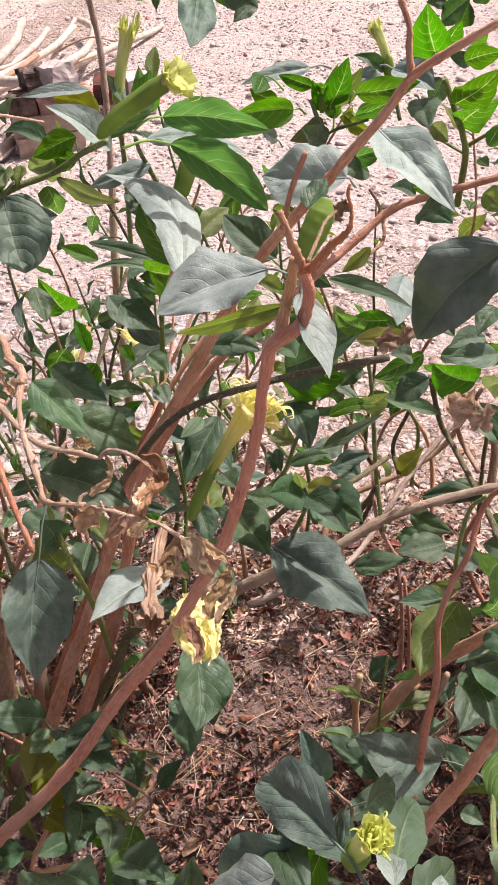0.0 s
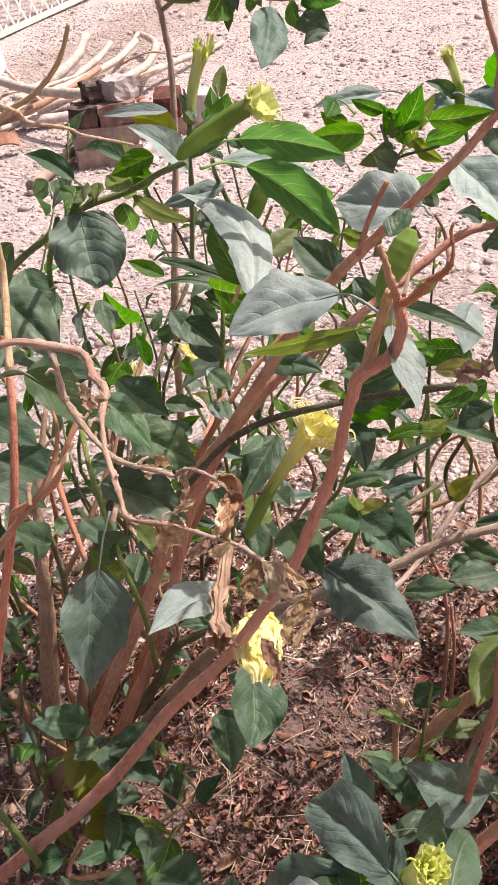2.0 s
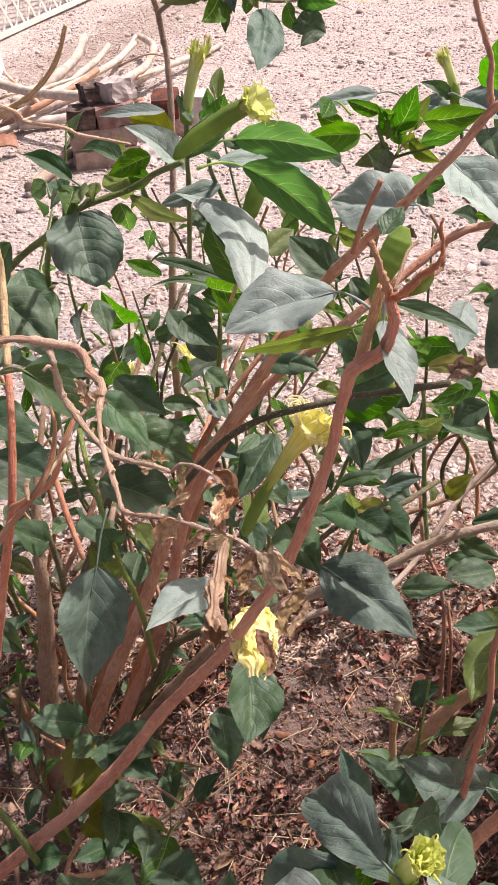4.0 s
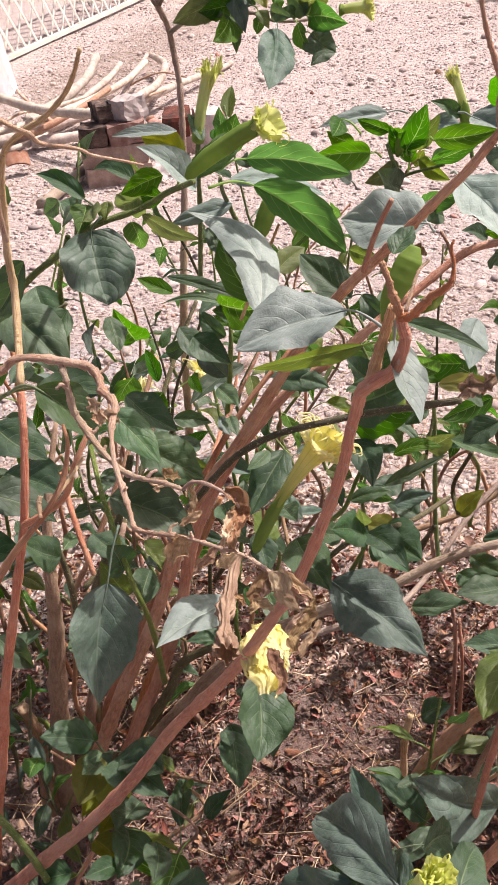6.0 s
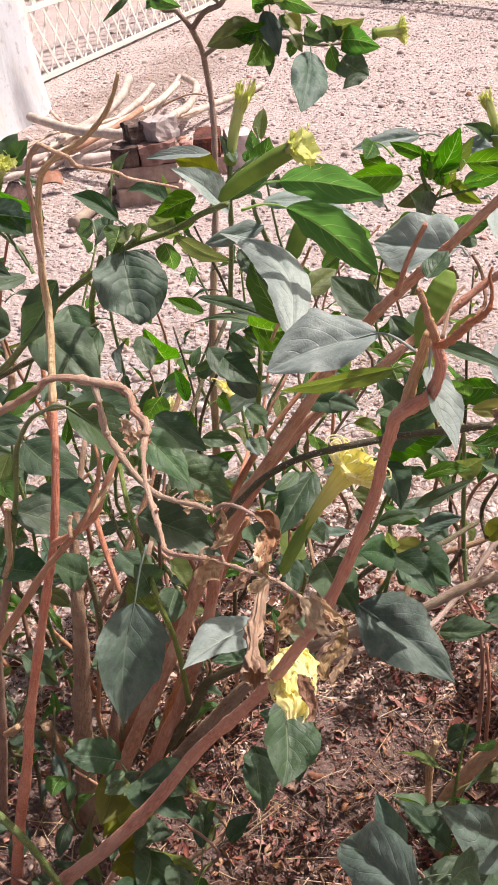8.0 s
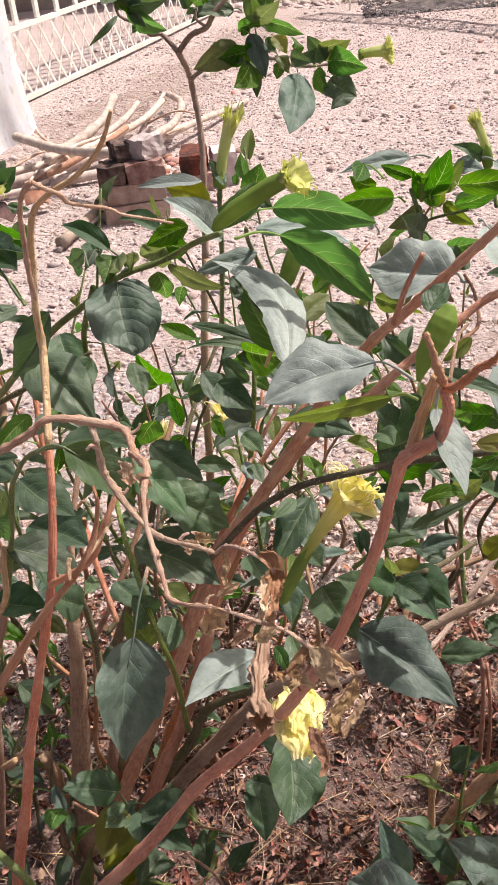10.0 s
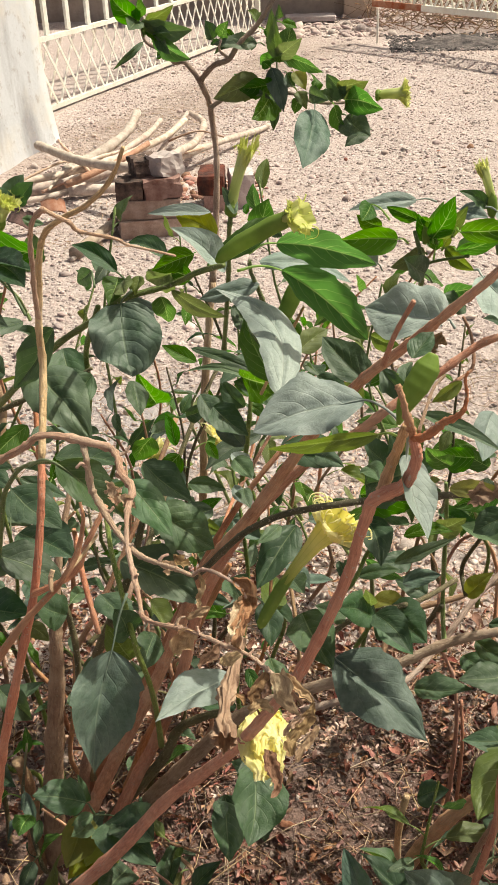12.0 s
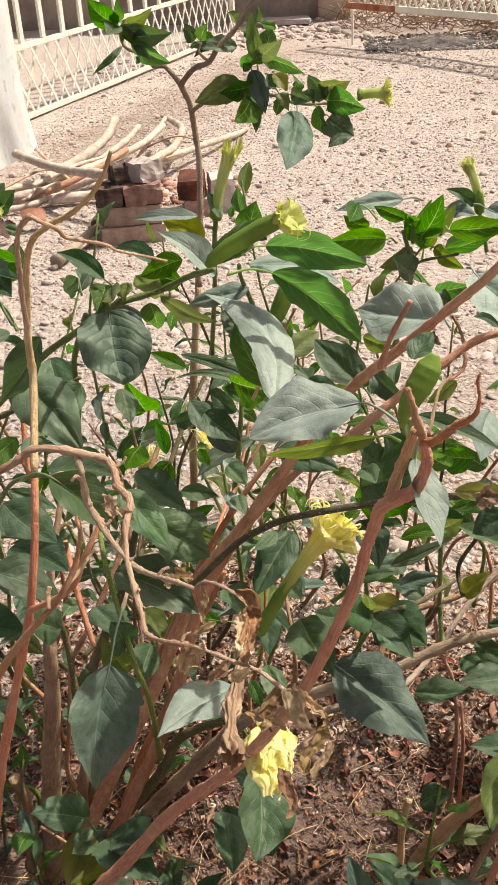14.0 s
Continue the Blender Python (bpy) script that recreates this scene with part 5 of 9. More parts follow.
leaf(tall, (0.025, 1.395, 1.062), (-0.001, 1.393, 1.094), 0.029, (-0.16, -0.97, -0.18), 0.05, 0.2, LEAF_MID, stalk=(0.030, 1.405, 1.052))
leaf(tall, (0.028, 1.395, 1.060), (0.076, 1.339, 1.057), 0.037, (-0.75, -0.65, 0.07), 0.05, 0.2, LEAF_FRESH, stalk=(0.019, 1.406, 1.058))
leaf(tall, (0.016, 1.397, 1.073), (0.059, 1.375, 1.087), 0.034, (-0.23, -0.79, -0.57), 0.05, 0.2, LEAF_OLIVE, stalk=(0.008, 1.408, 1.067))
leaf(tall, (0.012, 1.393, 1.052), (0.029, 1.363, 1.018), 0.026, (-0.63, -0.71, 0.31), 0.05, 0.2, LEAF_FRESH, stalk=(0.009, 1.406, 1.054))
leaf(tall, (0.030, 1.391, 1.038), (0.063, 1.319, 1.024), 0.039, (-0.49, -0.37, 0.79), 0.05, 0.2, LEAF_MID, stalk=(0.023, 1.403, 1.038))
leaf(tall, (0.061, 1.386, 1.019), (0.029, 1.354, 1.006), 0.026, (0.28, -0.59, 0.76), 0.05, 0.2, LEAF_DARK, stalk=(0.067, 1.397, 1.017))
leaf(tall, (-0.039, 1.395, 1.065), (-0.046, 1.392, 1.042), 0.018, (-0.31, -0.92, 0.24), 0.05, 0.2, LEAF_FRESH, stalk=(-0.038, 1.407, 1.064))
leaf(tall, (-0.025, 1.396, 1.069), (-0.004, 1.343, 1.070), 0.026, (-0.93, -0.36, 0.13), 0.05, 0.2, LEAF_MID, stalk=(-0.029, 1.407, 1.066))
leaf(tall, (-0.086, 1.392, 1.060), (-0.071, 1.390, 1.036), 0.027, (-0.46, -0.86, -0.23), 0.05, 0.2, LEAF_OLIVE, stalk=(-0.090, 1.404, 1.060))
leaf(tall, (-0.016, 1.370, 1.052), (-0.034, 1.274, 0.991), 0.052, (0.41, -0.54, 0.74), 0.05, 0.12, LEAF_SLATE, stalk=(-0.017, 1.406, 1.058))
leaf(tall, (-0.262, 1.405, 1.141), (-0.305, 1.381, 1.109), 0.010, (0.18, -0.88, 0.43), 0.18, 0.2, LEAF_MID, stalk=(-0.259, 1.406, 1.141))
flower(tall, (0.072, 1.428, 1.058), (0.118, 1.425, 1.060), 0.0165, 0.12, PETAL_PALE, 0.85, "half-open pale yellow flower", 0.42, tails=5)
leaf(tall, (-0.254, 1.385, 1.162), (-0.235, 1.382, 1.145), 0.016, (0.35, -0.75, 0.56), 0.08, 0.35, LEAF_FRESH, stalk=(-0.259, 1.385, 1.166), twist=-0.480195, droop=0.0908793, wave=0.16)
leaf(tall, (-0.258, 1.385, 1.163), (-0.254, 1.379, 1.151), 0.011, (0.67, -0.58, 0.47), 0.08, 0.35, LEAF_MID, stalk=(-0.259, 1.385, 1.166), twist=-0.638887, droop=0.235823, wave=0.16)
leaf(tall, (-0.261, 1.385, 1.168), (-0.240, 1.372, 1.158), 0.015, (-0.09, -0.72, 0.69), 0.08, 0.35, LEAF_OLIVE, stalk=(-0.266, 1.384, 1.171), twist=0.105352, droop=0.31651, wave=0.16)
leaf(tall, (-0.265, 1.385, 1.177), (-0.255, 1.362, 1.203), 0.019, (0.31, -0.64, -0.70), 0.08, 0.35, LEAF_FRESH, stalk=(-0.266, 1.384, 1.171), twist=-0.853783, droop=0.124979, wave=0.16)
leaf(tall, (-0.241, 1.387, 1.154), (-0.218, 1.357, 1.161), 0.014, (-0.65, -0.34, 0.68), 0.08, 0.35, LEAF_MID, stalk=(-0.246, 1.386, 1.153), twist=0.495431, droop=0.14365, wave=0.16)
leaf(tall, (-0.240, 1.387, 1.155), (-0.217, 1.391, 1.161), 0.016, (0.01, -0.89, 0.46), 0.08, 0.35, LEAF_OLIVE, stalk=(-0.246, 1.386, 1.153), twist=-0.449915, droop=0.209583, wave=0.16)
leaf(tall, (-0.229, 1.386, 1.130), (-0.250, 1.402, 1.119), 0.011, (-0.63, -0.75, 0.20), 0.08, 0.35, LEAF_FRESH, stalk=(-0.224, 1.387, 1.131), twist=-0.725216, droop=0.343612, wave=0.16)
leaf(tall, (-0.228, 1.386, 1.130), (-0.246, 1.399, 1.121), 0.015, (-0.64, -0.51, 0.58), 0.08, 0.35, LEAF_MID, stalk=(-0.224, 1.387, 1.131), twist=0.191731, droop=0.191181, wave=0.16)
leaf(tall, (-0.151, 1.399, 1.148), (-0.158, 1.418, 1.157), 0.012, (0.50, -0.22, 0.84), 0.08, 0.35, LEAF_OLIVE, stalk=(-0.149, 1.399, 1.144), twist=-0.0400285, droop=0.0846518, wave=0.16)
leaf(tall, (-0.153, 1.398, 1.143), (-0.166, 1.406, 1.135), 0.008, (-0.56, -0.82, 0.13), 0.08, 0.35, LEAF_FRESH, stalk=(-0.149, 1.399, 1.144), twist=-0.562122, droop=0.0128821, wave=0.16)
leaf(tall, (-0.130, 1.400, 1.137), (-0.153, 1.372, 1.137), 0.017, (0.42, -0.34, 0.84), 0.08, 0.35, LEAF_MID, stalk=(-0.123, 1.401, 1.138), twist=0.11762, droop=0.3467, wave=0.16)
leaf(tall, (-0.129, 1.401, 1.142), (-0.151, 1.400, 1.158), 0.013, (0.29, -0.88, 0.36), 0.08, 0.35, LEAF_FRESH, stalk=(-0.123, 1.401, 1.138), twist=0.672851, droop=0.314917, wave=0.16)
leaf(tall, (-0.099, 1.405, 1.162), (-0.112, 1.428, 1.179), 0.017, (0.26, -0.48, 0.84), 0.08, 0.35, LEAF_OLIVE, stalk=(-0.096, 1.405, 1.157), twist=0.334728, droop=0.0939047, wave=0.16)
leaf(tall, (-0.089, 1.405, 1.154), (-0.065, 1.437, 1.136), 0.018, (0.77, -0.63, -0.07), 0.08, 0.35, LEAF_FRESH, stalk=(-0.096, 1.405, 1.157), twist=0.718145, droop=0.0446715, wave=0.16)
leaf(tall, (-0.064, 1.407, 1.162), (-0.041, 1.421, 1.155), 0.015, (0.53, -0.70, 0.48), 0.08, 0.35, LEAF_FRESH, stalk=(-0.071, 1.407, 1.164), twist=-0.173293, droop=0.136655, wave=0.16)
leaf(tall, (-0.070, 1.407, 1.167), (-0.064, 1.382, 1.184), 0.014, (0.46, -0.42, -0.78), 0.08, 0.35, LEAF_MID, stalk=(-0.071, 1.407, 1.164), twist=0.68018, droop=0.192713, wave=0.16)
leaf(tall, (-0.067, 1.403, 1.122), (-0.055, 1.426, 1.130), 0.013, (0.05, -0.32, 0.95), 0.08, 0.35, LEAF_OLIVE, stalk=(-0.070, 1.402, 1.120), twist=0.747423, droop=0.153875, wave=0.16)
leaf(tall, (-0.065, 1.402, 1.117), (-0.043, 1.426, 1.101), 0.015, (0.76, -0.65, 0.02), 0.08, 0.35, LEAF_MID, stalk=(-0.070, 1.402, 1.120), twist=-0.247375, droop=0.268653, wave=0.16)
leaf(tall, (-0.064, 1.402, 1.114), (-0.077, 1.373, 1.121), 0.009, (0.89, -0.30, 0.34), 0.08, 0.35, LEAF_FRESH, stalk=(-0.061, 1.402, 1.113), twist=0.517297, droop=0.108909, wave=0.16)
leaf(tall, (-0.069, 1.401, 1.113), (-0.101, 1.428, 1.107), 0.021, (-0.61, -0.63, 0.48), 0.08, 0.35, LEAF_FRESH, stalk=(-0.061, 1.402, 1.113), twist=0.899254, droop=0.145562, wave=0.16)
leaf(tall, (-0.051, 1.397, 1.079), (-0.076, 1.427, 1.083), 0.014, (-0.58, -0.55, 0.60), 0.08, 0.35, LEAF_MID, stalk=(-0.045, 1.397, 1.077), twist=0.104924, droop=0.130061, wave=0.16)
leaf(tall, (-0.042, 1.396, 1.072), (-0.028, 1.377, 1.054), 0.018, (-0.12, -0.71, 0.70), 0.08, 0.35, LEAF_OLIVE, stalk=(-0.045, 1.397, 1.077), twist=-0.596326, droop=0.226837, wave=0.16)
leaf(tall, (-0.018, 1.395, 1.064), (-0.006, 1.396, 1.074), 0.007, (-0.27, -0.89, 0.37), 0.08, 0.35, LEAF_MID, stalk=(-0.021, 1.395, 1.061), twist=0.625626, droop=0.124877, wave=0.16)
leaf(tall, (-0.020, 1.396, 1.069), (-0.017, 1.408, 1.096), 0.022, (0.75, -0.64, 0.19), 0.08, 0.35, LEAF_FRESH, stalk=(-0.021, 1.395, 1.061), twist=-0.0593474, droop=0.318993, wave=0.16)
leaf(tall, (0.021, 1.395, 1.062), (0.039, 1.390, 1.082), 0.016, (-0.58, -0.73, 0.36), 0.08, 0.35, LEAF_MID, stalk=(0.016, 1.394, 1.058), twist=0.874613, droop=0.119015, wave=0.16)
leaf(tall, (0.010, 1.395, 1.060), (-0.012, 1.374, 1.074), 0.017, (0.74, -0.62, 0.25), 0.08, 0.35, LEAF_MID, stalk=(0.016, 1.394, 1.058), twist=0.136768, droop=0.122654, wave=0.16)
leaf(tall, (0.037, 1.394, 1.058), (0.026, 1.381, 1.050), 0.008, (0.23, -0.63, 0.74), 0.08, 0.35, LEAF_OLIVE, stalk=(0.040, 1.394, 1.060), twist=0.689912, droop=0.211319, wave=0.16)
leaf(tall, (0.040, 1.394, 1.056), (0.040, 1.368, 1.047), 0.010, (0.46, -0.31, 0.83), 0.08, 0.35, LEAF_FRESH, stalk=(0.040, 1.394, 1.060), twist=0.132956, droop=0.328269, wave=0.16)
leaf(tall, (-0.078, 1.395, 1.073), (-0.063, 1.404, 1.074), 0.011, (0.39, -0.71, 0.58), 0.08, 0.35, LEAF_FRESH, stalk=(-0.082, 1.395, 1.072), twist=0.770079, droop=0.142139, wave=0.16)
leaf(tall, (-0.077, 1.394, 1.068), (-0.057, 1.409, 1.050), 0.017, (0.73, -0.64, 0.25), 0.08, 0.35, LEAF_MID, stalk=(-0.082, 1.395, 1.072), twist=-0.0866089, droop=0.280998, wave=0.16)
leaf(tall, (-0.102, 1.393, 1.070), (-0.081, 1.360, 1.073), 0.010, (-0.59, -0.33, 0.74), 0.08, 0.35, LEAF_MID, stalk=(-0.107, 1.393, 1.071), twist=0.347921, droop=0.215166, wave=0.16)
leaf(tall, (-0.112, 1.393, 1.077), (-0.131, 1.396, 1.099), 0.024, (0.61, -0.52, 0.60), 0.08, 0.35, LEAF_FRESH, stalk=(-0.107, 1.393, 1.071), twist=0.235036, droop=0.121591, wave=0.16)

# small shoot with a bud behind
stem(back, "stem", [(-0.150, 1.259, 0.726, 0.0037), (-0.132, 1.191, 0.862, 0.0033), (-0.125, 1.156, 0.938, 0.0032), (-0.121, 1.154, 0.970, 0.0032)], STEM_GREEN)
flower(back, (-0.122, 1.153, 0.965), (-0.099, 1.175, 1.045), 0.0155, 0.18, PETAL_PALE, 0.62, "pale yellow bud with a long calyx", 0.46, tails=6)
leaf(back, (-0.088, 1.147, 0.976), (-0.091, 1.155, 1.008), 0.017, (-0.27, -0.94, 0.22), 0.04, 0.15, LEAF_FRESH)
leaf(back, (-0.101, 1.145, 0.971), (-0.099, 1.156, 0.984), 0.010, (-0.20, -0.70, 0.69), 0.04, 0.15, LEAF_FRESH)
leaf(back, (-0.115, 1.143, 0.972), (-0.133, 1.173, 0.999), 0.019, (0.34, -0.50, 0.79), 0.04, 0.15, LEAF_DARK)

# flowering branch reaching across
stem(main, "branch", [(-0.447, 0.877, 0.804, 0.0044), (-0.387, 0.853, 0.840, 0.0041), (-0.347, 0.828, 0.865, 0.0038), (-0.297, 0.793, 0.919, 0.0034), (-0.247, 0.755, 0.973, 0.0031), (-0.210, 0.739, 1.002, 0.0029), (-0.179, 0.742, 1.023, 0.0028), (-0.135, 0.744, 1.036, 0.0026), (-0.108, 0.718, 1.057, 0.0025), (-0.083, 0.690, 1.074, 0.0023)], STEM_GREEN, rough=0.06, label="dark green branch")
stem(main, "branch", [(-0.371, 0.859, 0.836, 0.0033), (-0.309, 0.834, 0.874, 0.0028), (-0.272, 0.817, 0.895, 0.0023), (-0.234, 0.814, 0.919, 0.0019)], BARK_DARK)
flower(main, (-0.087, 0.680, 1.081), (-0.017, 0.656, 1.126), 0.0116, 0.8, PETAL_PALE, 0.95, "fat yellow bud in a long green calyx", 0.5, tails=6)
leaf(main, (-0.039, 0.731, 1.054), (0.030, 0.694, 1.005), 0.0360, (-0.34, -0.91, 0.23), 0.07, 0.22, LEAF_FRESH, stalk=(-0.074, 0.711, 1.061), twist=0.3, teeth=0.08, wave=0.14, shape=0.9, swing=-0.12, uneven=-0.2, droop=0.12)
leaf(main, (-0.045, 0.775, 1.062), (0.038, 0.748, 1.049), 0.0337, (-0.37, -0.93, 0.02), 0.07, 0.25, LEAF_FRESH, stalk=(-0.067, 0.749, 1.062), twist=-0.3, teeth=0.07, wave=0.14, shape=0.9, swing=-0.14, uneven=-0.2, droop=0.12)
leaf(main, (-0.095, 0.724, 1.068), (-0.039, 0.782, 1.082), 0.025, (0.72, -0.70, 0.05), 0.08, 0.25, LEAF_FRESH, stalk=(-0.098, 0.710, 1.065))
leaf(main, (-0.063, 0.820, 1.053), (-0.054, 0.823, 1.087), 0.025, (-0.20, -0.97, 0.15), 0.03, 0.1, LEAF_FRESH)
leaf(main, (-0.037, 0.644, 0.982), (-0.098, 0.786, 1.031), 0.0424, (0.24, -0.23, 0.94), 0.05, -0.15, LEAF_SUNLIT, label="dusty grey folded leaf, sun painted into its grey", teeth=0.1, shape=0.8, twist=0.15, wave=0.1, swing=0.25)
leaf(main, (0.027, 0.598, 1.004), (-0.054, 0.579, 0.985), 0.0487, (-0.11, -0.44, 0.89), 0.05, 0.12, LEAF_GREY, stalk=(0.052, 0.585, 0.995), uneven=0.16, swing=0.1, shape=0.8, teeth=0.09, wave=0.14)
leaf(main, (0.039, 0.601, 0.973), (-0.048, 0.624, 0.945), 0.017, (-0.20, -0.96, -0.18), 0.05, 0.1, LEAF_OLIVE, stalk=(0.054, 0.578, 0.983))
leaf(main, (-0.178, 0.731, 1.024), (-0.162, 0.678, 0.982), 0.0580, (0.27, -0.57, 0.78), 0.02, 0.38, LEAF_CRINKLED, stalk=(-0.168, 0.736, 1.034), droop=0.05, label="dark crinkled leaf hanging down", wave=0.2, twist=0.05, swing=0.05, blunt=0.3, quilt=1.6, shape=0.85, teeth=0.04)
leaf(main, (0.038, 0.710, 0.958), (-0.004, 0.770, 0.976), 0.036, (-0.28, -0.45, 0.85), 0.05, 0.2, LEAF_DARK)
leaf(main, (-0.025, 0.785, 0.953), (0.002, 0.812, 0.964), 0.022, (0.37, -0.65, 0.66), 0.04, 0.15, LEAF_OLIVE)
leaf(main, (0.040, 0.769, 0.977), (0.065, 0.757, 0.973), 0.019, (-0.46, -0.89, -0.02), 0.04, 0.15, LEAF_OLIVE)
leaf(main, (-0.060, 0.770, 1.047), (0.025, 0.789, 1.027), 0.035, (0.29, -0.31, 0.90), 0.05, 0.1, LEAF_GREY)
leaf(main, (-0.185, 0.760, 1.041), (-0.229, 0.780, 1.061), 0.017, (0.09, -0.59, 0.80), 0.08, 0.3, LEAF_DARK, stalk=(-0.171, 0.747, 1.031))
leaf(main, (-0.140, 0.761, 1.053), (-0.183, 0.791, 1.059), 0.017, (-0.09, -0.32, 0.94), 0.1, 0.3, LEAF_DARK, stalk=(-0.137, 0.757, 1.040))
leaf(main, (-0.115, 0.738, 1.045), (-0.159, 0.791, 1.042), 0.025, (-0.75, -0.62, 0.22), 0.05, 0.1, LEAF_FRESH)
leaf(main, (-0.187, 0.769, 1.033), (-0.189, 0.733, 1.025), 0.022, (0.22, -0.22, 0.95), 0.04, 0.15, LEAF_FRESH)
leaf(main, (-0.215, 0.787, 1.032), (-0.235, 0.804, 1.014), 0.018, (-0.67, -0.74, 0.03), 0.04, 0.15, LEAF_DARK, stalk=(-0.210, 0.772, 1.022))
leaf(main, (-0.180, 0.759, 1.034), (-0.168, 0.713, 1.038), 0.024, (-0.59, -0.09, 0.80), 0.04, 0.15, LEAF_OLIVE)
leaf(main, (-0.164, 0.752, 1.041), (-0.167, 0.735, 1.031), 0.016, (-0.37, -0.44, 0.82), 0.04, 0.15, LEAF_OLIVE)
leaf(main, (-0.146, 0.749, 1.023), (-0.144, 0.762, 0.990), 0.022, (-0.11, -0.93, -0.36), 0.05, 0.2, LEAF_FRESH)
leaf(main, (-0.135, 0.742, 1.032), (-0.089, 0.749, 0.999), 0.017, (-0.08, -0.95, -0.30), 0.05, 0.1, LEAF_OLIVE)
leaf(main, (-0.135, 0.747, 1.045), (-0.165, 0.781, 1.025), 0.027, (-0.53, -0.72, -0.45), 0.04, 0.15, LEAF_OLIVE)
leaf(main, (-0.115, 0.755, 1.059), (-0.147, 0.735, 1.050), 0.025, (0.54, -0.84, -0.05), 0.04, 0.15, LEAF_FRESH)
leaf(main, (-0.085, 0.721, 1.057), (-0.121, 0.705, 1.101), 0.026, (0.73, -0.57, 0.38), 0.05, 0.2, LEAF_GREY, label="dusty upright leaf seen on edge")
leaf(main, (-0.104, 0.800, 1.082), (-0.160, 0.791, 1.082), 0.012, (0.11, -0.64, 0.76), 0.05, 0.1, LEAF_GREY)
leaf(main, (-0.099, 0.795, 1.063), (-0.138, 0.817, 1.073), 0.024, (-0.21, -0.71, 0.67), 0.05, 0.1, LEAF_YELLOW)
leaf(main, (-0.041, 0.690, 0.970), (-0.081, 0.777, 1.003), 0.026, (-0.78, -0.50, 0.37), 0.05, 0.2, LEAF_FRESH)
leaf(main, (-0.087, 0.798, 0.994), (-0.042, 0.733, 0.953), 0.028, (0.28, -0.37, 0.88), 0.06, 0.2, LEAF_DARK)
leaf(main, (-0.133, 0.819, 0.939), (-0.058, 0.794, 0.921), 0.014, (0.04, -0.51, 0.86), 0.1, 0.2, LEAF_DARK)
leaf(main, (-0.061, 0.785, 1.020), (-0.122, 0.797, 1.004), 0.024, (-0.31, -0.54, 0.78), 0.06, 0.1, LEAF_GREY)
stem(main, "shoot", [(-0.058, 0.810, 0.988, 0.0023), (-0.065, 0.795, 1.016, 0.0021), (-0.067, 0.766, 1.038, 0.0018), (-0.066, 0.736, 1.060, 0.0016)], STEM_GREEN)
stem(main, "pod", [(-0.042, 0.751, 0.994, 0.0020), (-0.036, 0.756, 1.006, 0.0075), (-0.028, 0.763, 1.023, 0.0080), (-0.019, 0.769, 1.039, 0.0020)], CALYX, rough=0.03)
stem(main, "twig", [(-0.065, 0.827, 0.884, 0.0019), (-0.042, 0.806, 0.944, 0.0016), (-0.021, 0.780, 1.000, 0.0013)], BARK_PALE)

# long reddish limb and its twigs
stem(main, "limb", [(-0.326, 0.827, 0.198, 0.0107), (-0.268, 0.804, 0.346, 0.0093), (-0.197, 0.793, 0.509, 0.0080), (-0.134, 0.793, 0.671, 0.0069), (-0.078, 0.760, 0.773, 0.0061), (-0.012, 0.710, 0.906, 0.0051), (0.023, 0.649, 0.989, 0.0043), (0.046, 0.605, 1.036, 0.0038), (0.067, 0.574, 1.073, 0.0034), (0.081, 0.551, 1.100, 0.0031), (0.095, 0.532, 1.124, 0.0028), (0.110, 0.524, 1.147, 0.0026), (0.124, 0.513, 1.160, 0.0024), (0.149, 0.498, 1.178, 0.0023)], BARK_RED, rough=0.1, label="long reddish limb")
stem(main, "twig", [(0.110, 0.524, 1.146, 0.0020), (0.109, 0.528, 1.161, 0.0018), (0.109, 0.529, 1.172, 0.0016), (0.105, 0.530, 1.184, 0.0017), (0.100, 0.532, 1.198, 0.0014), (0.095, 0.531, 1.217, 0.0012), (0.094, 0.532, 1.227, 0.0010)], BARK_RED, rough=0.14)
stem(main, "twig", [(0.038, 0.582, 1.041, 0.0020), (0.044, 0.569, 1.071, 0.0018), (0.053, 0.555, 1.100, 0.0016)], BARK_RED, rough=0.1, label="dry snapped twig")
stem(main, "limb", [(-0.291, 0.824, 0.186, 0.0094), (-0.191, 0.825, 0.424, 0.0077), (-0.143, 0.835, 0.594, 0.0067), (-0.089, 0.848, 0.697, 0.0060), (-0.024, 0.851, 0.779, 0.0054), (0.033, 0.850, 0.824, 0.0050), (0.082, 0.865, 0.859, 0.0047), (0.120, 0.884, 0.879, 0.0044), (0.170, 0.902, 0.909, 0.0042), (0.215, 0.898, 0.922, 0.0039), (0.277, 0.877, 0.944, 0.0035)], BARK_RED, rough=0.1)
stem(main, "twig", [(0.142, 0.929, 0.843, 0.0022), (0.172, 0.974, 0.840, 0.0021), (0.178, 1.016, 0.850, 0.0021), (0.175, 1.035, 0.862, 0.0019), (0.169, 1.052, 0.871, 0.0018)], BARK_BROWN)
stem(main, "trunk", [(-0.360, 0.874, 0.124, 0.0101), (-0.269, 0.868, 0.339, 0.0078), (-0.212, 0.873, 0.460, 0.0064), (-0.161, 0.869, 0.585, 0.0051), (-0.117, 0.894, 0.666, 0.0041), (-0.067, 0.917, 0.735, 0.0032), (-0.016, 0.947, 0.782, 0.0028)], BARK_RED, rough=0.1)
stem(main, "trunk", [(-0.365, 0.894, 0.067, 0.0111), (-0.332, 0.849, 0.248, 0.0085), (-0.309, 0.872, 0.339, 0.0068), (-0.282, 0.905, 0.446, 0.0052), (-0.259, 0.969, 0.510, 0.0040)], BARK_BROWN)
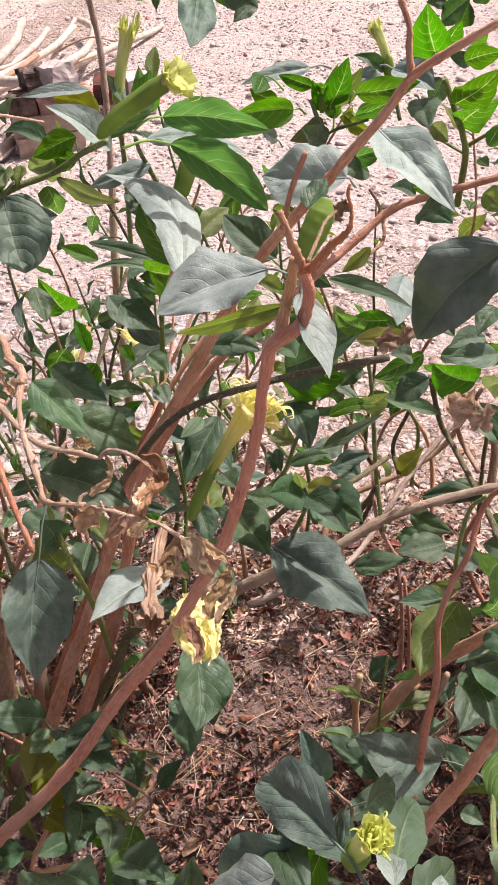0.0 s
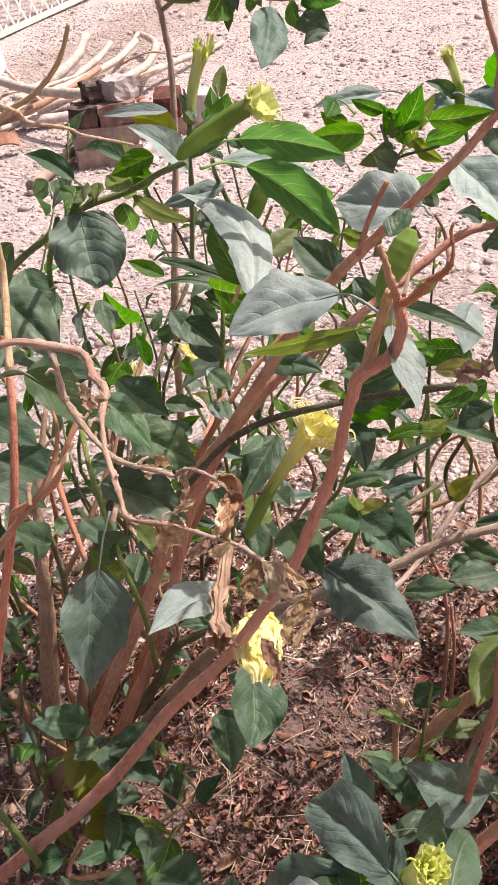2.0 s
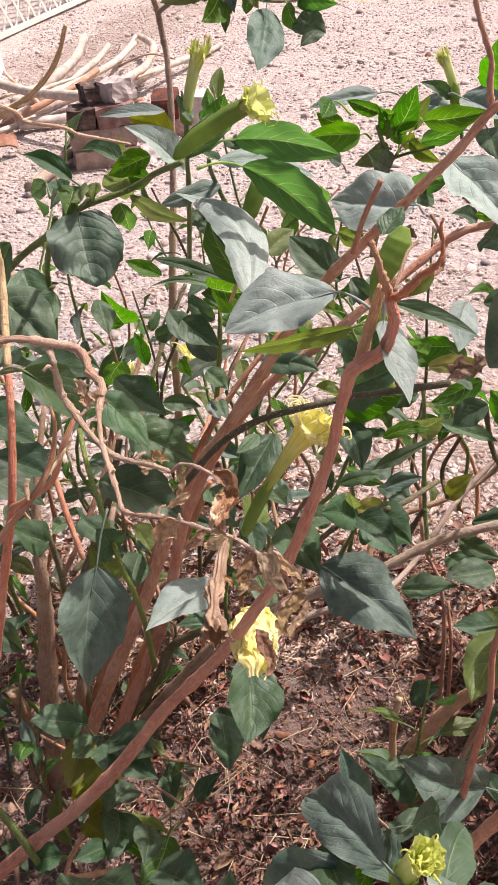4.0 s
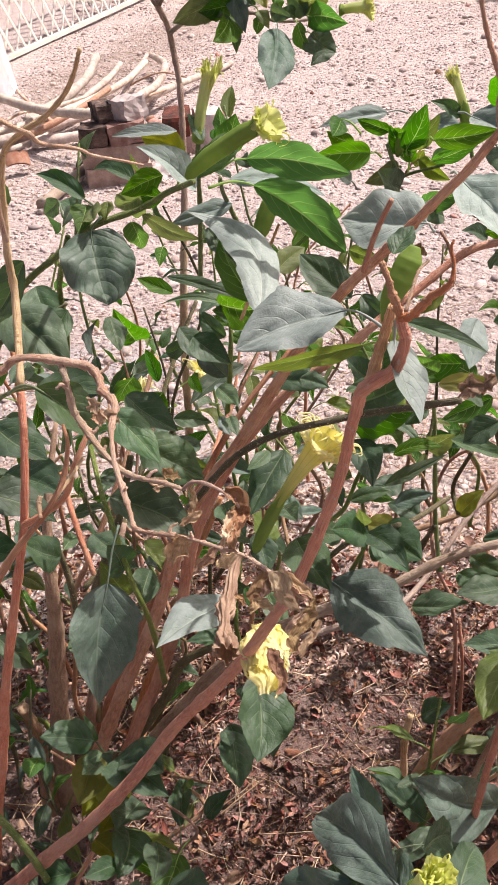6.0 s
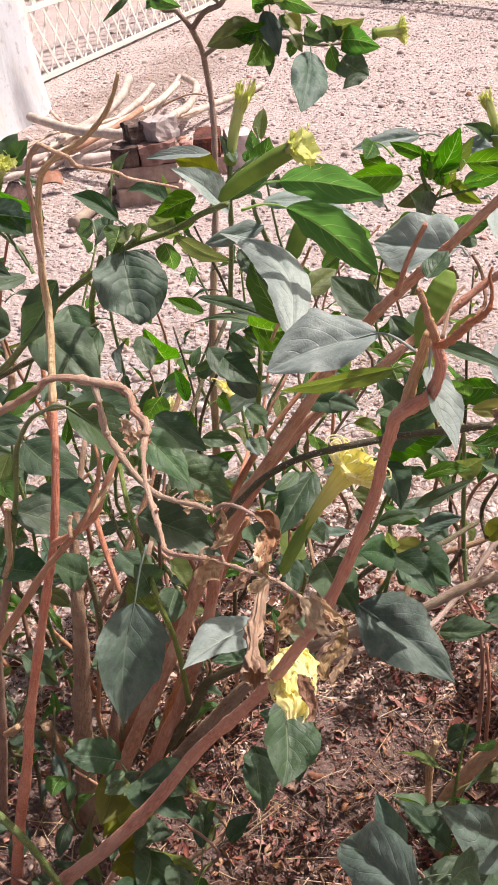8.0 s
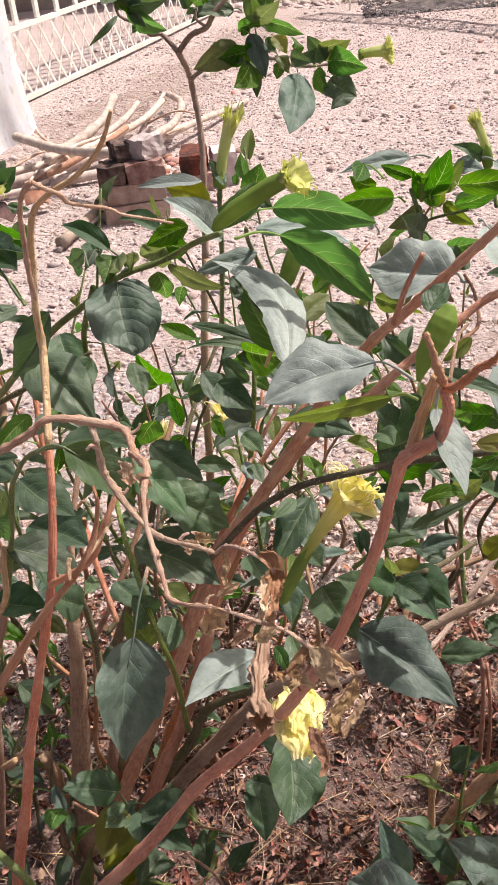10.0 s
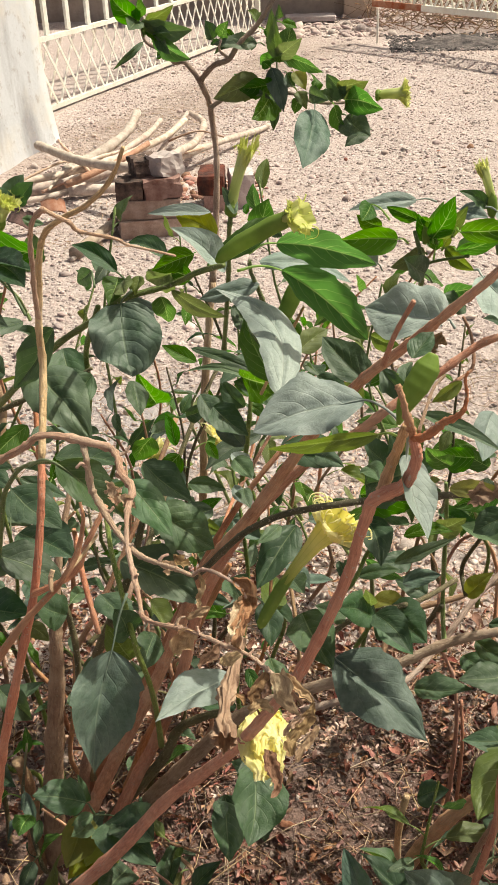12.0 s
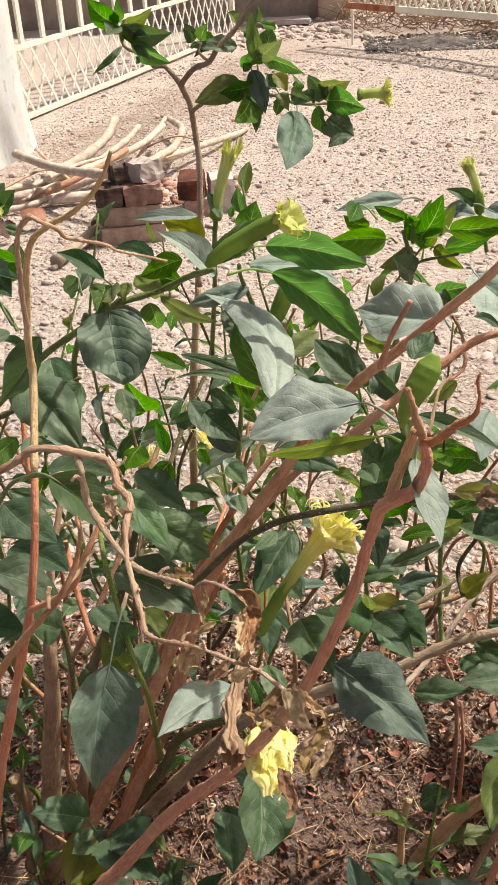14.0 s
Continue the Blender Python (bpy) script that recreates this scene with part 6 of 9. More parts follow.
stem(main, "trunk", [(-0.309, 0.898, 0.084, 0.0103), (-0.253, 0.892, 0.261, 0.0079), (-0.203, 0.870, 0.388, 0.0060), (-0.166, 0.901, 0.480, 0.0045), (-0.116, 0.912, 0.591, 0.0037)], BARK_RED, rough=0.1)
stem(main, "limb", [(-0.318, 0.877, 0.115, 0.0087), (-0.210, 0.808, 0.335, 0.0068), (-0.181, 0.804, 0.403, 0.0060), (-0.151, 0.795, 0.437, 0.0053), (-0.113, 0.791, 0.458, 0.0046)], BARK_DARK, rough=0.08, label="short dark limb")
# The next two limbs wear greyer bark to stand in for shade
stem(main, "limb", [(-0.285, 0.886, 0.113, 0.0114), (-0.160, 0.842, 0.323, 0.0092), (-0.098, 0.836, 0.403, 0.0082), (-0.005, 0.817, 0.476, 0.0072), (0.071, 0.798, 0.526, 0.0064), (0.152, 0.800, 0.575, 0.0058), (0.215, 0.794, 0.601, 0.0053), (0.287, 0.779, 0.629, 0.0047)], BARK_GREY, rough=0.1, label="low limb leaning out sideways")
stem(main, "limb", [(-0.023, 0.843, 0.404, 0.0049), (0.046, 0.849, 0.427, 0.0044), (0.109, 0.884, 0.418, 0.0041), (0.165, 0.948, 0.426, 0.0038), (0.222, 1.013, 0.460, 0.0041), (0.297, 1.072, 0.502, 0.0036)], BARK_GREY)
stem(main, "branch", [(-0.164, 0.816, 0.632, 0.0038), (-0.138, 0.764, 0.692, 0.0036), (-0.115, 0.711, 0.751, 0.0033), (-0.082, 0.674, 0.813, 0.0031), (-0.062, 0.655, 0.843, 0.0030), (-0.034, 0.644, 0.866, 0.0030), (0.004, 0.635, 0.882, 0.0029), (0.049, 0.628, 0.895, 0.0029), (0.082, 0.612, 0.909, 0.0029), (0.114, 0.601, 0.920, 0.0029)], BARK_DARK, rough=0.1, label="dark green crossing branch")
stem(main, "branch", [(-0.160, 0.878, 0.595, 0.0030), (-0.094, 0.891, 0.658, 0.0027), (-0.046, 0.886, 0.749, 0.0025), (0.002, 0.883, 0.787, 0.0023), (0.059, 0.883, 0.814, 0.0021)], BARK_PALE)
stem(main, "branch", [(-0.105, 0.927, 0.691, 0.0023), (-0.083, 0.960, 0.718, 0.0022), (-0.055, 0.998, 0.757, 0.0020), (-0.034, 1.044, 0.794, 0.0018)], BARK_RED)
stem(main, "branch", [(-0.145, 0.901, 0.584, 0.0024), (-0.125, 0.997, 0.611, 0.0023), (-0.101, 1.088, 0.640, 0.0022), (-0.089, 1.119, 0.693, 0.0020)], BARK_RED)
stem(main, "branch", [(-0.314, 0.901, 0.453, 0.0040), (-0.276, 0.942, 0.484, 0.0036), (-0.246, 1.017, 0.530, 0.0040), (-0.222, 1.104, 0.584, 0.0036), (-0.185, 1.196, 0.659, 0.0033), (-0.158, 1.248, 0.704, 0.0029)], BARK_DARK)
stem(main, "branch", [(-0.344, 0.935, 0.412, 0.0041), (-0.307, 0.956, 0.475, 0.0037), (-0.258, 1.016, 0.571, 0.0038), (-0.208, 1.124, 0.682, 0.0034)], BARK_BROWN)
stem(main, "branch", [(-0.206, 0.810, 0.366, 0.0039), (-0.185, 0.719, 0.533, 0.0032), (-0.171, 0.646, 0.656, 0.0026), (-0.179, 0.643, 0.706, 0.0028), (-0.195, 0.679, 0.733, 0.0027), (-0.213, 0.722, 0.757, 0.0026), (-0.226, 0.765, 0.782, 0.0025)], STEM_GREEN, rough=0.06, label="smooth green shoot")

# near reddish stem with a dry fork
stem(near, "stem", [(-0.398, 0.595, 0.243, 0.0087), (-0.302, 0.569, 0.377, 0.0076), (-0.262, 0.568, 0.420, 0.0073), (-0.202, 0.572, 0.493, 0.0069), (-0.141, 0.539, 0.616, 0.0057), (-0.068, 0.428, 0.815, 0.0042), (-0.035, 0.377, 0.915, 0.0035), (-0.016, 0.370, 0.956, 0.0033), (-0.001, 0.359, 1.006, 0.0030), (0.009, 0.350, 1.047, 0.0028), (0.012, 0.343, 1.071, 0.0025), (0.015, 0.339, 1.087, 0.0028), (0.017, 0.333, 1.100, 0.0030), (0.024, 0.330, 1.107, 0.0031), (0.029, 0.326, 1.113, 0.0028), (0.032, 0.324, 1.122, 0.0025), (0.033, 0.322, 1.130, 0.0023), (0.032, 0.321, 1.135, 0.0022), (0.031, 0.321, 1.139, 0.0021)], BARK_RUST, rough=0.09, label="bent reddish stem")
stem(near, "twig", [(0.021, 0.339, 1.100, 0.0027), (0.024, 0.340, 1.112, 0.0024), (0.027, 0.335, 1.128, 0.0021), (0.028, 0.326, 1.142, 0.0018)], BARK_PALE, rough=0.15)
stem(near, "twig", [(0.031, 0.322, 1.139, 0.0018), (0.029, 0.320, 1.146, 0.0016), (0.027, 0.318, 1.152, 0.0014), (0.025, 0.318, 1.159, 0.0013), (0.023, 0.320, 1.164, 0.0013)], BARK_RUST, rough=0.25, label="dry fork end")
stem(near, "twig", [(0.031, 0.321, 1.139, 0.0017), (0.034, 0.314, 1.144, 0.0015), (0.037, 0.309, 1.150, 0.0016), (0.040, 0.307, 1.155, 0.0013), (0.043, 0.303, 1.159, 0.0013), (0.046, 0.302, 1.163, 0.0009), (0.047, 0.304, 1.168, 0.0007), (0.046, 0.305, 1.174, 0.0005), (0.047, 0.306, 1.177, 0.0004)], BARK_RUST, rough=0.25)
stem(near, "twig", [(0.033, 0.322, 1.142, 0.0008), (0.040, 0.356, 1.135, 0.0007), (0.046, 0.380, 1.132, 0.0007), (0.052, 0.392, 1.131, 0.0006)], BARK_BROWN, rough=0.25)
stem(near, "stem", [(-0.482, 0.720, 0.065, 0.0084), (-0.384, 0.618, 0.367, 0.0066), (-0.302, 0.537, 0.605, 0.0049), (-0.262, 0.496, 0.728, 0.0040), (-0.215, 0.470, 0.869, 0.0032), (-0.194, 0.461, 0.933, 0.0027), (-0.187, 0.478, 0.983, 0.0025), (-0.187, 0.497, 1.013, 0.0024)], BARK_RUST, rough=0.1, label="straight reddish stem")
stem(near, "stem", [(-0.187, 0.497, 1.013, 0.0024), (-0.191, 0.539, 1.055, 0.0026), (-0.190, 0.542, 1.086, 0.0024), (-0.186, 0.542, 1.112, 0.0022), (-0.182, 0.540, 1.135, 0.0021), (-0.175, 0.537, 1.152, 0.0019), (-0.161, 0.532, 1.163, 0.0017), (-0.146, 0.528, 1.171, 0.0015), (-0.132, 0.524, 1.183, 0.0014), (-0.123, 0.518, 1.195, 0.0012), (-0.116, 0.511, 1.209, 0.0010)], BARK_PALE)
stem(near, "stem", [(-0.187, 0.536, 1.096, 0.0016), (-0.185, 0.530, 1.116, 0.0016), (-0.182, 0.525, 1.137, 0.0016), (-0.179, 0.519, 1.154, 0.0015), (-0.173, 0.511, 1.168, 0.0015), (-0.164, 0.504, 1.177, 0.0015)], BARK_DRY, rough=0.2)
stem(near, "twig", [(-0.164, 0.504, 1.177, 0.0014), (-0.158, 0.507, 1.172, 0.0013), (-0.151, 0.510, 1.167, 0.0012), (-0.147, 0.513, 1.161, 0.0011), (-0.128, 0.518, 1.155, 0.0010), (-0.121, 0.521, 1.150, 0.0009), (-0.107, 0.525, 1.145, 0.0008), (-0.094, 0.529, 1.140, 0.0007)], BARK_PALE, rough=0.2)
stem(near, "stem", [(-0.330, 0.384, 0.757, 0.0049), (-0.260, 0.383, 0.844, 0.0039), (-0.232, 0.392, 0.887, 0.0033), (-0.202, 0.398, 0.929, 0.0027), (-0.180, 0.402, 0.959, 0.0022), (-0.158, 0.407, 0.983, 0.0018), (-0.147, 0.416, 0.999, 0.0017), (-0.142, 0.423, 1.018, 0.0012), (-0.144, 0.429, 1.028, 0.0008)], BARK_RUST, rough=0.08, label="pale peeling stem")
stem(near, "twig", [(-0.161, 0.404, 0.981, 0.0014), (-0.162, 0.409, 0.987, 0.0014), (-0.161, 0.412, 0.991, 0.0014)], BARK_PALE)
stem(near, "twig", [(-0.153, 0.411, 0.990, 0.0014), (-0.145, 0.421, 0.995, 0.0011), (-0.138, 0.434, 1.001, 0.0009)], BARK_PALE)
stem(near, "twig", [(-0.193, 0.455, 0.934, 0.0022), (-0.160, 0.444, 0.962, 0.0020), (-0.146, 0.440, 0.991, 0.0018), (-0.135, 0.450, 1.011, 0.0017)], BARK_RUST, rough=0.1)
stem(near, "twig", [(-0.252, 0.441, 1.019, 0.0029), (-0.212, 0.443, 1.037, 0.0025), (-0.179, 0.442, 1.055, 0.0022), (-0.163, 0.444, 1.064, 0.0020), (-0.130, 0.444, 1.057, 0.0023), (-0.120, 0.433, 1.057, 0.0017), (-0.114, 0.414, 1.058, 0.0023), (-0.106, 0.402, 1.056, 0.0021), (-0.106, 0.385, 1.052, 0.0014), (-0.103, 0.367, 1.045, 0.0013), (-0.097, 0.350, 1.039, 0.0015), (-0.092, 0.335, 1.037, 0.0011), (-0.088, 0.322, 1.039, 0.0013), (-0.079, 0.313, 1.043, 0.0010), (-0.070, 0.309, 1.045, 0.0014), (-0.059, 0.304, 1.046, 0.0008), (-0.048, 0.298, 1.046, 0.0011), (-0.036, 0.293, 1.045, 0.0007), (-0.028, 0.287, 1.043, 0.0010), (-0.020, 0.281, 1.040, 0.0008), (-0.012, 0.276, 1.034, 0.0006)], BARK_DRY, rough=0.26, label="arching gnarled twig")
stem(near, "twig", [(-0.143, 0.447, 1.058, 0.0020), (-0.140, 0.440, 1.052, 0.0016), (-0.140, 0.440, 1.044, 0.0015), (-0.139, 0.439, 1.030, 0.0020), (-0.133, 0.433, 1.022, 0.0021), (-0.122, 0.420, 1.014, 0.0014), (-0.109, 0.406, 1.010, 0.0016), (-0.095, 0.396, 1.011, 0.0011), (-0.084, 0.387, 1.015, 0.0014), (-0.074, 0.386, 1.011, 0.0009)], BARK_DRY, rough=0.26)
stem(near, "twig", [(-0.074, 0.386, 1.011, 0.0010), (-0.068, 0.384, 1.017, 0.0010), (-0.060, 0.379, 1.019, 0.0009), (-0.053, 0.378, 1.015, 0.0009), (-0.047, 0.376, 1.011, 0.0009), (-0.044, 0.373, 1.007, 0.0009)], BARK_DRY, rough=0.26)
stem(near, "stub", [(-0.120, 0.433, 1.057, 0.0011), (-0.115, 0.435, 1.059, 0.0009), (-0.113, 0.437, 1.062, 0.0007)], BARK_DRY, rough=0.26)
stem(near, "stub", [(-0.140, 0.440, 1.044, 0.0011), (-0.142, 0.436, 1.050, 0.0009), (-0.145, 0.434, 1.048, 0.0007)], BARK_DRY, rough=0.26)
stem(near, "stub", [(-0.133, 0.433, 1.022, 0.0011), (-0.128, 0.430, 1.021, 0.0009), (-0.125, 0.432, 1.023, 0.0007)], BARK_DRY, rough=0.26)
stem(near, "stub", [(-0.103, 0.367, 1.045, 0.0010), (-0.100, 0.368, 1.046, 0.0006)], BARK_DRY, rough=0.26)
stem(near, "stub", [(-0.097, 0.350, 1.039, 0.0009), (-0.095, 0.349, 1.042, 0.0006)], BARK_DRY, rough=0.26)
stem(near, "stub", [(-0.070, 0.309, 1.045, 0.0009), (-0.069, 0.311, 1.048, 0.0007), (-0.066, 0.312, 1.049, 0.0005)], BARK_DRY, rough=0.26)
stem(near, "stub", [(-0.059, 0.304, 1.046, 0.0008), (-0.060, 0.306, 1.049, 0.0005)], BARK_DRY, rough=0.26)
stem(near, "stub", [(-0.036, 0.293, 1.045, 0.0008), (-0.034, 0.295, 1.047, 0.0005)], BARK_DRY, rough=0.26)
stem(near, "stub", [(-0.122, 0.420, 1.014, 0.0011), (-0.120, 0.422, 1.017, 0.0007)], BARK_DRY, rough=0.26)
stem(near, "stub", [(-0.095, 0.396, 1.011, 0.0010), (-0.092, 0.398, 1.014, 0.0009), (-0.089, 0.400, 1.014, 0.0007)], BARK_DRY, rough=0.26)
stem(near, "stub", [(-0.048, 0.298, 1.046, 0.0008), (-0.050, 0.296, 1.043, 0.0007), (-0.052, 0.295, 1.043, 0.0005)], BARK_DRY, rough=0.26)
withered(near, (-0.089, 0.407, 1.004), (-0.092, 0.402, 0.998), 0.008, (0.09, -0.78, 0.62), LEAF_DRY, curl=1.3, crumple=0.17)
withered(near, (-0.129, 0.441, 1.028), (-0.123, 0.438, 1.020), 0.008, (0.24, -0.82, 0.52), LEAF_DRY, curl=1.3, crumple=0.17)
withered(near, (-0.232, 0.361, 0.909), (-0.200, 0.319, 0.906), 0.019, (-0.03, -0.11, 0.99), LEAF_RUST, curl=1.3, crumple=0.17)
withered(near, (-0.110, 0.394, 1.058), (-0.103, 0.392, 1.051), 0.006, (0.23, -0.82, 0.52), LEAF_DRY, curl=1.4, crumple=0.18)
withered(near, (-0.117, 0.397, 1.065), (-0.114, 0.393, 1.057), 0.006, (0.20, -0.84, 0.49), LEAF_DRY, curl=1.4, crumple=0.18)
withered(near, (-0.083, 0.382, 1.028), (-0.074, 0.380, 1.023), 0.006, (0.18, -0.78, 0.60), LEAF_DRY, curl=1.4, crumple=0.18)
dried(near, [(-0.051, 0.379, 1.015), (-0.043, 0.376, 1.011), (-0.043, 0.370, 1.003), (-0.041, 0.302, 1.049), (-0.042, 0.297, 1.044)], 0.0101, (0.05, -0.75, 0.66), LEAF_RUST, roll=1.7, pleats=2.5, frayed=0.4)
dried(near, [(-0.046, 0.377, 1.006), (-0.048, 0.373, 1.001), (-0.044, 0.305, 1.048), (-0.046, 0.302, 1.044)], 0.0064, (0.05, -0.75, 0.66), LEAF_DRY, roll=1.6, pleats=2.0, frayed=0.4)
dried(near, [(-0.070, 0.383, 1.016), (-0.068, 0.383, 1.006), (-0.070, 0.378, 1.001), (-0.058, 0.309, 1.052)], 0.0046, (0.05, -0.75, 0.66), LEAF_DRY, roll=1.5, pleats=2.0, frayed=0.4)
dried(near, [(-0.062, 0.305, 1.047), (-0.066, 0.306, 1.041), (-0.069, 0.304, 1.039), (-0.071, 0.301, 1.036)], 0.0108, (0.30, -0.80, 0.40), LEAF_DRY, roll=0.9, pleats=2.6, frayed=0.4)
dried(near, [(-0.055, 0.312, 1.055), (-0.060, 0.310, 1.053), (-0.066, 0.312, 1.047)], 0.0039, (0.05, -0.75, 0.66), LEAF_DRY, roll=1.3, pleats=2.0, frayed=0.25)
dried(near, [(-0.049, 0.298, 1.046), (-0.052, 0.295, 1.044), (-0.056, 0.293, 1.041), (-0.058, 0.290, 1.039)], 0.0055, (0.05, -0.75, 0.66), LEAF_RUST, roll=1.5, pleats=2.0, frayed=0.35)
dried(near, [(-0.040, 0.290, 1.048), (-0.045, 0.291, 1.044), (-0.049, 0.289, 1.043)], 0.0054, (0.05, -0.75, 0.66), LEAF_DRY, roll=1.0, pleats=2.0, frayed=0.25)
dried(near, [(-0.028, 0.286, 1.042), (-0.032, 0.282, 1.038), (-0.033, 0.278, 1.034), (-0.031, 0.272, 1.031)], 0.0062, (0.05, -0.75, 0.66), LEAF_RUST, roll=1.8, pleats=2.0, frayed=0.35)
dried(near, [(-0.027, 0.290, 1.038), (-0.028, 0.286, 1.033), (-0.030, 0.280, 1.031)], 0.0046, (0.05, -0.75, 0.66), LEAF_RUST, roll=1.7, pleats=2.0, frayed=0.35)
dried(near, [(-0.035, 0.273, 1.032), (-0.030, 0.275, 1.034), (-0.024, 0.273, 1.032)], 0.0049, (0.05, -0.75, 0.66), LEAF_DRY, roll=1.3, pleats=2.0, frayed=0.4)
dried(near, [(-0.022, 0.284, 1.045), (-0.021, 0.278, 1.043), (-0.018, 0.274, 1.038), (-0.014, 0.270, 1.034)], 0.0089, (-0.30, -0.80, 0.40), LEAF_DRY, roll=0.8, pleats=1.6, frayed=0.2)
dried(near, [(-0.021, 0.284, 1.043), (-0.014, 0.280, 1.039), (-0.007, 0.277, 1.035)], 0.0046, (0.10, -0.50, 0.80), LEAF_DRY, roll=1.2, pleats=2.4, frayed=0.25)
dried(near, [(-0.008, 0.277, 1.035), (-0.010, 0.272, 1.030), (-0.015, 0.267, 1.025), (-0.017, 0.263, 1.021), (-0.016, 0.260, 1.019)], 0.0070, (0.05, -0.75, 0.66), LEAF_RUST, roll=1.5, pleats=2.0, frayed=0.3)
dried(near, [(-0.006, 0.266, 1.033), (-0.009, 0.262, 1.029), (-0.013, 0.258, 1.025), (-0.015, 0.255, 1.022)], 0.0036, (0.05, -0.75, 0.66), LEAF_DRY, roll=1.2, pleats=2.0, frayed=0.25)
dried(near, [(-0.020, 0.267, 1.025), (-0.018, 0.269, 1.028), (-0.013, 0.272, 1.030), (-0.009, 0.275, 1.033)], 0.0025, (0.05, -0.75, 0.66), LEAF_DRY, roll=1.0, pleats=2.0, frayed=0.25)
dried(near, [(-0.026, 0.262, 1.022), (-0.025, 0.258, 1.018), (-0.022, 0.253, 1.014), (-0.024, 0.248, 1.010)], 0.0062, (0.05, -0.75, 0.66), LEAF_RUST, roll=1.2, pleats=2.0, frayed=0.25)
dried(near, [(-0.041, 0.279, 1.036), (-0.038, 0.278, 1.034), (-0.037, 0.276, 1.033)], 0.0025, (0.05, -0.75, 0.66), LEAF_DRY, roll=1.3, pleats=2.0, frayed=0.25)
shrivelled(near, [(-0.053, 0.435, 0.919, 0.0022), (-0.056, 0.417, 0.918, 0.0039), (-0.058, 0.399, 0.917, 0.0048), (-0.059, 0.386, 0.920, 0.0064), (-0.059, 0.374, 0.926, 0.0036), (-0.058, 0.360, 0.929, 0.0039), (-0.057, 0.347, 0.934, 0.0063), (-0.055, 0.335, 0.938, 0.0065)], LEAF_RUST, "shrivelled tan trumpet flower with a frayed mouth")
wilting(near, (-0.040, 0.423, 0.868), (-0.037, 0.373, 0.857), 0.0281, (0.05, -0.75, 0.66), "crumpled yellow double flower hanging down")
leaf(near, (-0.054, 0.463, 0.864), (-0.046, 0.443, 0.859), 0.010, (-0.32, -0.32, 0.89), 0.04, 0.15, LEAF_FRESH)
flower(main, (-0.057, 0.618, 0.758), (0.016, 0.652, 0.860), 0.0190, 0.38, PETAL, 1, "open yellow double flower with curled petal tails", 0.26, tails=26)
leaf(near, (-0.174, 0.548, 0.794), (-0.185, 0.489, 0.709), 0.0567, (0.38, -0.78, 0.49), 0.03, 0.12, LEAF_SLATE, stalk=(-0.164, 0.580, 0.828), label="broad dark hanging leaf", shape=0.66, teeth=0.08)
leaf(near, (-0.074, 0.540, 0.778), (-0.122, 0.464, 0.811), 0.0411, (0.34, 0.19, 0.92), 0.03, 0.1, LEAF_GREY, shape=0.66, teeth=0.08)
leaf(near, (0.015, 0.743, 0.600), (0.115, 0.694, 0.527), 0.0822, (0.24, -0.62, 0.75), 0.04, 0.2, LEAF_SLATE, stalk=(-0.015, 0.809, 0.551), wave=0.16, shape=0.68, teeth=0.14, swing=-0.06)
leaf(near, (-0.053, 0.460, 0.780), (-0.039, 0.414, 0.741), 0.037, (0.28, -0.56, 0.78), 0.03, 0.1, LEAF_DARK)
leaf(near, (-0.113, 0.717, 0.395), (-0.099, 0.678, 0.335), 0.042, (0.38, -0.73, 0.57), 0.04, 0.15, LEAF_DARK)

# young narrow leaves and old ones in the middle of the shrub
leaf(main, (-0.143, 0.917, 0.875), (-0.181, 0.921, 0.895), 0.0189, (0.10, -0.60, 0.80), 0.05, 0.2, LEAF_FRESH)
leaf(main, (-0.066, 0.893, 0.856), (-0.153, 0.897, 0.881), 0.0123, (0.00, -0.35, 0.93), 0.16, 0.2, LEAF_MID)
leaf(main, (-0.089, 0.953, 0.843), (-0.125, 0.954, 0.854), 0.0144, (0.10, -0.70, 0.70), 0.05, 0.2, LEAF_SLATE)
leaf(main, (-0.092, 0.934, 0.808), (-0.121, 0.947, 0.839), 0.0235, (-0.20, -0.80, 0.50), 0.05, 0.2, LEAF_DARK)
leaf(main, (-0.093, 0.912, 0.768), (-0.123, 0.932, 0.810), 0.0288, (-0.30, -0.80, 0.45), 0.06, 0.15, LEAF_SLATE)
leaf(main, (-0.089, 0.959, 0.812), (-0.093, 0.976, 0.846), 0.0133, (0.30, -0.80, 0.40), 0.05, 0.25, LEAF_FRESH)
leaf(main, (-0.087, 0.968, 0.806), (-0.070, 0.981, 0.831), 0.0148, (-0.30, -0.70, 0.50), 0.05, 0.25, LEAF_FRESH)
leaf(main, (-0.088, 0.958, 0.810), (-0.106, 0.963, 0.823), 0.0120, (0.00, -0.60, 0.80), 0.05, 0.25, LEAF_FRESH)
leaf(main, (-0.085, 0.948, 0.812), (-0.063, 0.954, 0.820), 0.0145, (0.00, -0.60, 0.80), 0.05, 0.25, LEAF_MID)
leaf(main, (-0.089, 0.962, 0.796), (-0.068, 0.956, 0.781), 0.0161, (0.20, -0.70, 0.60), 0.05, 0.25, LEAF_FRESH)
leaf(main, (-0.109, 0.923, 0.751), (-0.082, 0.910, 0.727), 0.0200, (0.20, -0.50, 0.85), 0.05, 0.1, LEAF_GREY)
leaf(main, (-0.104, 0.904, 0.719), (-0.094, 0.891, 0.700), 0.0160, (0.20, -0.60, 0.80), 0.05, 0.1, LEAF_GREY)
leaf(main, (-0.051, 0.948, 0.746), (-0.010, 0.954, 0.755), 0.0176, (0.00, -0.50, 0.85), 0.06, 0.2, LEAF_SLATE)
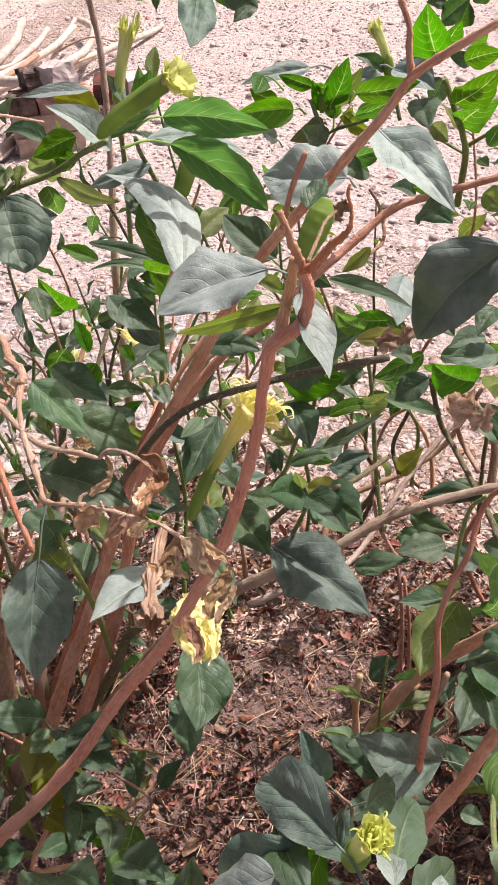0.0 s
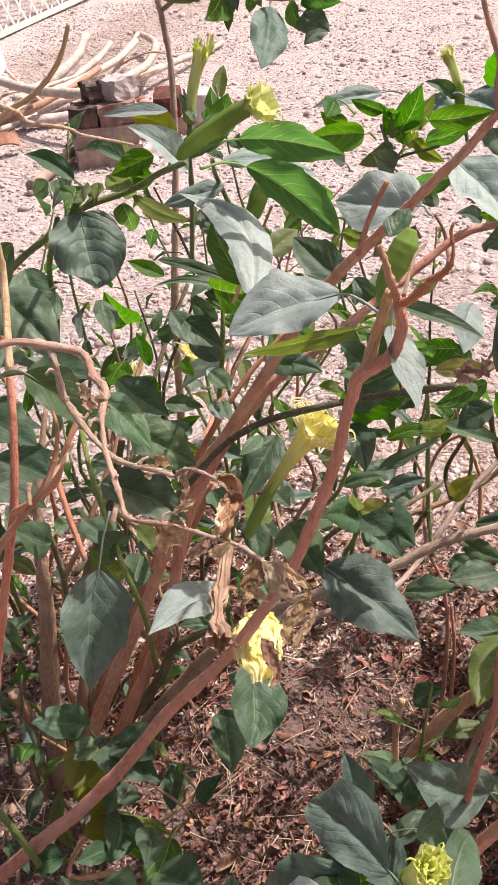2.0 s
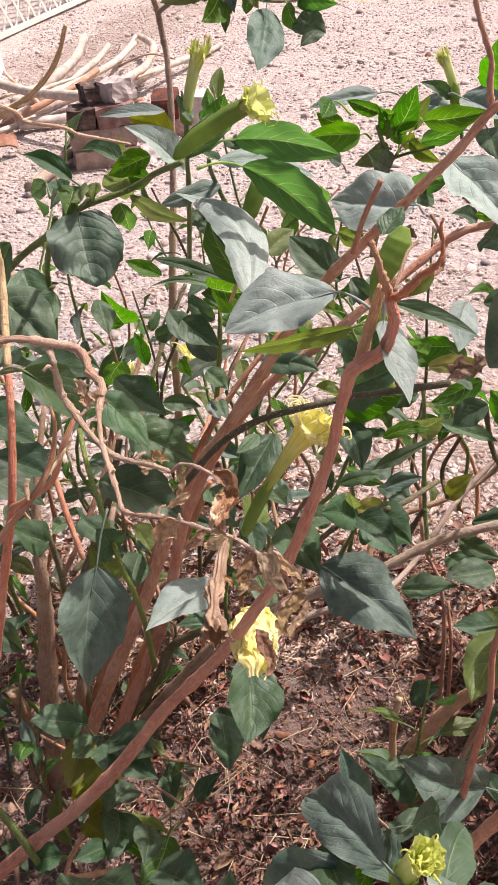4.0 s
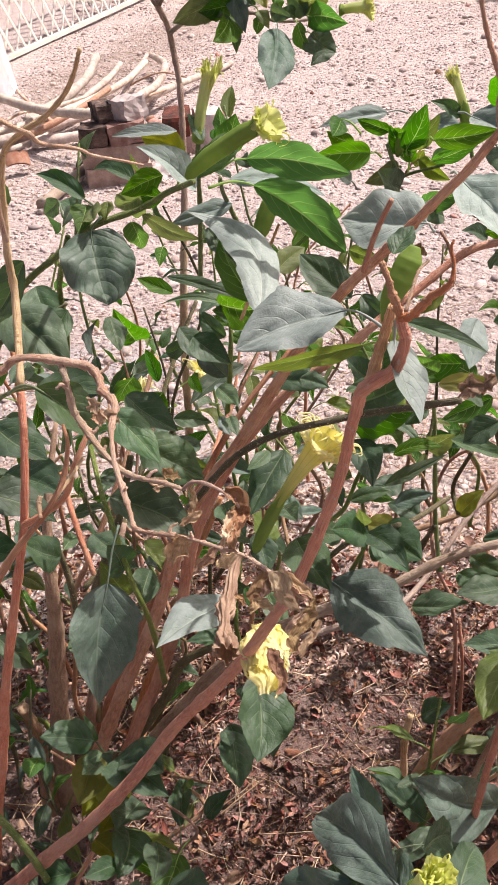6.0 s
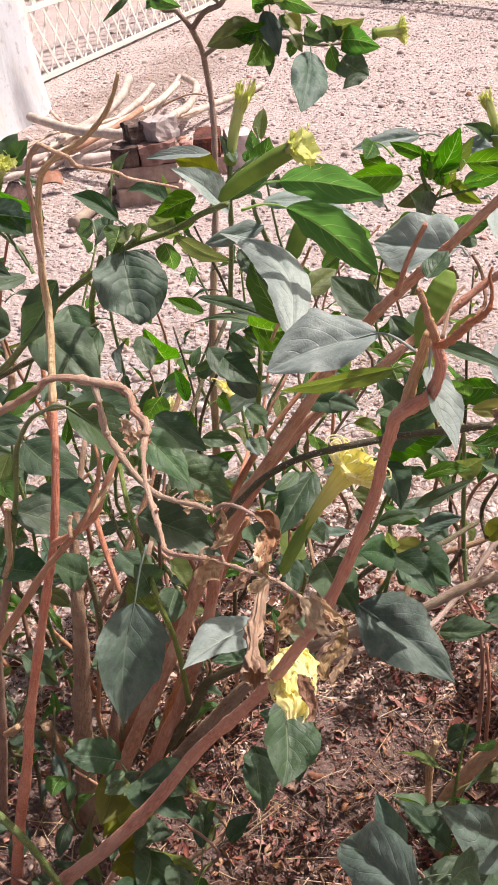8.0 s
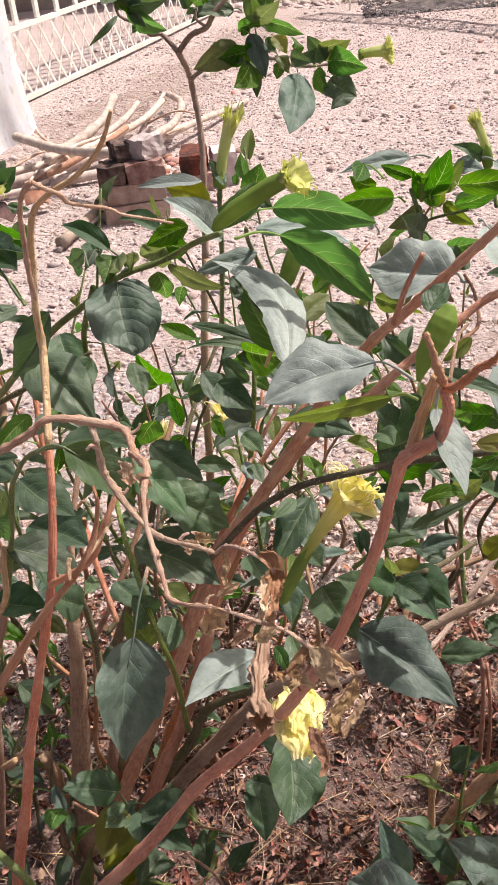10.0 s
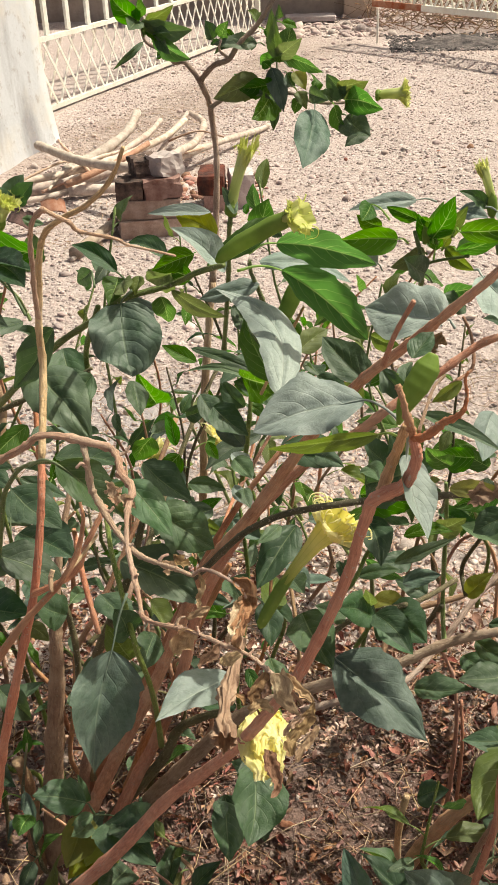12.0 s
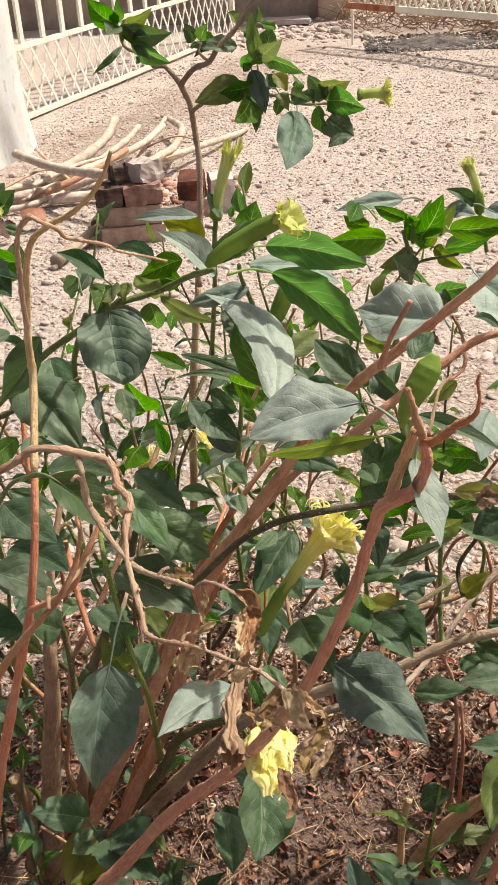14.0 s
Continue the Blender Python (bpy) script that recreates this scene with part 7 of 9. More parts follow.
leaf(main, (-0.012, 0.954, 0.755), (0.021, 0.939, 0.731), 0.0204, (0.20, -0.60, 0.80), 0.1, 0.2, LEAF_GREY)
leaf(main, (-0.162, 0.915, 0.712), (-0.116, 0.916, 0.704), 0.0204, (0.00, -0.70, 0.70), 0.05, 0.2, LEAF_DARK)
leaf(main, (-0.150, 0.894, 0.679), (-0.121, 0.910, 0.696), 0.0149, (0.20, -0.60, 0.80), 0.05, 0.25, LEAF_FRESH)
leaf(main, (-0.142, 0.961, 0.743), (-0.128, 0.951, 0.724), 0.0138, (0.00, -0.70, 0.70), 0.05, 0.2, LEAF_FRESH)
leaf(main, (-0.181, 0.954, 0.741), (-0.194, 0.973, 0.778), 0.0180, (0.20, -0.80, 0.50), 0.05, 0.25, LEAF_FRESH)
leaf(main, (-0.174, 0.975, 0.776), (-0.161, 0.989, 0.798), 0.0138, (0.20, -0.80, 0.50), 0.05, 0.25, LEAF_MID)
leaf(main, (-0.008, 1.007, 0.812), (0.032, 0.996, 0.793), 0.0193, (0.00, -0.70, 0.70), 0.05, 0.2, LEAF_DARK)
leaf(main, (-0.042, 0.926, 0.924), (-0.025, 0.915, 0.899), 0.0160, (0.20, -0.80, 0.50), 0.05, 0.25, LEAF_FRESH)
leaf(main, (0.020, 0.979, 0.922), (-0.013, 0.968, 0.895), 0.0130, (0.20, -0.80, 0.50), 0.05, 0.25, LEAF_FRESH)
leaf(main, (0.045, 0.874, 0.608), (0.096, 0.877, 0.617), 0.0180, (0.00, -0.60, 0.80), 0.06, 0.2, LEAF_MID)
leaf(main, (0.098, 0.866, 0.604), (0.144, 0.869, 0.617), 0.0235, (0.00, -0.70, 0.70), 0.06, 0.2, LEAF_SLATE)
leaf(main, (0.056, 0.753, 0.651), (0.048, 0.773, 0.674), 0.0111, (0.20, -0.70, 0.60), 0.05, 0.2, LEAF_DARK)
leaf(main, (0.060, 0.752, 0.651), (0.082, 0.758, 0.661), 0.0111, (0.00, -0.60, 0.80), 0.05, 0.2, LEAF_DARK)
leaf(main, (0.060, 0.750, 0.649), (0.098, 0.725, 0.626), 0.0296, (0.10, -0.70, 0.70), 0.08, 0.15, LEAF_DARK)
leaf(main, (0.056, 0.754, 0.652), (0.017, 0.766, 0.664), 0.0247, (0.00, -0.60, 0.80), 0.08, 0.15, LEAF_DARK)
leaf(main, (0.083, 0.766, 0.752), (0.133, 0.766, 0.762), 0.0176, (0.00, -0.40, 0.90), 0.08, 0.2, LEAF_FRESH)
stem(main, "shoot", [(-0.104, 0.939, 0.664, 0.0035), (-0.093, 0.943, 0.743, 0.0031), (-0.087, 0.953, 0.799, 0.0027), (-0.087, 0.965, 0.823, 0.0020)], STEM_GREEN, rough=0.1)
stem(main, "shoot", [(0.039, 0.775, 0.585, 0.0026), (0.052, 0.767, 0.622, 0.0022), (0.057, 0.752, 0.651, 0.0019)], STEM_GREEN, rough=0.1)
# leaves at the left side
leaf(left, (-0.328, 0.999, 0.969), (-0.426, 1.005, 0.981), 0.040, (-0.06, -1.00, -0.04), 0.05, 0.1, LEAF_FRESH)
leaf(left, (-0.288, 0.723, 1.066), (-0.228, 0.643, 1.071), 0.030, (-0.42, -0.26, 0.87), 0.04, 0.1, LEAF_DARK, stalk=(-0.234, 0.646, 1.050))
leaf(left, (-0.295, 0.780, 1.052), (-0.219, 0.648, 1.077), 0.024, (-0.23, 0.05, 0.97), 0.05, 0.2, LEAF_DARK)
leaf(left, (-0.270, 0.604, 1.085), (-0.223, 0.578, 1.069), 0.023, (-0.06, -0.59, 0.81), 0.05, 0.2, LEAF_DARK, label="dark dusty leaf")
leaf(left, (-0.285, 0.654, 1.023), (-0.303, 0.614, 1.079), 0.042, (0.87, -0.48, -0.07), 0.04, 0.15, LEAF_MID)
leaf(left, (-0.277, 0.691, 0.974), (-0.301, 0.669, 1.011), 0.028, (0.80, -0.56, 0.22), 0.04, 0.15, LEAF_DARK)
leaf(left, (-0.268, 0.734, 1.005), (-0.301, 0.696, 1.008), 0.019, (0.42, -0.28, 0.86), 0.04, 0.15, LEAF_DARK)
leaf(left, (-0.237, 0.719, 1.006), (-0.282, 0.728, 0.942), 0.031, (-0.43, -0.89, 0.17), 0.05, 0.2, LEAF_DARK)
leaf(left, (-0.234, 0.811, 0.914), (-0.272, 0.782, 0.881), 0.037, (-0.16, -0.65, 0.74), 0.04, 0.15, LEAF_DARK)
leaf(left, (-0.300, 0.818, 0.918), (-0.225, 0.743, 0.885), 0.061, (-0.01, -0.41, 0.91), 0.05, 0.1, LEAF_MID)
leaf(left, (-0.277, 0.865, 0.916), (-0.245, 0.816, 0.880), 0.041, (0.23, -0.47, 0.85), 0.04, 0.15, LEAF_DARK)
leaf(left, (-0.277, 0.724, 0.904), (-0.306, 0.687, 0.886), 0.020, (0.65, -0.68, 0.33), 0.05, 0.3, LEAF_FRESH)
leaf(left, (-0.248, 0.700, 0.918), (-0.254, 0.662, 0.919), 0.020, (0.32, -0.01, 0.95), 0.04, 0.15, LEAF_MID)
leaf(left, (-0.303, 0.667, 0.899), (-0.337, 0.694, 0.923), 0.028, (0.31, -0.39, 0.87), 0.04, 0.15, LEAF_MID)
leaf(left, (-0.242, 0.581, 0.951), (-0.312, 0.599, 0.939), 0.019, (-0.26, -0.40, 0.88), 0.04, 0.15, LEAF_DARK)
leaf(left, (-0.312, 0.643, 0.915), (-0.256, 0.608, 0.911), 0.032, (-0.10, -0.25, 0.96), 0.04, 0.15, LEAF_DARK)
leaf(left, (-0.164, 0.456, 1.037), (-0.135, 0.460, 0.995), 0.026, (0.65, -0.66, 0.38), 0.06, 0.25, LEAF_MID, stalk=(-0.187, 0.474, 1.023), label="broad grey-green leaf")
leaf(left, (-0.157, 0.597, 0.930), (-0.117, 0.562, 0.906), 0.033, (0.16, -0.43, 0.89), 0.04, 0.15, LEAF_MID)
leaf(left, (-0.168, 0.737, 0.802), (-0.110, 0.736, 0.754), 0.048, (0.47, -0.66, 0.58), 0.04, 0.15, LEAF_MID, teeth=0.18)
leaf(left, (-0.235, 0.554, 0.950), (-0.187, 0.515, 0.942), 0.034, (-0.05, -0.26, 0.97), 0.04, 0.15, LEAF_DARK)
leaf(left, (-0.272, 0.643, 0.841), (-0.210, 0.599, 0.845), 0.044, (-0.12, -0.09, 0.99), 0.04, 0.1, LEAF_DARK)
leaf(left, (-0.253, 0.541, 0.898), (-0.198, 0.542, 0.870), 0.031, (0.44, -0.29, 0.85), 0.1, 0.2, LEAF_DARK)
leaf(left, (-0.245, 0.547, 0.945), (-0.255, 0.521, 0.915), 0.023, (-0.03, -0.75, 0.66), 0.04, 0.15, LEAF_OLIVE)
leaf(left, (-0.234, 0.499, 0.955), (-0.219, 0.470, 0.963), 0.015, (-0.23, 0.12, 0.96), 0.04, 0.15, LEAF_FRESH)
leaf(left, (-0.211, 0.594, 0.953), (-0.153, 0.584, 0.954), 0.031, (-0.05, -0.17, 0.98), 0.04, 0.15, LEAF_DARK)
leaf(left, (-0.173, 0.731, 0.861), (-0.125, 0.709, 0.832), 0.037, (0.33, -0.41, 0.85), 0.04, 0.15, LEAF_DARK)
leaf(left, (-0.204, 0.719, 0.750), (-0.119, 0.687, 0.722), 0.052, (0.08, -0.52, 0.85), 0.04, 0.2, LEAF_MID, teeth=0.12, label="pale dusty leaf with a notched edge")
leaf(left, (-0.188, 0.657, 0.706), (-0.198, 0.649, 0.749), 0.033, (0.70, -0.71, 0.03), 0.04, 0.15, LEAF_DARK)
leaf(left, (-0.283, 0.757, 0.639), (-0.305, 0.725, 0.692), 0.039, (0.94, -0.26, 0.23), 0.04, 0.15, LEAF_DARK)
leaf(left, (-0.312, 0.619, 0.774), (-0.262, 0.606, 0.781), 0.035, (-0.18, -0.23, 0.96), 0.04, 0.15, LEAF_DARK)
leaf(left, (-0.369, 0.747, 0.671), (-0.379, 0.717, 0.728), 0.042, (0.98, -0.15, 0.09), 0.04, 0.15, LEAF_DARK)
leaf(left, (-0.343, 0.625, 0.705), (-0.367, 0.607, 0.744), 0.029, (0.87, -0.25, 0.42), 0.04, 0.15, LEAF_DARK)
leaf(left, (-0.269, 0.675, 0.425), (-0.324, 0.655, 0.459), 0.040, (0.57, -0.26, 0.77), 0.05, 0.1, LEAF_DARK, stalk=(-0.263, 0.680, 0.397))
leaf(left, (-0.235, 0.682, 0.391), (-0.178, 0.621, 0.432), 0.052, (-0.47, 0.15, 0.87), 0.04, 0.15, LEAF_DARK, stalk=(-0.263, 0.679, 0.397))
leaf(left, (-0.273, 0.678, 0.399), (-0.287, 0.622, 0.378), 0.043, (0.41, -0.40, 0.82), 0.04, 0.15, LEAF_YELLOW)
leaf(left, (-0.247, 0.668, 0.384), (-0.272, 0.665, 0.300), 0.043, (0.23, -0.97, -0.04), 0.04, 0.15, LEAF_YELLOW)
leaf(left, (-0.263, 0.673, 0.407), (-0.282, 0.652, 0.415), 0.016, (0.47, -0.07, 0.88), 0.04, 0.15, LEAF_MID)
leaf(left, (-0.350, 0.699, 0.365), (-0.349, 0.654, 0.388), 0.029, (0.30, 0.43, 0.85), 0.04, 0.15, LEAF_FRESH)
leaf(left, (-0.337, 0.690, 0.369), (-0.337, 0.667, 0.353), 0.012, (0.48, -0.52, 0.71), 0.04, 0.15, LEAF_MID)
flower(left, (-0.422, 1.129, 0.958), (-0.400, 1.123, 0.998), 0.0169, 0.3, PETAL_PALE, 0.8, "pale yellow half-open bud", 0.4, tails=5)
leaf(left, (-0.401, 1.143, 0.980), (-0.414, 1.123, 1.017), 0.026, (0.79, -0.61, -0.06), 0.04, 0.15, LEAF_DARK)
leaf(left, (-0.397, 1.146, 0.986), (-0.368, 1.136, 1.017), 0.026, (-0.39, -0.92, 0.06), 0.04, 0.15, LEAF_DARK)
leaf(left, (-0.410, 1.143, 0.991), (-0.387, 1.159, 1.021), 0.025, (0.01, -0.89, 0.45), 0.04, 0.15, LEAF_DARK)
leaf(left, (-0.392, 1.143, 0.968), (-0.366, 1.149, 0.958), 0.016, (0.38, -0.73, 0.57), 0.04, 0.15, LEAF_DARK)
leaf(left, (-0.439, 1.126, 0.968), (-0.445, 1.108, 1.017), 0.031, (0.74, -0.66, -0.14), 0.04, 0.15, LEAF_DARK)
leaf(left, (-0.454, 1.114, 0.951), (-0.434, 1.148, 0.953), 0.023, (0.59, -0.40, 0.70), 0.04, 0.15, LEAF_DARK)
stem(left, "stem", [(-0.285, 0.579, 0.806, 0.0029), (-0.250, 0.539, 0.894, 0.0023), (-0.233, 0.524, 0.948, 0.0019), (-0.224, 0.515, 0.973, 0.0019), (-0.205, 0.498, 1.003, 0.0015), (-0.189, 0.485, 1.018, 0.0012)], STEM_GREEN, rough=0.06, label="pale green shoot")
stem(left, "stem", [(-0.296, 0.590, 0.789, 0.0026), (-0.269, 0.552, 0.843, 0.0025), (-0.259, 0.541, 0.882, 0.0025), (-0.254, 0.540, 0.899, 0.0026)], BARK_PALE, rough=0.05, label="cut pale stub")
stem(left, "stem", [(-0.189, 0.485, 1.018, 0.0012), (-0.173, 0.469, 1.029, 0.0010), (-0.164, 0.459, 1.035, 0.0009)], STEM_GREEN, rough=0.05)
stem(left, "stem", [(-0.474, 0.738, 0.219, 0.0087), (-0.424, 0.727, 0.419, 0.0069), (-0.393, 0.723, 0.567, 0.0056), (-0.326, 0.651, 0.723, 0.0042), (-0.306, 0.621, 0.773, 0.0035)], BARK_BROWN, rough=0.1)
stem(left, "stub", [(-0.393, 0.723, 0.567, 0.0029), (-0.387, 0.714, 0.590, 0.0031), (-0.390, 0.705, 0.599, 0.0034)], BARK_PALE)
stem(left, "stub", [(-0.415, 0.716, 0.422, 0.0038), (-0.394, 0.712, 0.441, 0.0037)], BARK_PALE)
stem(left, "stub", [(-0.411, 0.724, 0.411, 0.0032), (-0.384, 0.723, 0.445, 0.0028), (-0.379, 0.729, 0.448, 0.0025)], BARK_PALE)
stem(left, "stem", [(-0.388, 0.823, 0.097, 0.0174), (-0.360, 0.816, 0.307, 0.0133), (-0.335, 0.821, 0.464, 0.0103), (-0.324, 0.814, 0.539, 0.0080), (-0.322, 0.840, 0.605, 0.0061), (-0.314, 0.873, 0.663, 0.0042), (-0.304, 0.913, 0.717, 0.0030)], BARK_BROWN)
stem(left, "stem", [(-0.410, 0.806, 0.093, 0.0121), (-0.405, 0.821, 0.251, 0.0093), (-0.407, 0.812, 0.322, 0.0071)], BARK_BROWN)
stem(left, "stem", [(-0.320, 0.849, 0.244, 0.0056), (-0.320, 0.864, 0.417, 0.0047), (-0.321, 0.871, 0.511, 0.0041), (-0.332, 0.865, 0.601, 0.0035), (-0.359, 0.887, 0.644, 0.0037)], BARK_DARK)
stem(left, "stem", [(-0.276, 0.814, 0.521, 0.0062), (-0.247, 0.808, 0.591, 0.0052), (-0.222, 0.818, 0.651, 0.0044), (-0.204, 0.840, 0.714, 0.0037)], BARK_DARK, rough=0.08)
stem(left, "stem", [(-0.269, 0.816, 0.556, 0.0035), (-0.290, 0.855, 0.609, 0.0036), (-0.310, 0.907, 0.646, 0.0030)], BARK_RED)
stem(left, "stem", [(-0.474, 1.121, 0.624, 0.0056), (-0.470, 1.151, 0.673, 0.0052), (-0.483, 1.191, 0.707, 0.0048), (-0.516, 1.235, 0.742, 0.0045)], BARK_BROWN)
stem(left, "stem", [(-0.385, 1.035, 0.660, 0.0040), (-0.391, 1.068, 0.721, 0.0037), (-0.393, 1.091, 0.768, 0.0033)], BARK_RED)
stem(left, "stem", [(-0.394, 0.927, 0.724, 0.0041), (-0.403, 0.935, 0.744, 0.0038), (-0.427, 0.947, 0.784, 0.0034), (-0.450, 0.964, 0.837, 0.0037)], BARK_BROWN)
stem(left, "stem", [(-0.369, 0.559, 0.499, 0.0065), (-0.415, 0.652, 0.514, 0.0059), (-0.428, 0.713, 0.577, 0.0049)], BARK_RED)
stem(left, "stem", [(-0.248, 0.696, 1.023, 0.0017), (-0.252, 0.698, 1.032, 0.0015), (-0.251, 0.680, 1.052, 0.0013), (-0.284, 0.721, 1.057, 0.0013)], STEM_GREEN, rough=0.05)
stem(left, "stem", [(-0.205, 0.756, 1.010, 0.0026), (-0.239, 0.819, 0.935, 0.0028), (-0.250, 0.853, 0.873, 0.0028), (-0.267, 0.878, 0.802, 0.0027)], STEM_GREEN, rough=0.05)

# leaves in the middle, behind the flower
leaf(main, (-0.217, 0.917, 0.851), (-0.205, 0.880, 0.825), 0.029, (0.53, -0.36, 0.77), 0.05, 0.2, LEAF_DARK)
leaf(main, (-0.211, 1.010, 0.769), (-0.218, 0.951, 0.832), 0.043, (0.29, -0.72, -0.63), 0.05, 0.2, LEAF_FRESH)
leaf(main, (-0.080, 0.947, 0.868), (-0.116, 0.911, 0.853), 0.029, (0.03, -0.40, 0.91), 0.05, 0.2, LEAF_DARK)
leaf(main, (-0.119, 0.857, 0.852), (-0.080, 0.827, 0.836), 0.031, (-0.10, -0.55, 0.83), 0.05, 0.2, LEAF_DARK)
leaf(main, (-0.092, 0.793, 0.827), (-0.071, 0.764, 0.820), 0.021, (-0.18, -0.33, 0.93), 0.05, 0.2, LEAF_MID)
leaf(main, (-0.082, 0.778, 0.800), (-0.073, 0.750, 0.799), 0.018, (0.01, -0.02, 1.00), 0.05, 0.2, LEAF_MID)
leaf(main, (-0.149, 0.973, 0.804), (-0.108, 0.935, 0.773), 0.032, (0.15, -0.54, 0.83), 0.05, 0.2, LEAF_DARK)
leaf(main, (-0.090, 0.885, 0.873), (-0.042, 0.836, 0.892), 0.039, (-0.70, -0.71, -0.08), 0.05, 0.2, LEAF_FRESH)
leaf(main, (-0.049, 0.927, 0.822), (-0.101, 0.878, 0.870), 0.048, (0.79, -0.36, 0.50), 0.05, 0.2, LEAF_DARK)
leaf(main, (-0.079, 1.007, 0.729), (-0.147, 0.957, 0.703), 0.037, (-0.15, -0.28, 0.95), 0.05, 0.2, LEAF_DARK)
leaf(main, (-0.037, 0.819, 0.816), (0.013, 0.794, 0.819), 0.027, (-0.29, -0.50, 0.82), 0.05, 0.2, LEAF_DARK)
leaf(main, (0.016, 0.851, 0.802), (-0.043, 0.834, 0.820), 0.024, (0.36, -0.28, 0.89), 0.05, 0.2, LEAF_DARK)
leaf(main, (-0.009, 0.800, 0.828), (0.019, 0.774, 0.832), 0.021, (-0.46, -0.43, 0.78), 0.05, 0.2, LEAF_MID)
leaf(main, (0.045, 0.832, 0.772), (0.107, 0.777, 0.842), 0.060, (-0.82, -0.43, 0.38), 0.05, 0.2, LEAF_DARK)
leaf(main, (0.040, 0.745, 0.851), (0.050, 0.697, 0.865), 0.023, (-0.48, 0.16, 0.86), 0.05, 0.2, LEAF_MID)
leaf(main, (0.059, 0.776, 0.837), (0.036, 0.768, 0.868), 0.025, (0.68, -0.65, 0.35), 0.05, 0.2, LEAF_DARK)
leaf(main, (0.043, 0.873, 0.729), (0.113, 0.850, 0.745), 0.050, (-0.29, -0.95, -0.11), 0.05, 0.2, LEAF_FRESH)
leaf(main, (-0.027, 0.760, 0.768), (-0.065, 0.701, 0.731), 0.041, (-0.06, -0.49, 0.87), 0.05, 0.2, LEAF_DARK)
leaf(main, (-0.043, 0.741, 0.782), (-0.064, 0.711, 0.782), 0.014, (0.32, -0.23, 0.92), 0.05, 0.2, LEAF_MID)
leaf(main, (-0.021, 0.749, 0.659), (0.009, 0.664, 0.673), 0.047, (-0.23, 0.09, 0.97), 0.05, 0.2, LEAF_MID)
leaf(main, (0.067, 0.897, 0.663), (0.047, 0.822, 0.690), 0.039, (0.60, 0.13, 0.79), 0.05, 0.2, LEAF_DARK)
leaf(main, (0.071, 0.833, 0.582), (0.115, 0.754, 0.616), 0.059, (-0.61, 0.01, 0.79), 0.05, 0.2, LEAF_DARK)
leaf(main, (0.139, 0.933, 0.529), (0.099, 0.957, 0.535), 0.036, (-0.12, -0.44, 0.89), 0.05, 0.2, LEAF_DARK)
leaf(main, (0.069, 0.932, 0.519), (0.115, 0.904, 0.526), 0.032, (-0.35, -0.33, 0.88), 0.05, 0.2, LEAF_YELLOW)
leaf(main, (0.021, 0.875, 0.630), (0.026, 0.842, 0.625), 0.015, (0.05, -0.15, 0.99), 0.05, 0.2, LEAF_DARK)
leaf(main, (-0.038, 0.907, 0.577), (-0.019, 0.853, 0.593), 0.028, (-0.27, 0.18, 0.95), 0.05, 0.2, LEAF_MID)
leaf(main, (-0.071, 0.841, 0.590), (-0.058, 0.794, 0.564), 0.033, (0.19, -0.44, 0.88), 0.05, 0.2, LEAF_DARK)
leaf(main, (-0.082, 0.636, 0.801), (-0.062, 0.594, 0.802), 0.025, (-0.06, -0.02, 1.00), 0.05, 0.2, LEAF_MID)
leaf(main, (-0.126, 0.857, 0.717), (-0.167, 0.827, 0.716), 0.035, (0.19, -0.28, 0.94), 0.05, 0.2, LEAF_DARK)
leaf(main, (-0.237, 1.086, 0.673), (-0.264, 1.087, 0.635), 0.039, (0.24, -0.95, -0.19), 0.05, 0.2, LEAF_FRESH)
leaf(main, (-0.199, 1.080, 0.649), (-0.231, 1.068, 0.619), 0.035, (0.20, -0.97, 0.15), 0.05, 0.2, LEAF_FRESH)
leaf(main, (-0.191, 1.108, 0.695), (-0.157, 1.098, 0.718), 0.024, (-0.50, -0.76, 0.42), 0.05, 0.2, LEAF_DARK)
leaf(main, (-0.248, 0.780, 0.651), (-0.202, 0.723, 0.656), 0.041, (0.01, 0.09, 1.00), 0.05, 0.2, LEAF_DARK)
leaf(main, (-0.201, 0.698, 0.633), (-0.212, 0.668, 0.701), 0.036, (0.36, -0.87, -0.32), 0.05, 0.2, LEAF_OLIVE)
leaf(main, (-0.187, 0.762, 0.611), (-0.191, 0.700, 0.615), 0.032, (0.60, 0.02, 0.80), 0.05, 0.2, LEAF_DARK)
flower(back, (-0.145, 1.087, 0.647), (-0.133, 1.078, 0.688), 0.0225, 0.2, PETAL, 0.8, "cream yellow flower low among the leaves", 0.4, tails=5)
flower(back, (-0.245, 1.114, 0.608), (-0.244, 1.117, 0.635), 0.0213, 0.2, PETAL, 0.8, "small yellow flower seen through leaves", 0.4, tails=5)

# shrubs at the right side
stem(back, "stem", [(0.111, 1.159, 0.777, 0.0040), (0.112, 1.054, 0.888, 0.0033), (0.110, 1.002, 0.947, 0.0028), (0.105, 0.987, 0.974, 0.0025), (0.097, 0.995, 0.999, 0.0022)], STEM_GREEN, rough=0.06)
stem(back, "stem", [(0.110, 1.004, 0.953, 0.0017), (0.120, 0.983, 0.968, 0.0016), (0.149, 0.937, 0.991, 0.0016)], STEM_GREEN, rough=0.05)
leaf(back, (0.065, 1.054, 0.984), (0.036, 1.037, 1.002), 0.021, (0.34, -0.89, -0.31), 0.05, 0.2, LEAF_FRESH, stalk=(0.074, 1.063, 0.974))
leaf(back, (0.110, 0.979, 0.955), (0.080, 0.939, 0.989), 0.029, (0.80, -0.60, 0.00), 0.05, 0.2, LEAF_DARK, stalk=(0.120, 0.986, 0.942))
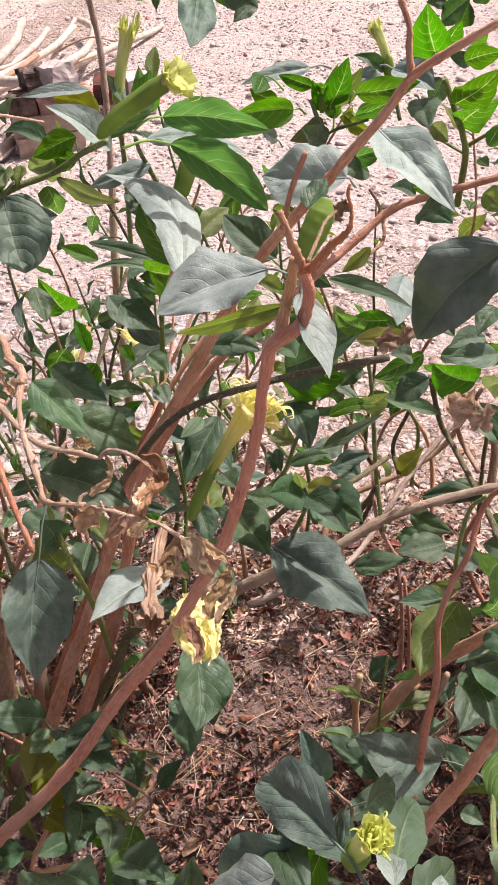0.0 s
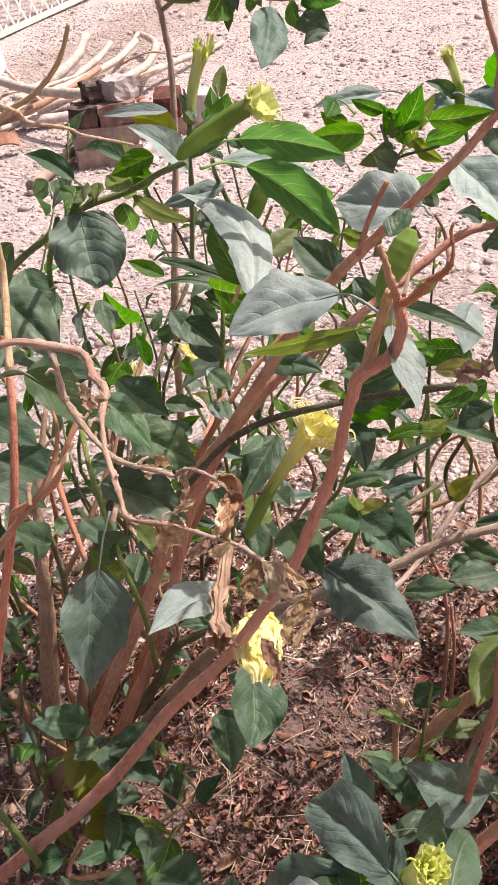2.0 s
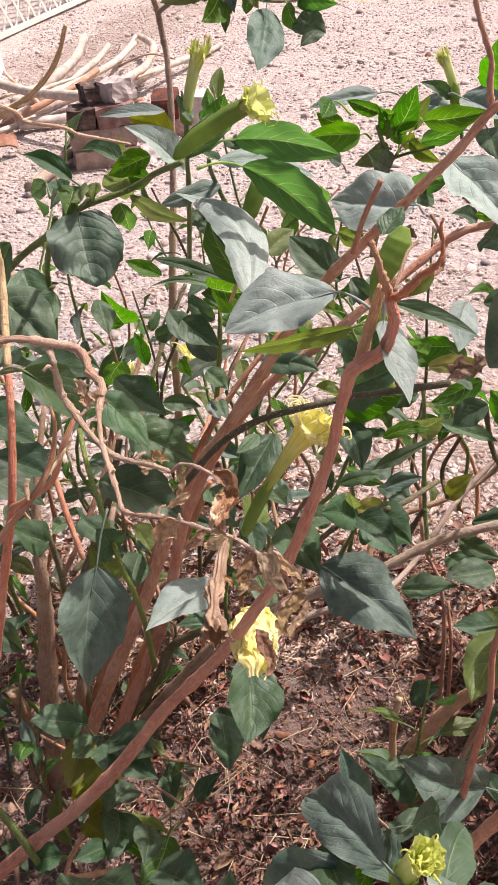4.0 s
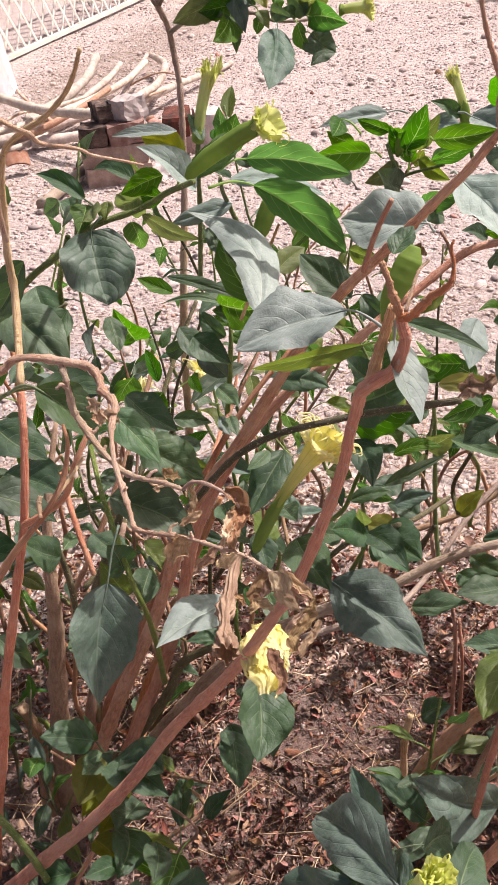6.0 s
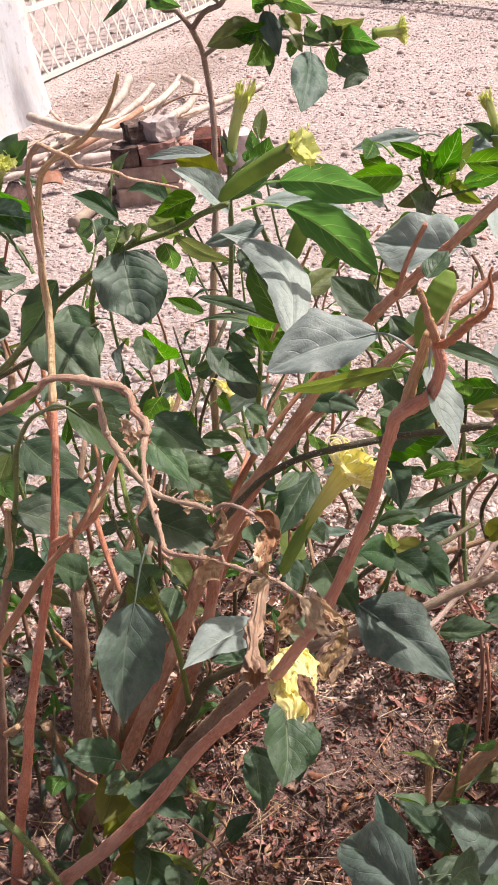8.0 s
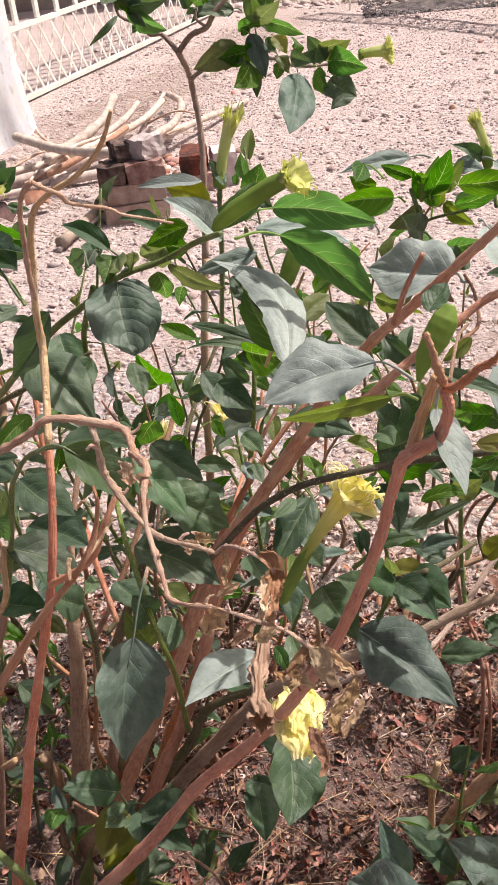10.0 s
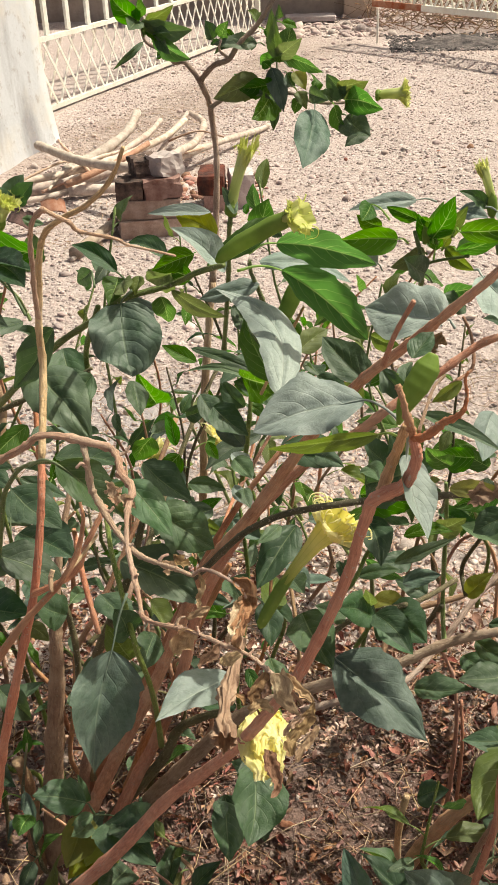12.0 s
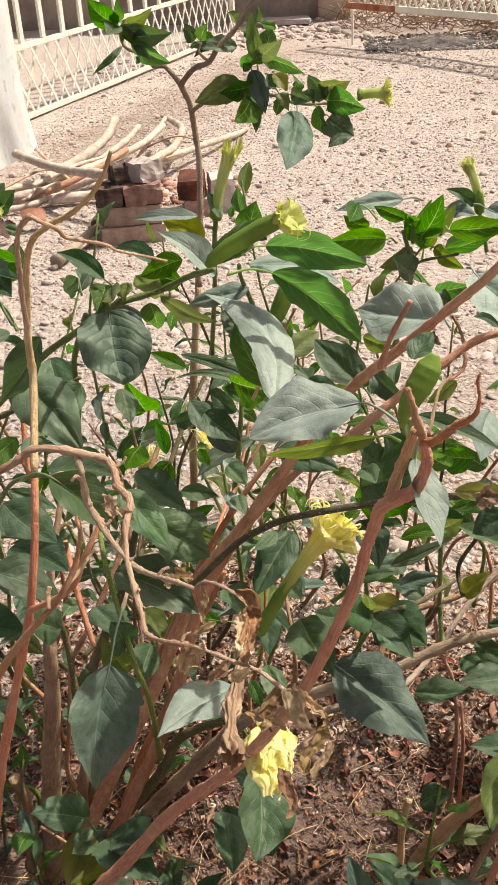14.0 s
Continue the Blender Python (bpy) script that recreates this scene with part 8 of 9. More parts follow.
leaf(back, (0.152, 1.038, 0.960), (0.180, 1.017, 0.988), 0.017, (-0.71, -0.66, 0.23), 0.05, 0.2, LEAF_DARK, stalk=(0.144, 1.047, 0.947))
leaf(back, (0.194, 1.102, 0.992), (0.159, 1.089, 1.015), 0.018, (0.44, -0.88, 0.19), 0.05, 0.2, LEAF_DARK, stalk=(0.205, 1.109, 0.980))
leaf(back, (0.123, 1.008, 0.972), (0.127, 1.019, 0.996), 0.022, (-0.58, -0.71, 0.41), 0.05, 0.2, LEAF_FRESH, stalk=(0.123, 1.016, 0.958))
leaf(back, (0.104, 1.059, 1.014), (0.027, 1.040, 1.014), 0.021, (0.16, -0.65, 0.74), 0.05, 0.2, LEAF_GREY, stalk=(0.128, 1.068, 1.009))
leaf(back, (0.062, 1.041, 0.944), (0.043, 1.025, 0.966), 0.016, (0.76, -0.62, 0.21), 0.05, 0.2, LEAF_GREY, stalk=(0.068, 1.049, 0.932))
leaf(back, (0.173, 0.935, 1.039), (0.208, 0.900, 1.026), 0.035, (-0.22, -0.52, 0.82), 0.05, 0.2, LEAF_GREY, stalk=(0.163, 0.949, 1.039))
leaf(back, (0.186, 0.868, 1.028), (0.181, 0.800, 1.027), 0.031, (-0.18, -0.01, 0.98), 0.05, 0.2, LEAF_DARK, stalk=(0.185, 0.881, 1.028))
leaf(back, (0.104, 0.998, 1.010), (0.116, 0.975, 1.018), 0.013, (-0.85, -0.50, -0.14), 0.05, 0.2, LEAF_FRESH, stalk=(0.100, 1.008, 1.003))
leaf(back, (0.161, 1.106, 0.988), (0.190, 1.077, 0.988), 0.025, (-0.44, -0.44, 0.78), 0.05, 0.2, LEAF_GREY, stalk=(0.153, 1.118, 0.983))
leaf(back, (0.117, 0.991, 0.992), (0.134, 0.967, 1.044), 0.026, (-0.22, -0.91, -0.35), 0.07, 0.25, LEAF_FRESH, stalk=(0.118, 0.995, 0.985), shape=0.8, teeth=0.04)
leaf(back, (0.123, 1.001, 0.988), (0.149, 0.974, 1.031), 0.019, (-0.31, -0.88, -0.37), 0.07, 0.25, LEAF_OLIVE, stalk=(0.121, 0.994, 0.985), shape=0.8, teeth=0.04)
leaf(back, (0.136, 0.924, 1.021), (0.186, 0.883, 1.036), 0.025, (-0.61, -0.78, -0.14), 0.07, 0.25, LEAF_FRESH, stalk=(0.138, 0.994, 0.992), shape=0.8, teeth=0.04)
leaf(back, (0.100, 0.998, 1.010), (0.063, 0.972, 1.034), 0.019, (0.26, -0.83, -0.50), 0.07, 0.25, LEAF_FRESH, stalk=(0.106, 1.000, 0.998), shape=0.8, teeth=0.04)
leaf(back, (0.077, 0.972, 0.997), (0.013, 0.941, 1.005), 0.030, (0.43, -0.90, -0.05), 0.07, 0.25, LEAF_FRESH, stalk=(0.091, 0.997, 0.984), shape=0.8, teeth=0.04)
leaf(back, (0.051, 1.040, 1.015), (0.038, 1.002, 1.007), 0.023, (0.54, -0.33, 0.77), 0.07, 0.25, LEAF_FRESH, stalk=(0.070, 1.006, 1.008), shape=0.8, teeth=0.04)
leaf(back, (0.139, 0.951, 0.991), (0.180, 0.915, 1.017), 0.017, (-0.44, -0.80, -0.39), 0.07, 0.25, LEAF_FRESH, stalk=(0.137, 0.990, 0.977), shape=0.8, teeth=0.04)
leaf(back, (0.127, 1.011, 0.981), (0.099, 0.989, 1.020), 0.020, (-0.05, -0.86, -0.51), 0.07, 0.25, LEAF_FRESH, stalk=(0.123, 0.994, 0.983), shape=0.8, teeth=0.04)
leaf(back, (0.114, 1.013, 0.983), (0.123, 0.989, 1.031), 0.018, (-0.60, -0.76, -0.26), 0.07, 0.25, LEAF_FRESH, stalk=(0.114, 0.995, 0.984), shape=0.8, teeth=0.04)
leaf(back, (0.112, 1.008, 0.968), (0.075, 0.974, 0.964), 0.023, (0.66, -0.72, 0.20), 0.07, 0.25, LEAF_OLIVE, stalk=(0.112, 0.992, 0.973), shape=0.8, teeth=0.04)
leaf(back, (0.131, 0.986, 0.982), (0.156, 0.942, 0.973), 0.020, (-0.81, -0.52, 0.27), 0.07, 0.25, LEAF_OLIVE, stalk=(0.128, 0.991, 0.978), shape=0.8, teeth=0.04)
stem(back, "pod", [(0.108, 0.990, 0.985, 0.0019), (0.110, 0.992, 0.993, 0.0052), (0.111, 0.995, 1.002, 0.0052), (0.112, 0.997, 1.011, 0.0013)], CALYX, rough=0.03)
stem(back, "stem", [(0.209, 1.083, 0.939, 0.0024), (0.203, 1.094, 0.969, 0.0024), (0.195, 1.102, 0.993, 0.0024)], STEM_GREEN, rough=0.05)
flower(back, (0.200, 1.098, 0.981), (0.184, 1.115, 1.037), 0.0093, 0.4, PETAL_PALE, 0.7, "pale bud in a green calyx", 0.6, tails=4)
leaf(main, (0.092, 0.665, 1.039), (0.027, 0.717, 1.033), 0.0545, (-0.34, -0.44, 0.83), 0.04, 0.1, LEAF_SUNLIT, stalk=(0.098, 0.661, 1.033), shape=0.7, uneven=0.1, swing=-0.08, teeth=0.08)
leaf(main, (0.124, 0.715, 1.055), (0.163, 0.622, 1.032), 0.0450, (-0.14, -0.29, 0.95), 0.05, 0.15, LEAF_SUNLIT, stalk=(0.122, 0.739, 1.051))
stem(right, "stem", [(0.257, 0.983, 0.872, 0.0039), (0.253, 0.946, 0.938, 0.0035), (0.246, 0.934, 0.967, 0.0032), (0.236, 0.933, 0.994, 0.0029), (0.224, 0.933, 1.025, 0.0031)], STEM_GREEN, rough=0.06)
stem(right, "stem", [(0.253, 0.948, 0.942, 0.0016), (0.232, 0.958, 0.954, 0.0016), (0.217, 0.964, 0.962, 0.0016)], STEM_GREEN)
stem(right, "stem", [(0.254, 0.950, 0.949, 0.0022), (0.265, 0.928, 0.966, 0.0019), (0.278, 0.915, 0.977, 0.0016)], STEM_GREEN)
leaf(right, (0.203, 0.873, 1.059), (0.182, 0.828, 1.121), 0.039, (-0.18, -0.77, -0.61), 0.05, 0.2, LEAF_FRESH)
leaf(right, (0.216, 0.896, 1.062), (0.221, 0.862, 1.094), 0.023, (-0.25, -0.68, -0.69), 0.05, 0.2, LEAF_FRESH)
leaf(right, (0.231, 0.913, 1.006), (0.257, 0.863, 1.048), 0.037, (-0.48, -0.70, -0.53), 0.05, 0.2, LEAF_FRESH)
leaf(right, (0.243, 0.938, 0.977), (0.269, 0.896, 1.011), 0.034, (-0.47, -0.71, -0.52), 0.05, 0.2, LEAF_FRESH)
leaf(right, (0.240, 0.922, 1.043), (0.269, 0.893, 1.058), 0.023, (-0.62, -0.75, -0.24), 0.05, 0.2, LEAF_FRESH)
leaf(right, (0.244, 1.046, 1.052), (0.269, 1.021, 1.078), 0.026, (-0.77, -0.61, 0.17), 0.05, 0.2, LEAF_DARK)
leaf(right, (0.275, 1.095, 1.033), (0.280, 1.076, 1.063), 0.023, (-0.12, -0.85, -0.51), 0.05, 0.2, LEAF_DARK)
leaf(right, (0.298, 1.094, 1.055), (0.302, 1.075, 1.087), 0.023, (-0.09, -0.86, -0.50), 0.05, 0.2, LEAF_DARK)
leaf(right, (0.253, 1.108, 1.067), (0.231, 1.057, 1.095), 0.027, (0.22, -0.54, -0.81), 0.05, 0.2, LEAF_OLIVE)
leaf(right, (0.249, 1.049, 1.068), (0.227, 1.031, 1.076), 0.015, (0.65, -0.73, 0.21), 0.05, 0.2, LEAF_DARK)
leaf(right, (0.287, 1.088, 1.016), (0.296, 1.054, 1.041), 0.021, (-0.47, -0.60, -0.65), 0.05, 0.2, LEAF_FRESH)
leaf(right, (0.288, 1.083, 0.998), (0.258, 1.069, 1.011), 0.019, (0.49, -0.84, 0.25), 0.05, 0.2, LEAF_DARK)
leaf(right, (0.220, 0.966, 0.970), (0.236, 0.951, 0.956), 0.020, (-0.58, -0.80, 0.18), 0.05, 0.2, LEAF_OLIVE)
leaf(right, (0.261, 0.892, 0.969), (0.274, 0.895, 0.989), 0.019, (0.01, -0.99, 0.14), 0.05, 0.2, LEAF_FRESH)
leaf(right, (0.196, 0.886, 0.913), (0.202, 0.812, 0.936), 0.036, (-0.72, 0.15, 0.68), 0.05, 0.2, LEAF_DARK)
leaf(right, (0.211, 0.722, 0.993), (0.222, 0.691, 0.989), 0.020, (-0.78, -0.34, 0.52), 0.05, 0.2, LEAF_OLIVE)
leaf(right, (0.213, 0.998, 0.882), (0.184, 0.985, 0.900), 0.019, (0.58, -0.63, 0.51), 0.05, 0.2, LEAF_DARK)
leaf(right, (0.138, 0.856, 0.968), (0.107, 0.829, 0.986), 0.025, (0.71, -0.48, 0.51), 0.05, 0.2, LEAF_DARK)
leaf(right, (0.116, 0.863, 0.978), (0.150, 0.838, 0.993), 0.024, (-0.55, -0.82, -0.13), 0.05, 0.2, LEAF_FRESH)
leaf(right, (0.199, 0.948, 0.910), (0.232, 0.920, 0.922), 0.015, (-0.59, -0.78, -0.22), 0.05, 0.2, LEAF_FRESH)
leaf(right, (0.232, 0.977, 1.013), (0.224, 0.990, 0.986), 0.024, (-0.72, -0.68, -0.14), 0.05, 0.2, LEAF_DARK)
withered(right, (0.097, 0.792, 0.952), (0.110, 0.796, 0.966), 0.019, (-0.12, -0.91, 0.39), LEAF_RUST, curl=1.6, crumple=0.22)
withered(right, (0.204, 1.007, 0.900), (0.201, 1.016, 0.923), 0.014, (-0.18, -0.92, 0.35), LEAF_RUST, curl=1.6, crumple=0.22)
stem(near, "pod", [(0.037, 0.443, 1.074, 0.0012), (0.041, 0.449, 1.084, 0.0053), (0.047, 0.453, 1.094, 0.0074), (0.052, 0.456, 1.103, 0.0071), (0.055, 0.458, 1.110, 0.0028)], CALYX, rough=0.03, label="long green seed pod")
leaf(near, (0.046, 0.479, 1.097), (0.059, 0.495, 1.106), 0.014, (-0.15, -0.39, 0.91), 0.04, 0.15, LEAF_DARK)
leaf(main, (0.122, 0.746, 0.943), (0.096, 0.740, 0.924), 0.013, (0.09, -0.98, 0.18), 0.04, 0.15, LEAF_OLIVE)
leaf(near, (0.031, 0.341, 1.119), (0.037, 0.307, 1.098), 0.0200, (0.51, -0.23, 0.83), 0.04, 0.1, LEAF_SUNLIT, teeth=0.03, label="pale grey leaf turned on edge", twist=0.2, swing=0.05, stalk=(0.032, 0.340, 1.134))
leaf(near, (0.040, 0.422, 1.084), (0.046, 0.434, 1.056), 0.0104, (-0.36, -0.92, -0.13), 0.03, 0.2, LEAF_OLIVE)
leaf(right, (0.132, 0.399, 1.102), (0.091, 0.404, 1.054), 0.038, (-0.57, -0.72, 0.41), 0.04, 0.25, LEAF_SLATE, wave=0.18, teeth=0.1, blunt=0.2, label="large dark crinkled leaf close by")
leaf(right, (0.111, 0.506, 1.037), (0.136, 0.505, 1.047), 0.015, (-0.34, -0.51, 0.79), 0.04, 0.15, LEAF_DARK)
leaf(right, (0.065, 0.424, 1.045), (0.093, 0.410, 1.053), 0.011, (-0.48, -0.64, 0.60), 0.04, 0.15, LEAF_YELLOW)
withered(right, (0.074, 0.411, 1.048), (0.091, 0.411, 1.054), 0.011, (-0.17, -0.84, 0.51), LEAF_RUST, curl=1.2, crumple=0.2)
leaf(right, (0.071, 0.616, 0.983), (0.126, 0.578, 0.979), 0.013, (-0.24, -0.42, 0.87), 0.05, 0.2, LEAF_MID)
leaf(right, (0.146, 0.710, 0.932), (0.131, 0.664, 0.909), 0.033, (0.49, -0.51, 0.71), 0.05, 0.2, LEAF_GREY)
leaf(right, (0.094, 0.594, 0.950), (0.072, 0.584, 0.974), 0.018, (0.20, -0.96, -0.22), 0.05, 0.2, LEAF_FRESH)
leaf(right, (0.115, 0.615, 0.944), (0.087, 0.617, 0.947), 0.024, (-0.08, -1.00, -0.02), 0.05, 0.2, LEAF_FRESH)
leaf(right, (0.075, 0.798, 0.831), (0.061, 0.750, 0.884), 0.034, (0.64, -0.65, -0.41), 0.05, 0.2, LEAF_DARK)
leaf(right, (0.100, 0.869, 0.729), (0.085, 0.900, 0.771), 0.038, (-0.42, -0.80, 0.43), 0.05, 0.2, LEAF_OLIVE)
leaf(right, (0.130, 0.845, 0.700), (0.158, 0.832, 0.729), 0.027, (-0.40, -0.92, -0.01), 0.05, 0.2, LEAF_OLIVE)
leaf(right, (0.168, 0.722, 0.843), (0.117, 0.700, 0.837), 0.024, (0.37, -0.91, 0.18), 0.05, 0.2, LEAF_FRESH)
leaf(right, (0.186, 0.565, 0.938), (0.149, 0.554, 0.948), 0.020, (0.36, -0.44, 0.83), 0.05, 0.2, LEAF_DARK)
leaf(right, (0.193, 0.621, 0.918), (0.162, 0.605, 0.923), 0.018, (0.36, -0.46, 0.81), 0.05, 0.2, LEAF_DARK)
leaf(right, (0.225, 0.744, 0.792), (0.172, 0.714, 0.841), 0.040, (0.33, -0.92, -0.20), 0.05, 0.2, LEAF_FRESH)
leaf(right, (0.160, 0.662, 0.857), (0.131, 0.660, 0.837), 0.027, (-0.43, -0.58, 0.69), 0.05, 0.2, LEAF_DARK)
leaf(right, (0.133, 0.871, 0.739), (0.106, 0.860, 0.726), 0.027, (-0.24, -0.42, 0.87), 0.05, 0.2, LEAF_DARK)
leaf(right, (0.048, 0.859, 0.708), (0.063, 0.786, 0.705), 0.037, (-0.08, -0.06, 1.00), 0.05, 0.2, LEAF_DARK)
leaf(right, (0.087, 0.872, 0.631), (0.159, 0.865, 0.675), 0.020, (-0.50, -0.41, 0.76), 0.05, 0.2, LEAF_MID)
leaf(right, (0.138, 0.754, 0.776), (0.187, 0.714, 0.776), 0.022, (-0.13, -0.16, 0.98), 0.05, 0.2, LEAF_MID)
leaf(right, (0.125, 1.011, 0.531), (0.075, 0.989, 0.533), 0.033, (0.24, -0.43, 0.87), 0.05, 0.2, LEAF_DARK)
leaf(right, (0.056, 0.921, 0.596), (0.102, 0.887, 0.596), 0.020, (-0.58, -0.79, 0.21), 0.05, 0.2, LEAF_FRESH)
leaf(right, (0.033, 0.876, 0.632), (0.034, 0.841, 0.625), 0.014, (0.19, -0.19, 0.96), 0.05, 0.2, LEAF_DARK)
leaf(right, (0.198, 0.972, 0.496), (0.226, 0.970, 0.539), 0.030, (-0.67, -0.61, 0.42), 0.05, 0.2, LEAF_YELLOW)
leaf(right, (0.171, 0.671, 0.874), (0.201, 0.638, 0.881), 0.023, (-0.43, -0.22, 0.88), 0.05, 0.2, LEAF_MID)
leaf(right, (0.251, 0.819, 0.703), (0.266, 0.774, 0.689), 0.027, (-0.12, -0.33, 0.94), 0.05, 0.2, LEAF_DARK)
leaf(right, (0.236, 0.814, 0.795), (0.256, 0.776, 0.789), 0.026, (-0.78, -0.47, 0.41), 0.05, 0.2, LEAF_OLIVE)
leaf(right, (0.235, 0.738, 0.788), (0.244, 0.701, 0.819), 0.023, (-0.85, -0.44, -0.29), 0.05, 0.2, LEAF_OLIVE)
leaf(right, (0.187, 0.582, 0.966), (0.169, 0.558, 0.962), 0.017, (0.11, -0.22, 0.97), 0.05, 0.2, LEAF_DARK)
leaf(right, (0.147, 0.675, 0.873), (0.122, 0.648, 0.892), 0.019, (0.79, -0.40, 0.46), 0.05, 0.2, LEAF_DARK)
leaf(right, (0.143, 0.686, 0.890), (0.112, 0.681, 0.917), 0.020, (0.19, -0.98, 0.03), 0.05, 0.2, LEAF_FRESH)
withered(right, (0.136, 0.512, 0.943), (0.163, 0.492, 0.927), 0.024, (-0.23, -0.79, 0.57), LEAF_DRY, curl=1, crumple=0.2)
stem(right, "stem", [(0.231, 1.047, 0.411, 0.0029), (0.238, 1.046, 0.506, 0.0026), (0.219, 1.020, 0.565, 0.0022), (0.188, 0.950, 0.660, 0.0018)], STEM_GREEN, rough=0.1)
stem(right, "stem", [(0.199, 0.931, 0.056, 0.0038), (0.197, 0.918, 0.271, 0.0031), (0.189, 0.937, 0.369, 0.0027), (0.165, 0.953, 0.432, 0.0024), (0.168, 1.005, 0.493, 0.0022), (0.188, 1.017, 0.551, 0.0023), (0.203, 0.931, 0.638, 0.0018)], BARK_RED, rough=0.1)
stem(right, "stem", [(0.213, 0.929, 0.042, 0.0034), (0.205, 0.904, 0.261, 0.0024), (0.200, 0.927, 0.344, 0.0021)], BARK_RED, rough=0.1)
stem(right, "stem", [(0.172, 0.942, 0.421, 0.0034), (0.167, 0.972, 0.489, 0.0031), (0.156, 0.951, 0.654, 0.0026), (0.147, 0.922, 0.714, 0.0023)], STEM_GREEN, rough=0.1)
stem(right, "stem", [(0.285, 0.848, 0.561, 0.0052), (0.289, 0.864, 0.619, 0.0045), (0.268, 0.864, 0.670, 0.0039), (0.229, 0.839, 0.722, 0.0032)], BARK_BROWN, rough=0.1)
stem(right, "stem", [(0.273, 0.709, 0.583, 0.0037), (0.264, 0.746, 0.583, 0.0036), (0.268, 0.785, 0.573, 0.0035), (0.250, 0.888, 0.595, 0.0035), (0.235, 0.912, 0.622, 0.0033), (0.217, 0.899, 0.699, 0.0035)], BARK_DARK, rough=0.1)
stem(right, "stem", [(0.090, 1.003, 0.338, 0.0049), (0.120, 1.046, 0.388, 0.0045), (0.216, 1.060, 0.423, 0.0040), (0.284, 1.074, 0.460, 0.0042), (0.330, 1.063, 0.564, 0.0035)], BARK_BROWN, rough=0.1)
stem(right, "stem", [(0.120, 0.974, 0.396, 0.0042), (0.156, 0.997, 0.427, 0.0038), (0.166, 0.967, 0.483, 0.0033)], BARK_DARK, rough=0.1)
stem(right, "stem", [(0.016, 0.848, 0.595, 0.0029), (0.038, 0.859, 0.610, 0.0027), (0.054, 0.879, 0.637, 0.0025), (0.069, 0.850, 0.697, 0.0022)], STEM_GREEN, rough=0.1)
stem(right, "stem", [(-0.001, 0.813, 0.555, 0.0034), (0.042, 0.833, 0.579, 0.0032), (0.072, 0.795, 0.626, 0.0033), (0.117, 0.843, 0.599, 0.0032), (0.168, 0.899, 0.585, 0.0030)], BARK_DARK, rough=0.1)
stem(right, "stem", [(0.198, 0.972, 0.496, 0.0033), (0.193, 0.997, 0.526, 0.0030), (0.199, 0.928, 0.632, 0.0024)], BARK_DARK, rough=0.1)
stem(right, "stem", [(0.274, 0.865, 0.576, 0.0030), (0.257, 0.895, 0.607, 0.0030), (0.228, 0.825, 0.701, 0.0027)], BARK_BROWN, rough=0.1)
stem(right, "stem", [(0.105, 0.850, 0.702, 0.0016), (0.141, 0.916, 0.601, 0.0015), (0.154, 0.947, 0.549, 0.0013)], BARK_PALE, rough=0.1)
leaf(corner, (0.053, 0.704, 0.697), (0.012, 0.668, 0.738), 0.034, (0.80, -0.32, 0.50), 0.05, 0.2, LEAF_DARK)
leaf(corner, (0.053, 0.706, 0.699), (0.080, 0.648, 0.713), 0.034, (-0.37, 0.06, 0.93), 0.05, 0.2, LEAF_DARK)
leaf(corner, (0.024, 0.708, 0.699), (-0.009, 0.685, 0.726), 0.024, (0.71, -0.35, 0.61), 0.05, 0.2, LEAF_MID)
leaf(corner, (0.048, 0.711, 0.705), (0.042, 0.696, 0.741), 0.014, (-0.15, -0.89, -0.43), 0.05, 0.2, LEAF_OLIVE)
leaf(corner, (0.106, 0.751, 0.549), (0.164, 0.723, 0.580), 0.032, (-0.50, -0.07, 0.86), 0.05, 0.2, LEAF_MID)
leaf(corner, (0.204, 0.737, 0.588), (0.150, 0.717, 0.605), 0.037, (0.34, -0.19, 0.92), 0.05, 0.2, LEAF_DARK)
leaf(corner, (0.195, 0.818, 0.587), (0.256, 0.778, 0.615), 0.031, (-0.50, -0.17, 0.85), 0.05, 0.2, LEAF_DARK)
leaf(corner, (0.180, 0.807, 0.571), (0.216, 0.761, 0.583), 0.025, (-0.52, -0.20, 0.83), 0.05, 0.2, LEAF_MID)
leaf(corner, (0.174, 0.838, 0.516), (0.206, 0.788, 0.522), 0.030, (-0.34, -0.10, 0.94), 0.05, 0.2, LEAF_DARK)
leaf(corner, (0.164, 0.491, 0.800), (0.139, 0.498, 0.813), 0.022, (0.24, -0.59, 0.77), 0.05, 0.2, LEAF_DARK)
leaf(corner, (0.165, 0.468, 0.811), (0.160, 0.416, 0.879), 0.037, (-0.95, -0.21, -0.23), 0.05, 0.2, LEAF_DARK)
leaf(corner, (0.141, 0.480, 0.783), (0.098, 0.460, 0.802), 0.020, (0.50, -0.26, 0.83), 0.05, 0.2, LEAF_DARK)
leaf(corner, (0.143, 0.461, 0.797), (0.104, 0.404, 0.786), 0.039, (-0.25, -0.02, 0.97), 0.05, 0.2, LEAF_OLIVE)
leaf(corner, (0.146, 0.482, 0.786), (0.123, 0.465, 0.812), 0.018, (0.61, -0.80, -0.02), 0.05, 0.2, LEAF_OLIVE)
leaf(corner, (0.129, 0.791, 0.307), (0.163, 0.776, 0.345), 0.033, (-0.77, -0.28, 0.58), 0.05, 0.2, LEAF_DARK)
leaf(corner, (0.161, 0.442, 0.786), (0.165, 0.400, 0.799), 0.026, (-0.27, 0.26, 0.93), 0.05, 0.2, LEAF_DARK)
leaf(corner, (0.159, 0.451, 0.794), (0.163, 0.435, 0.828), 0.018, (-0.51, -0.80, -0.32), 0.05, 0.2, LEAF_FRESH)
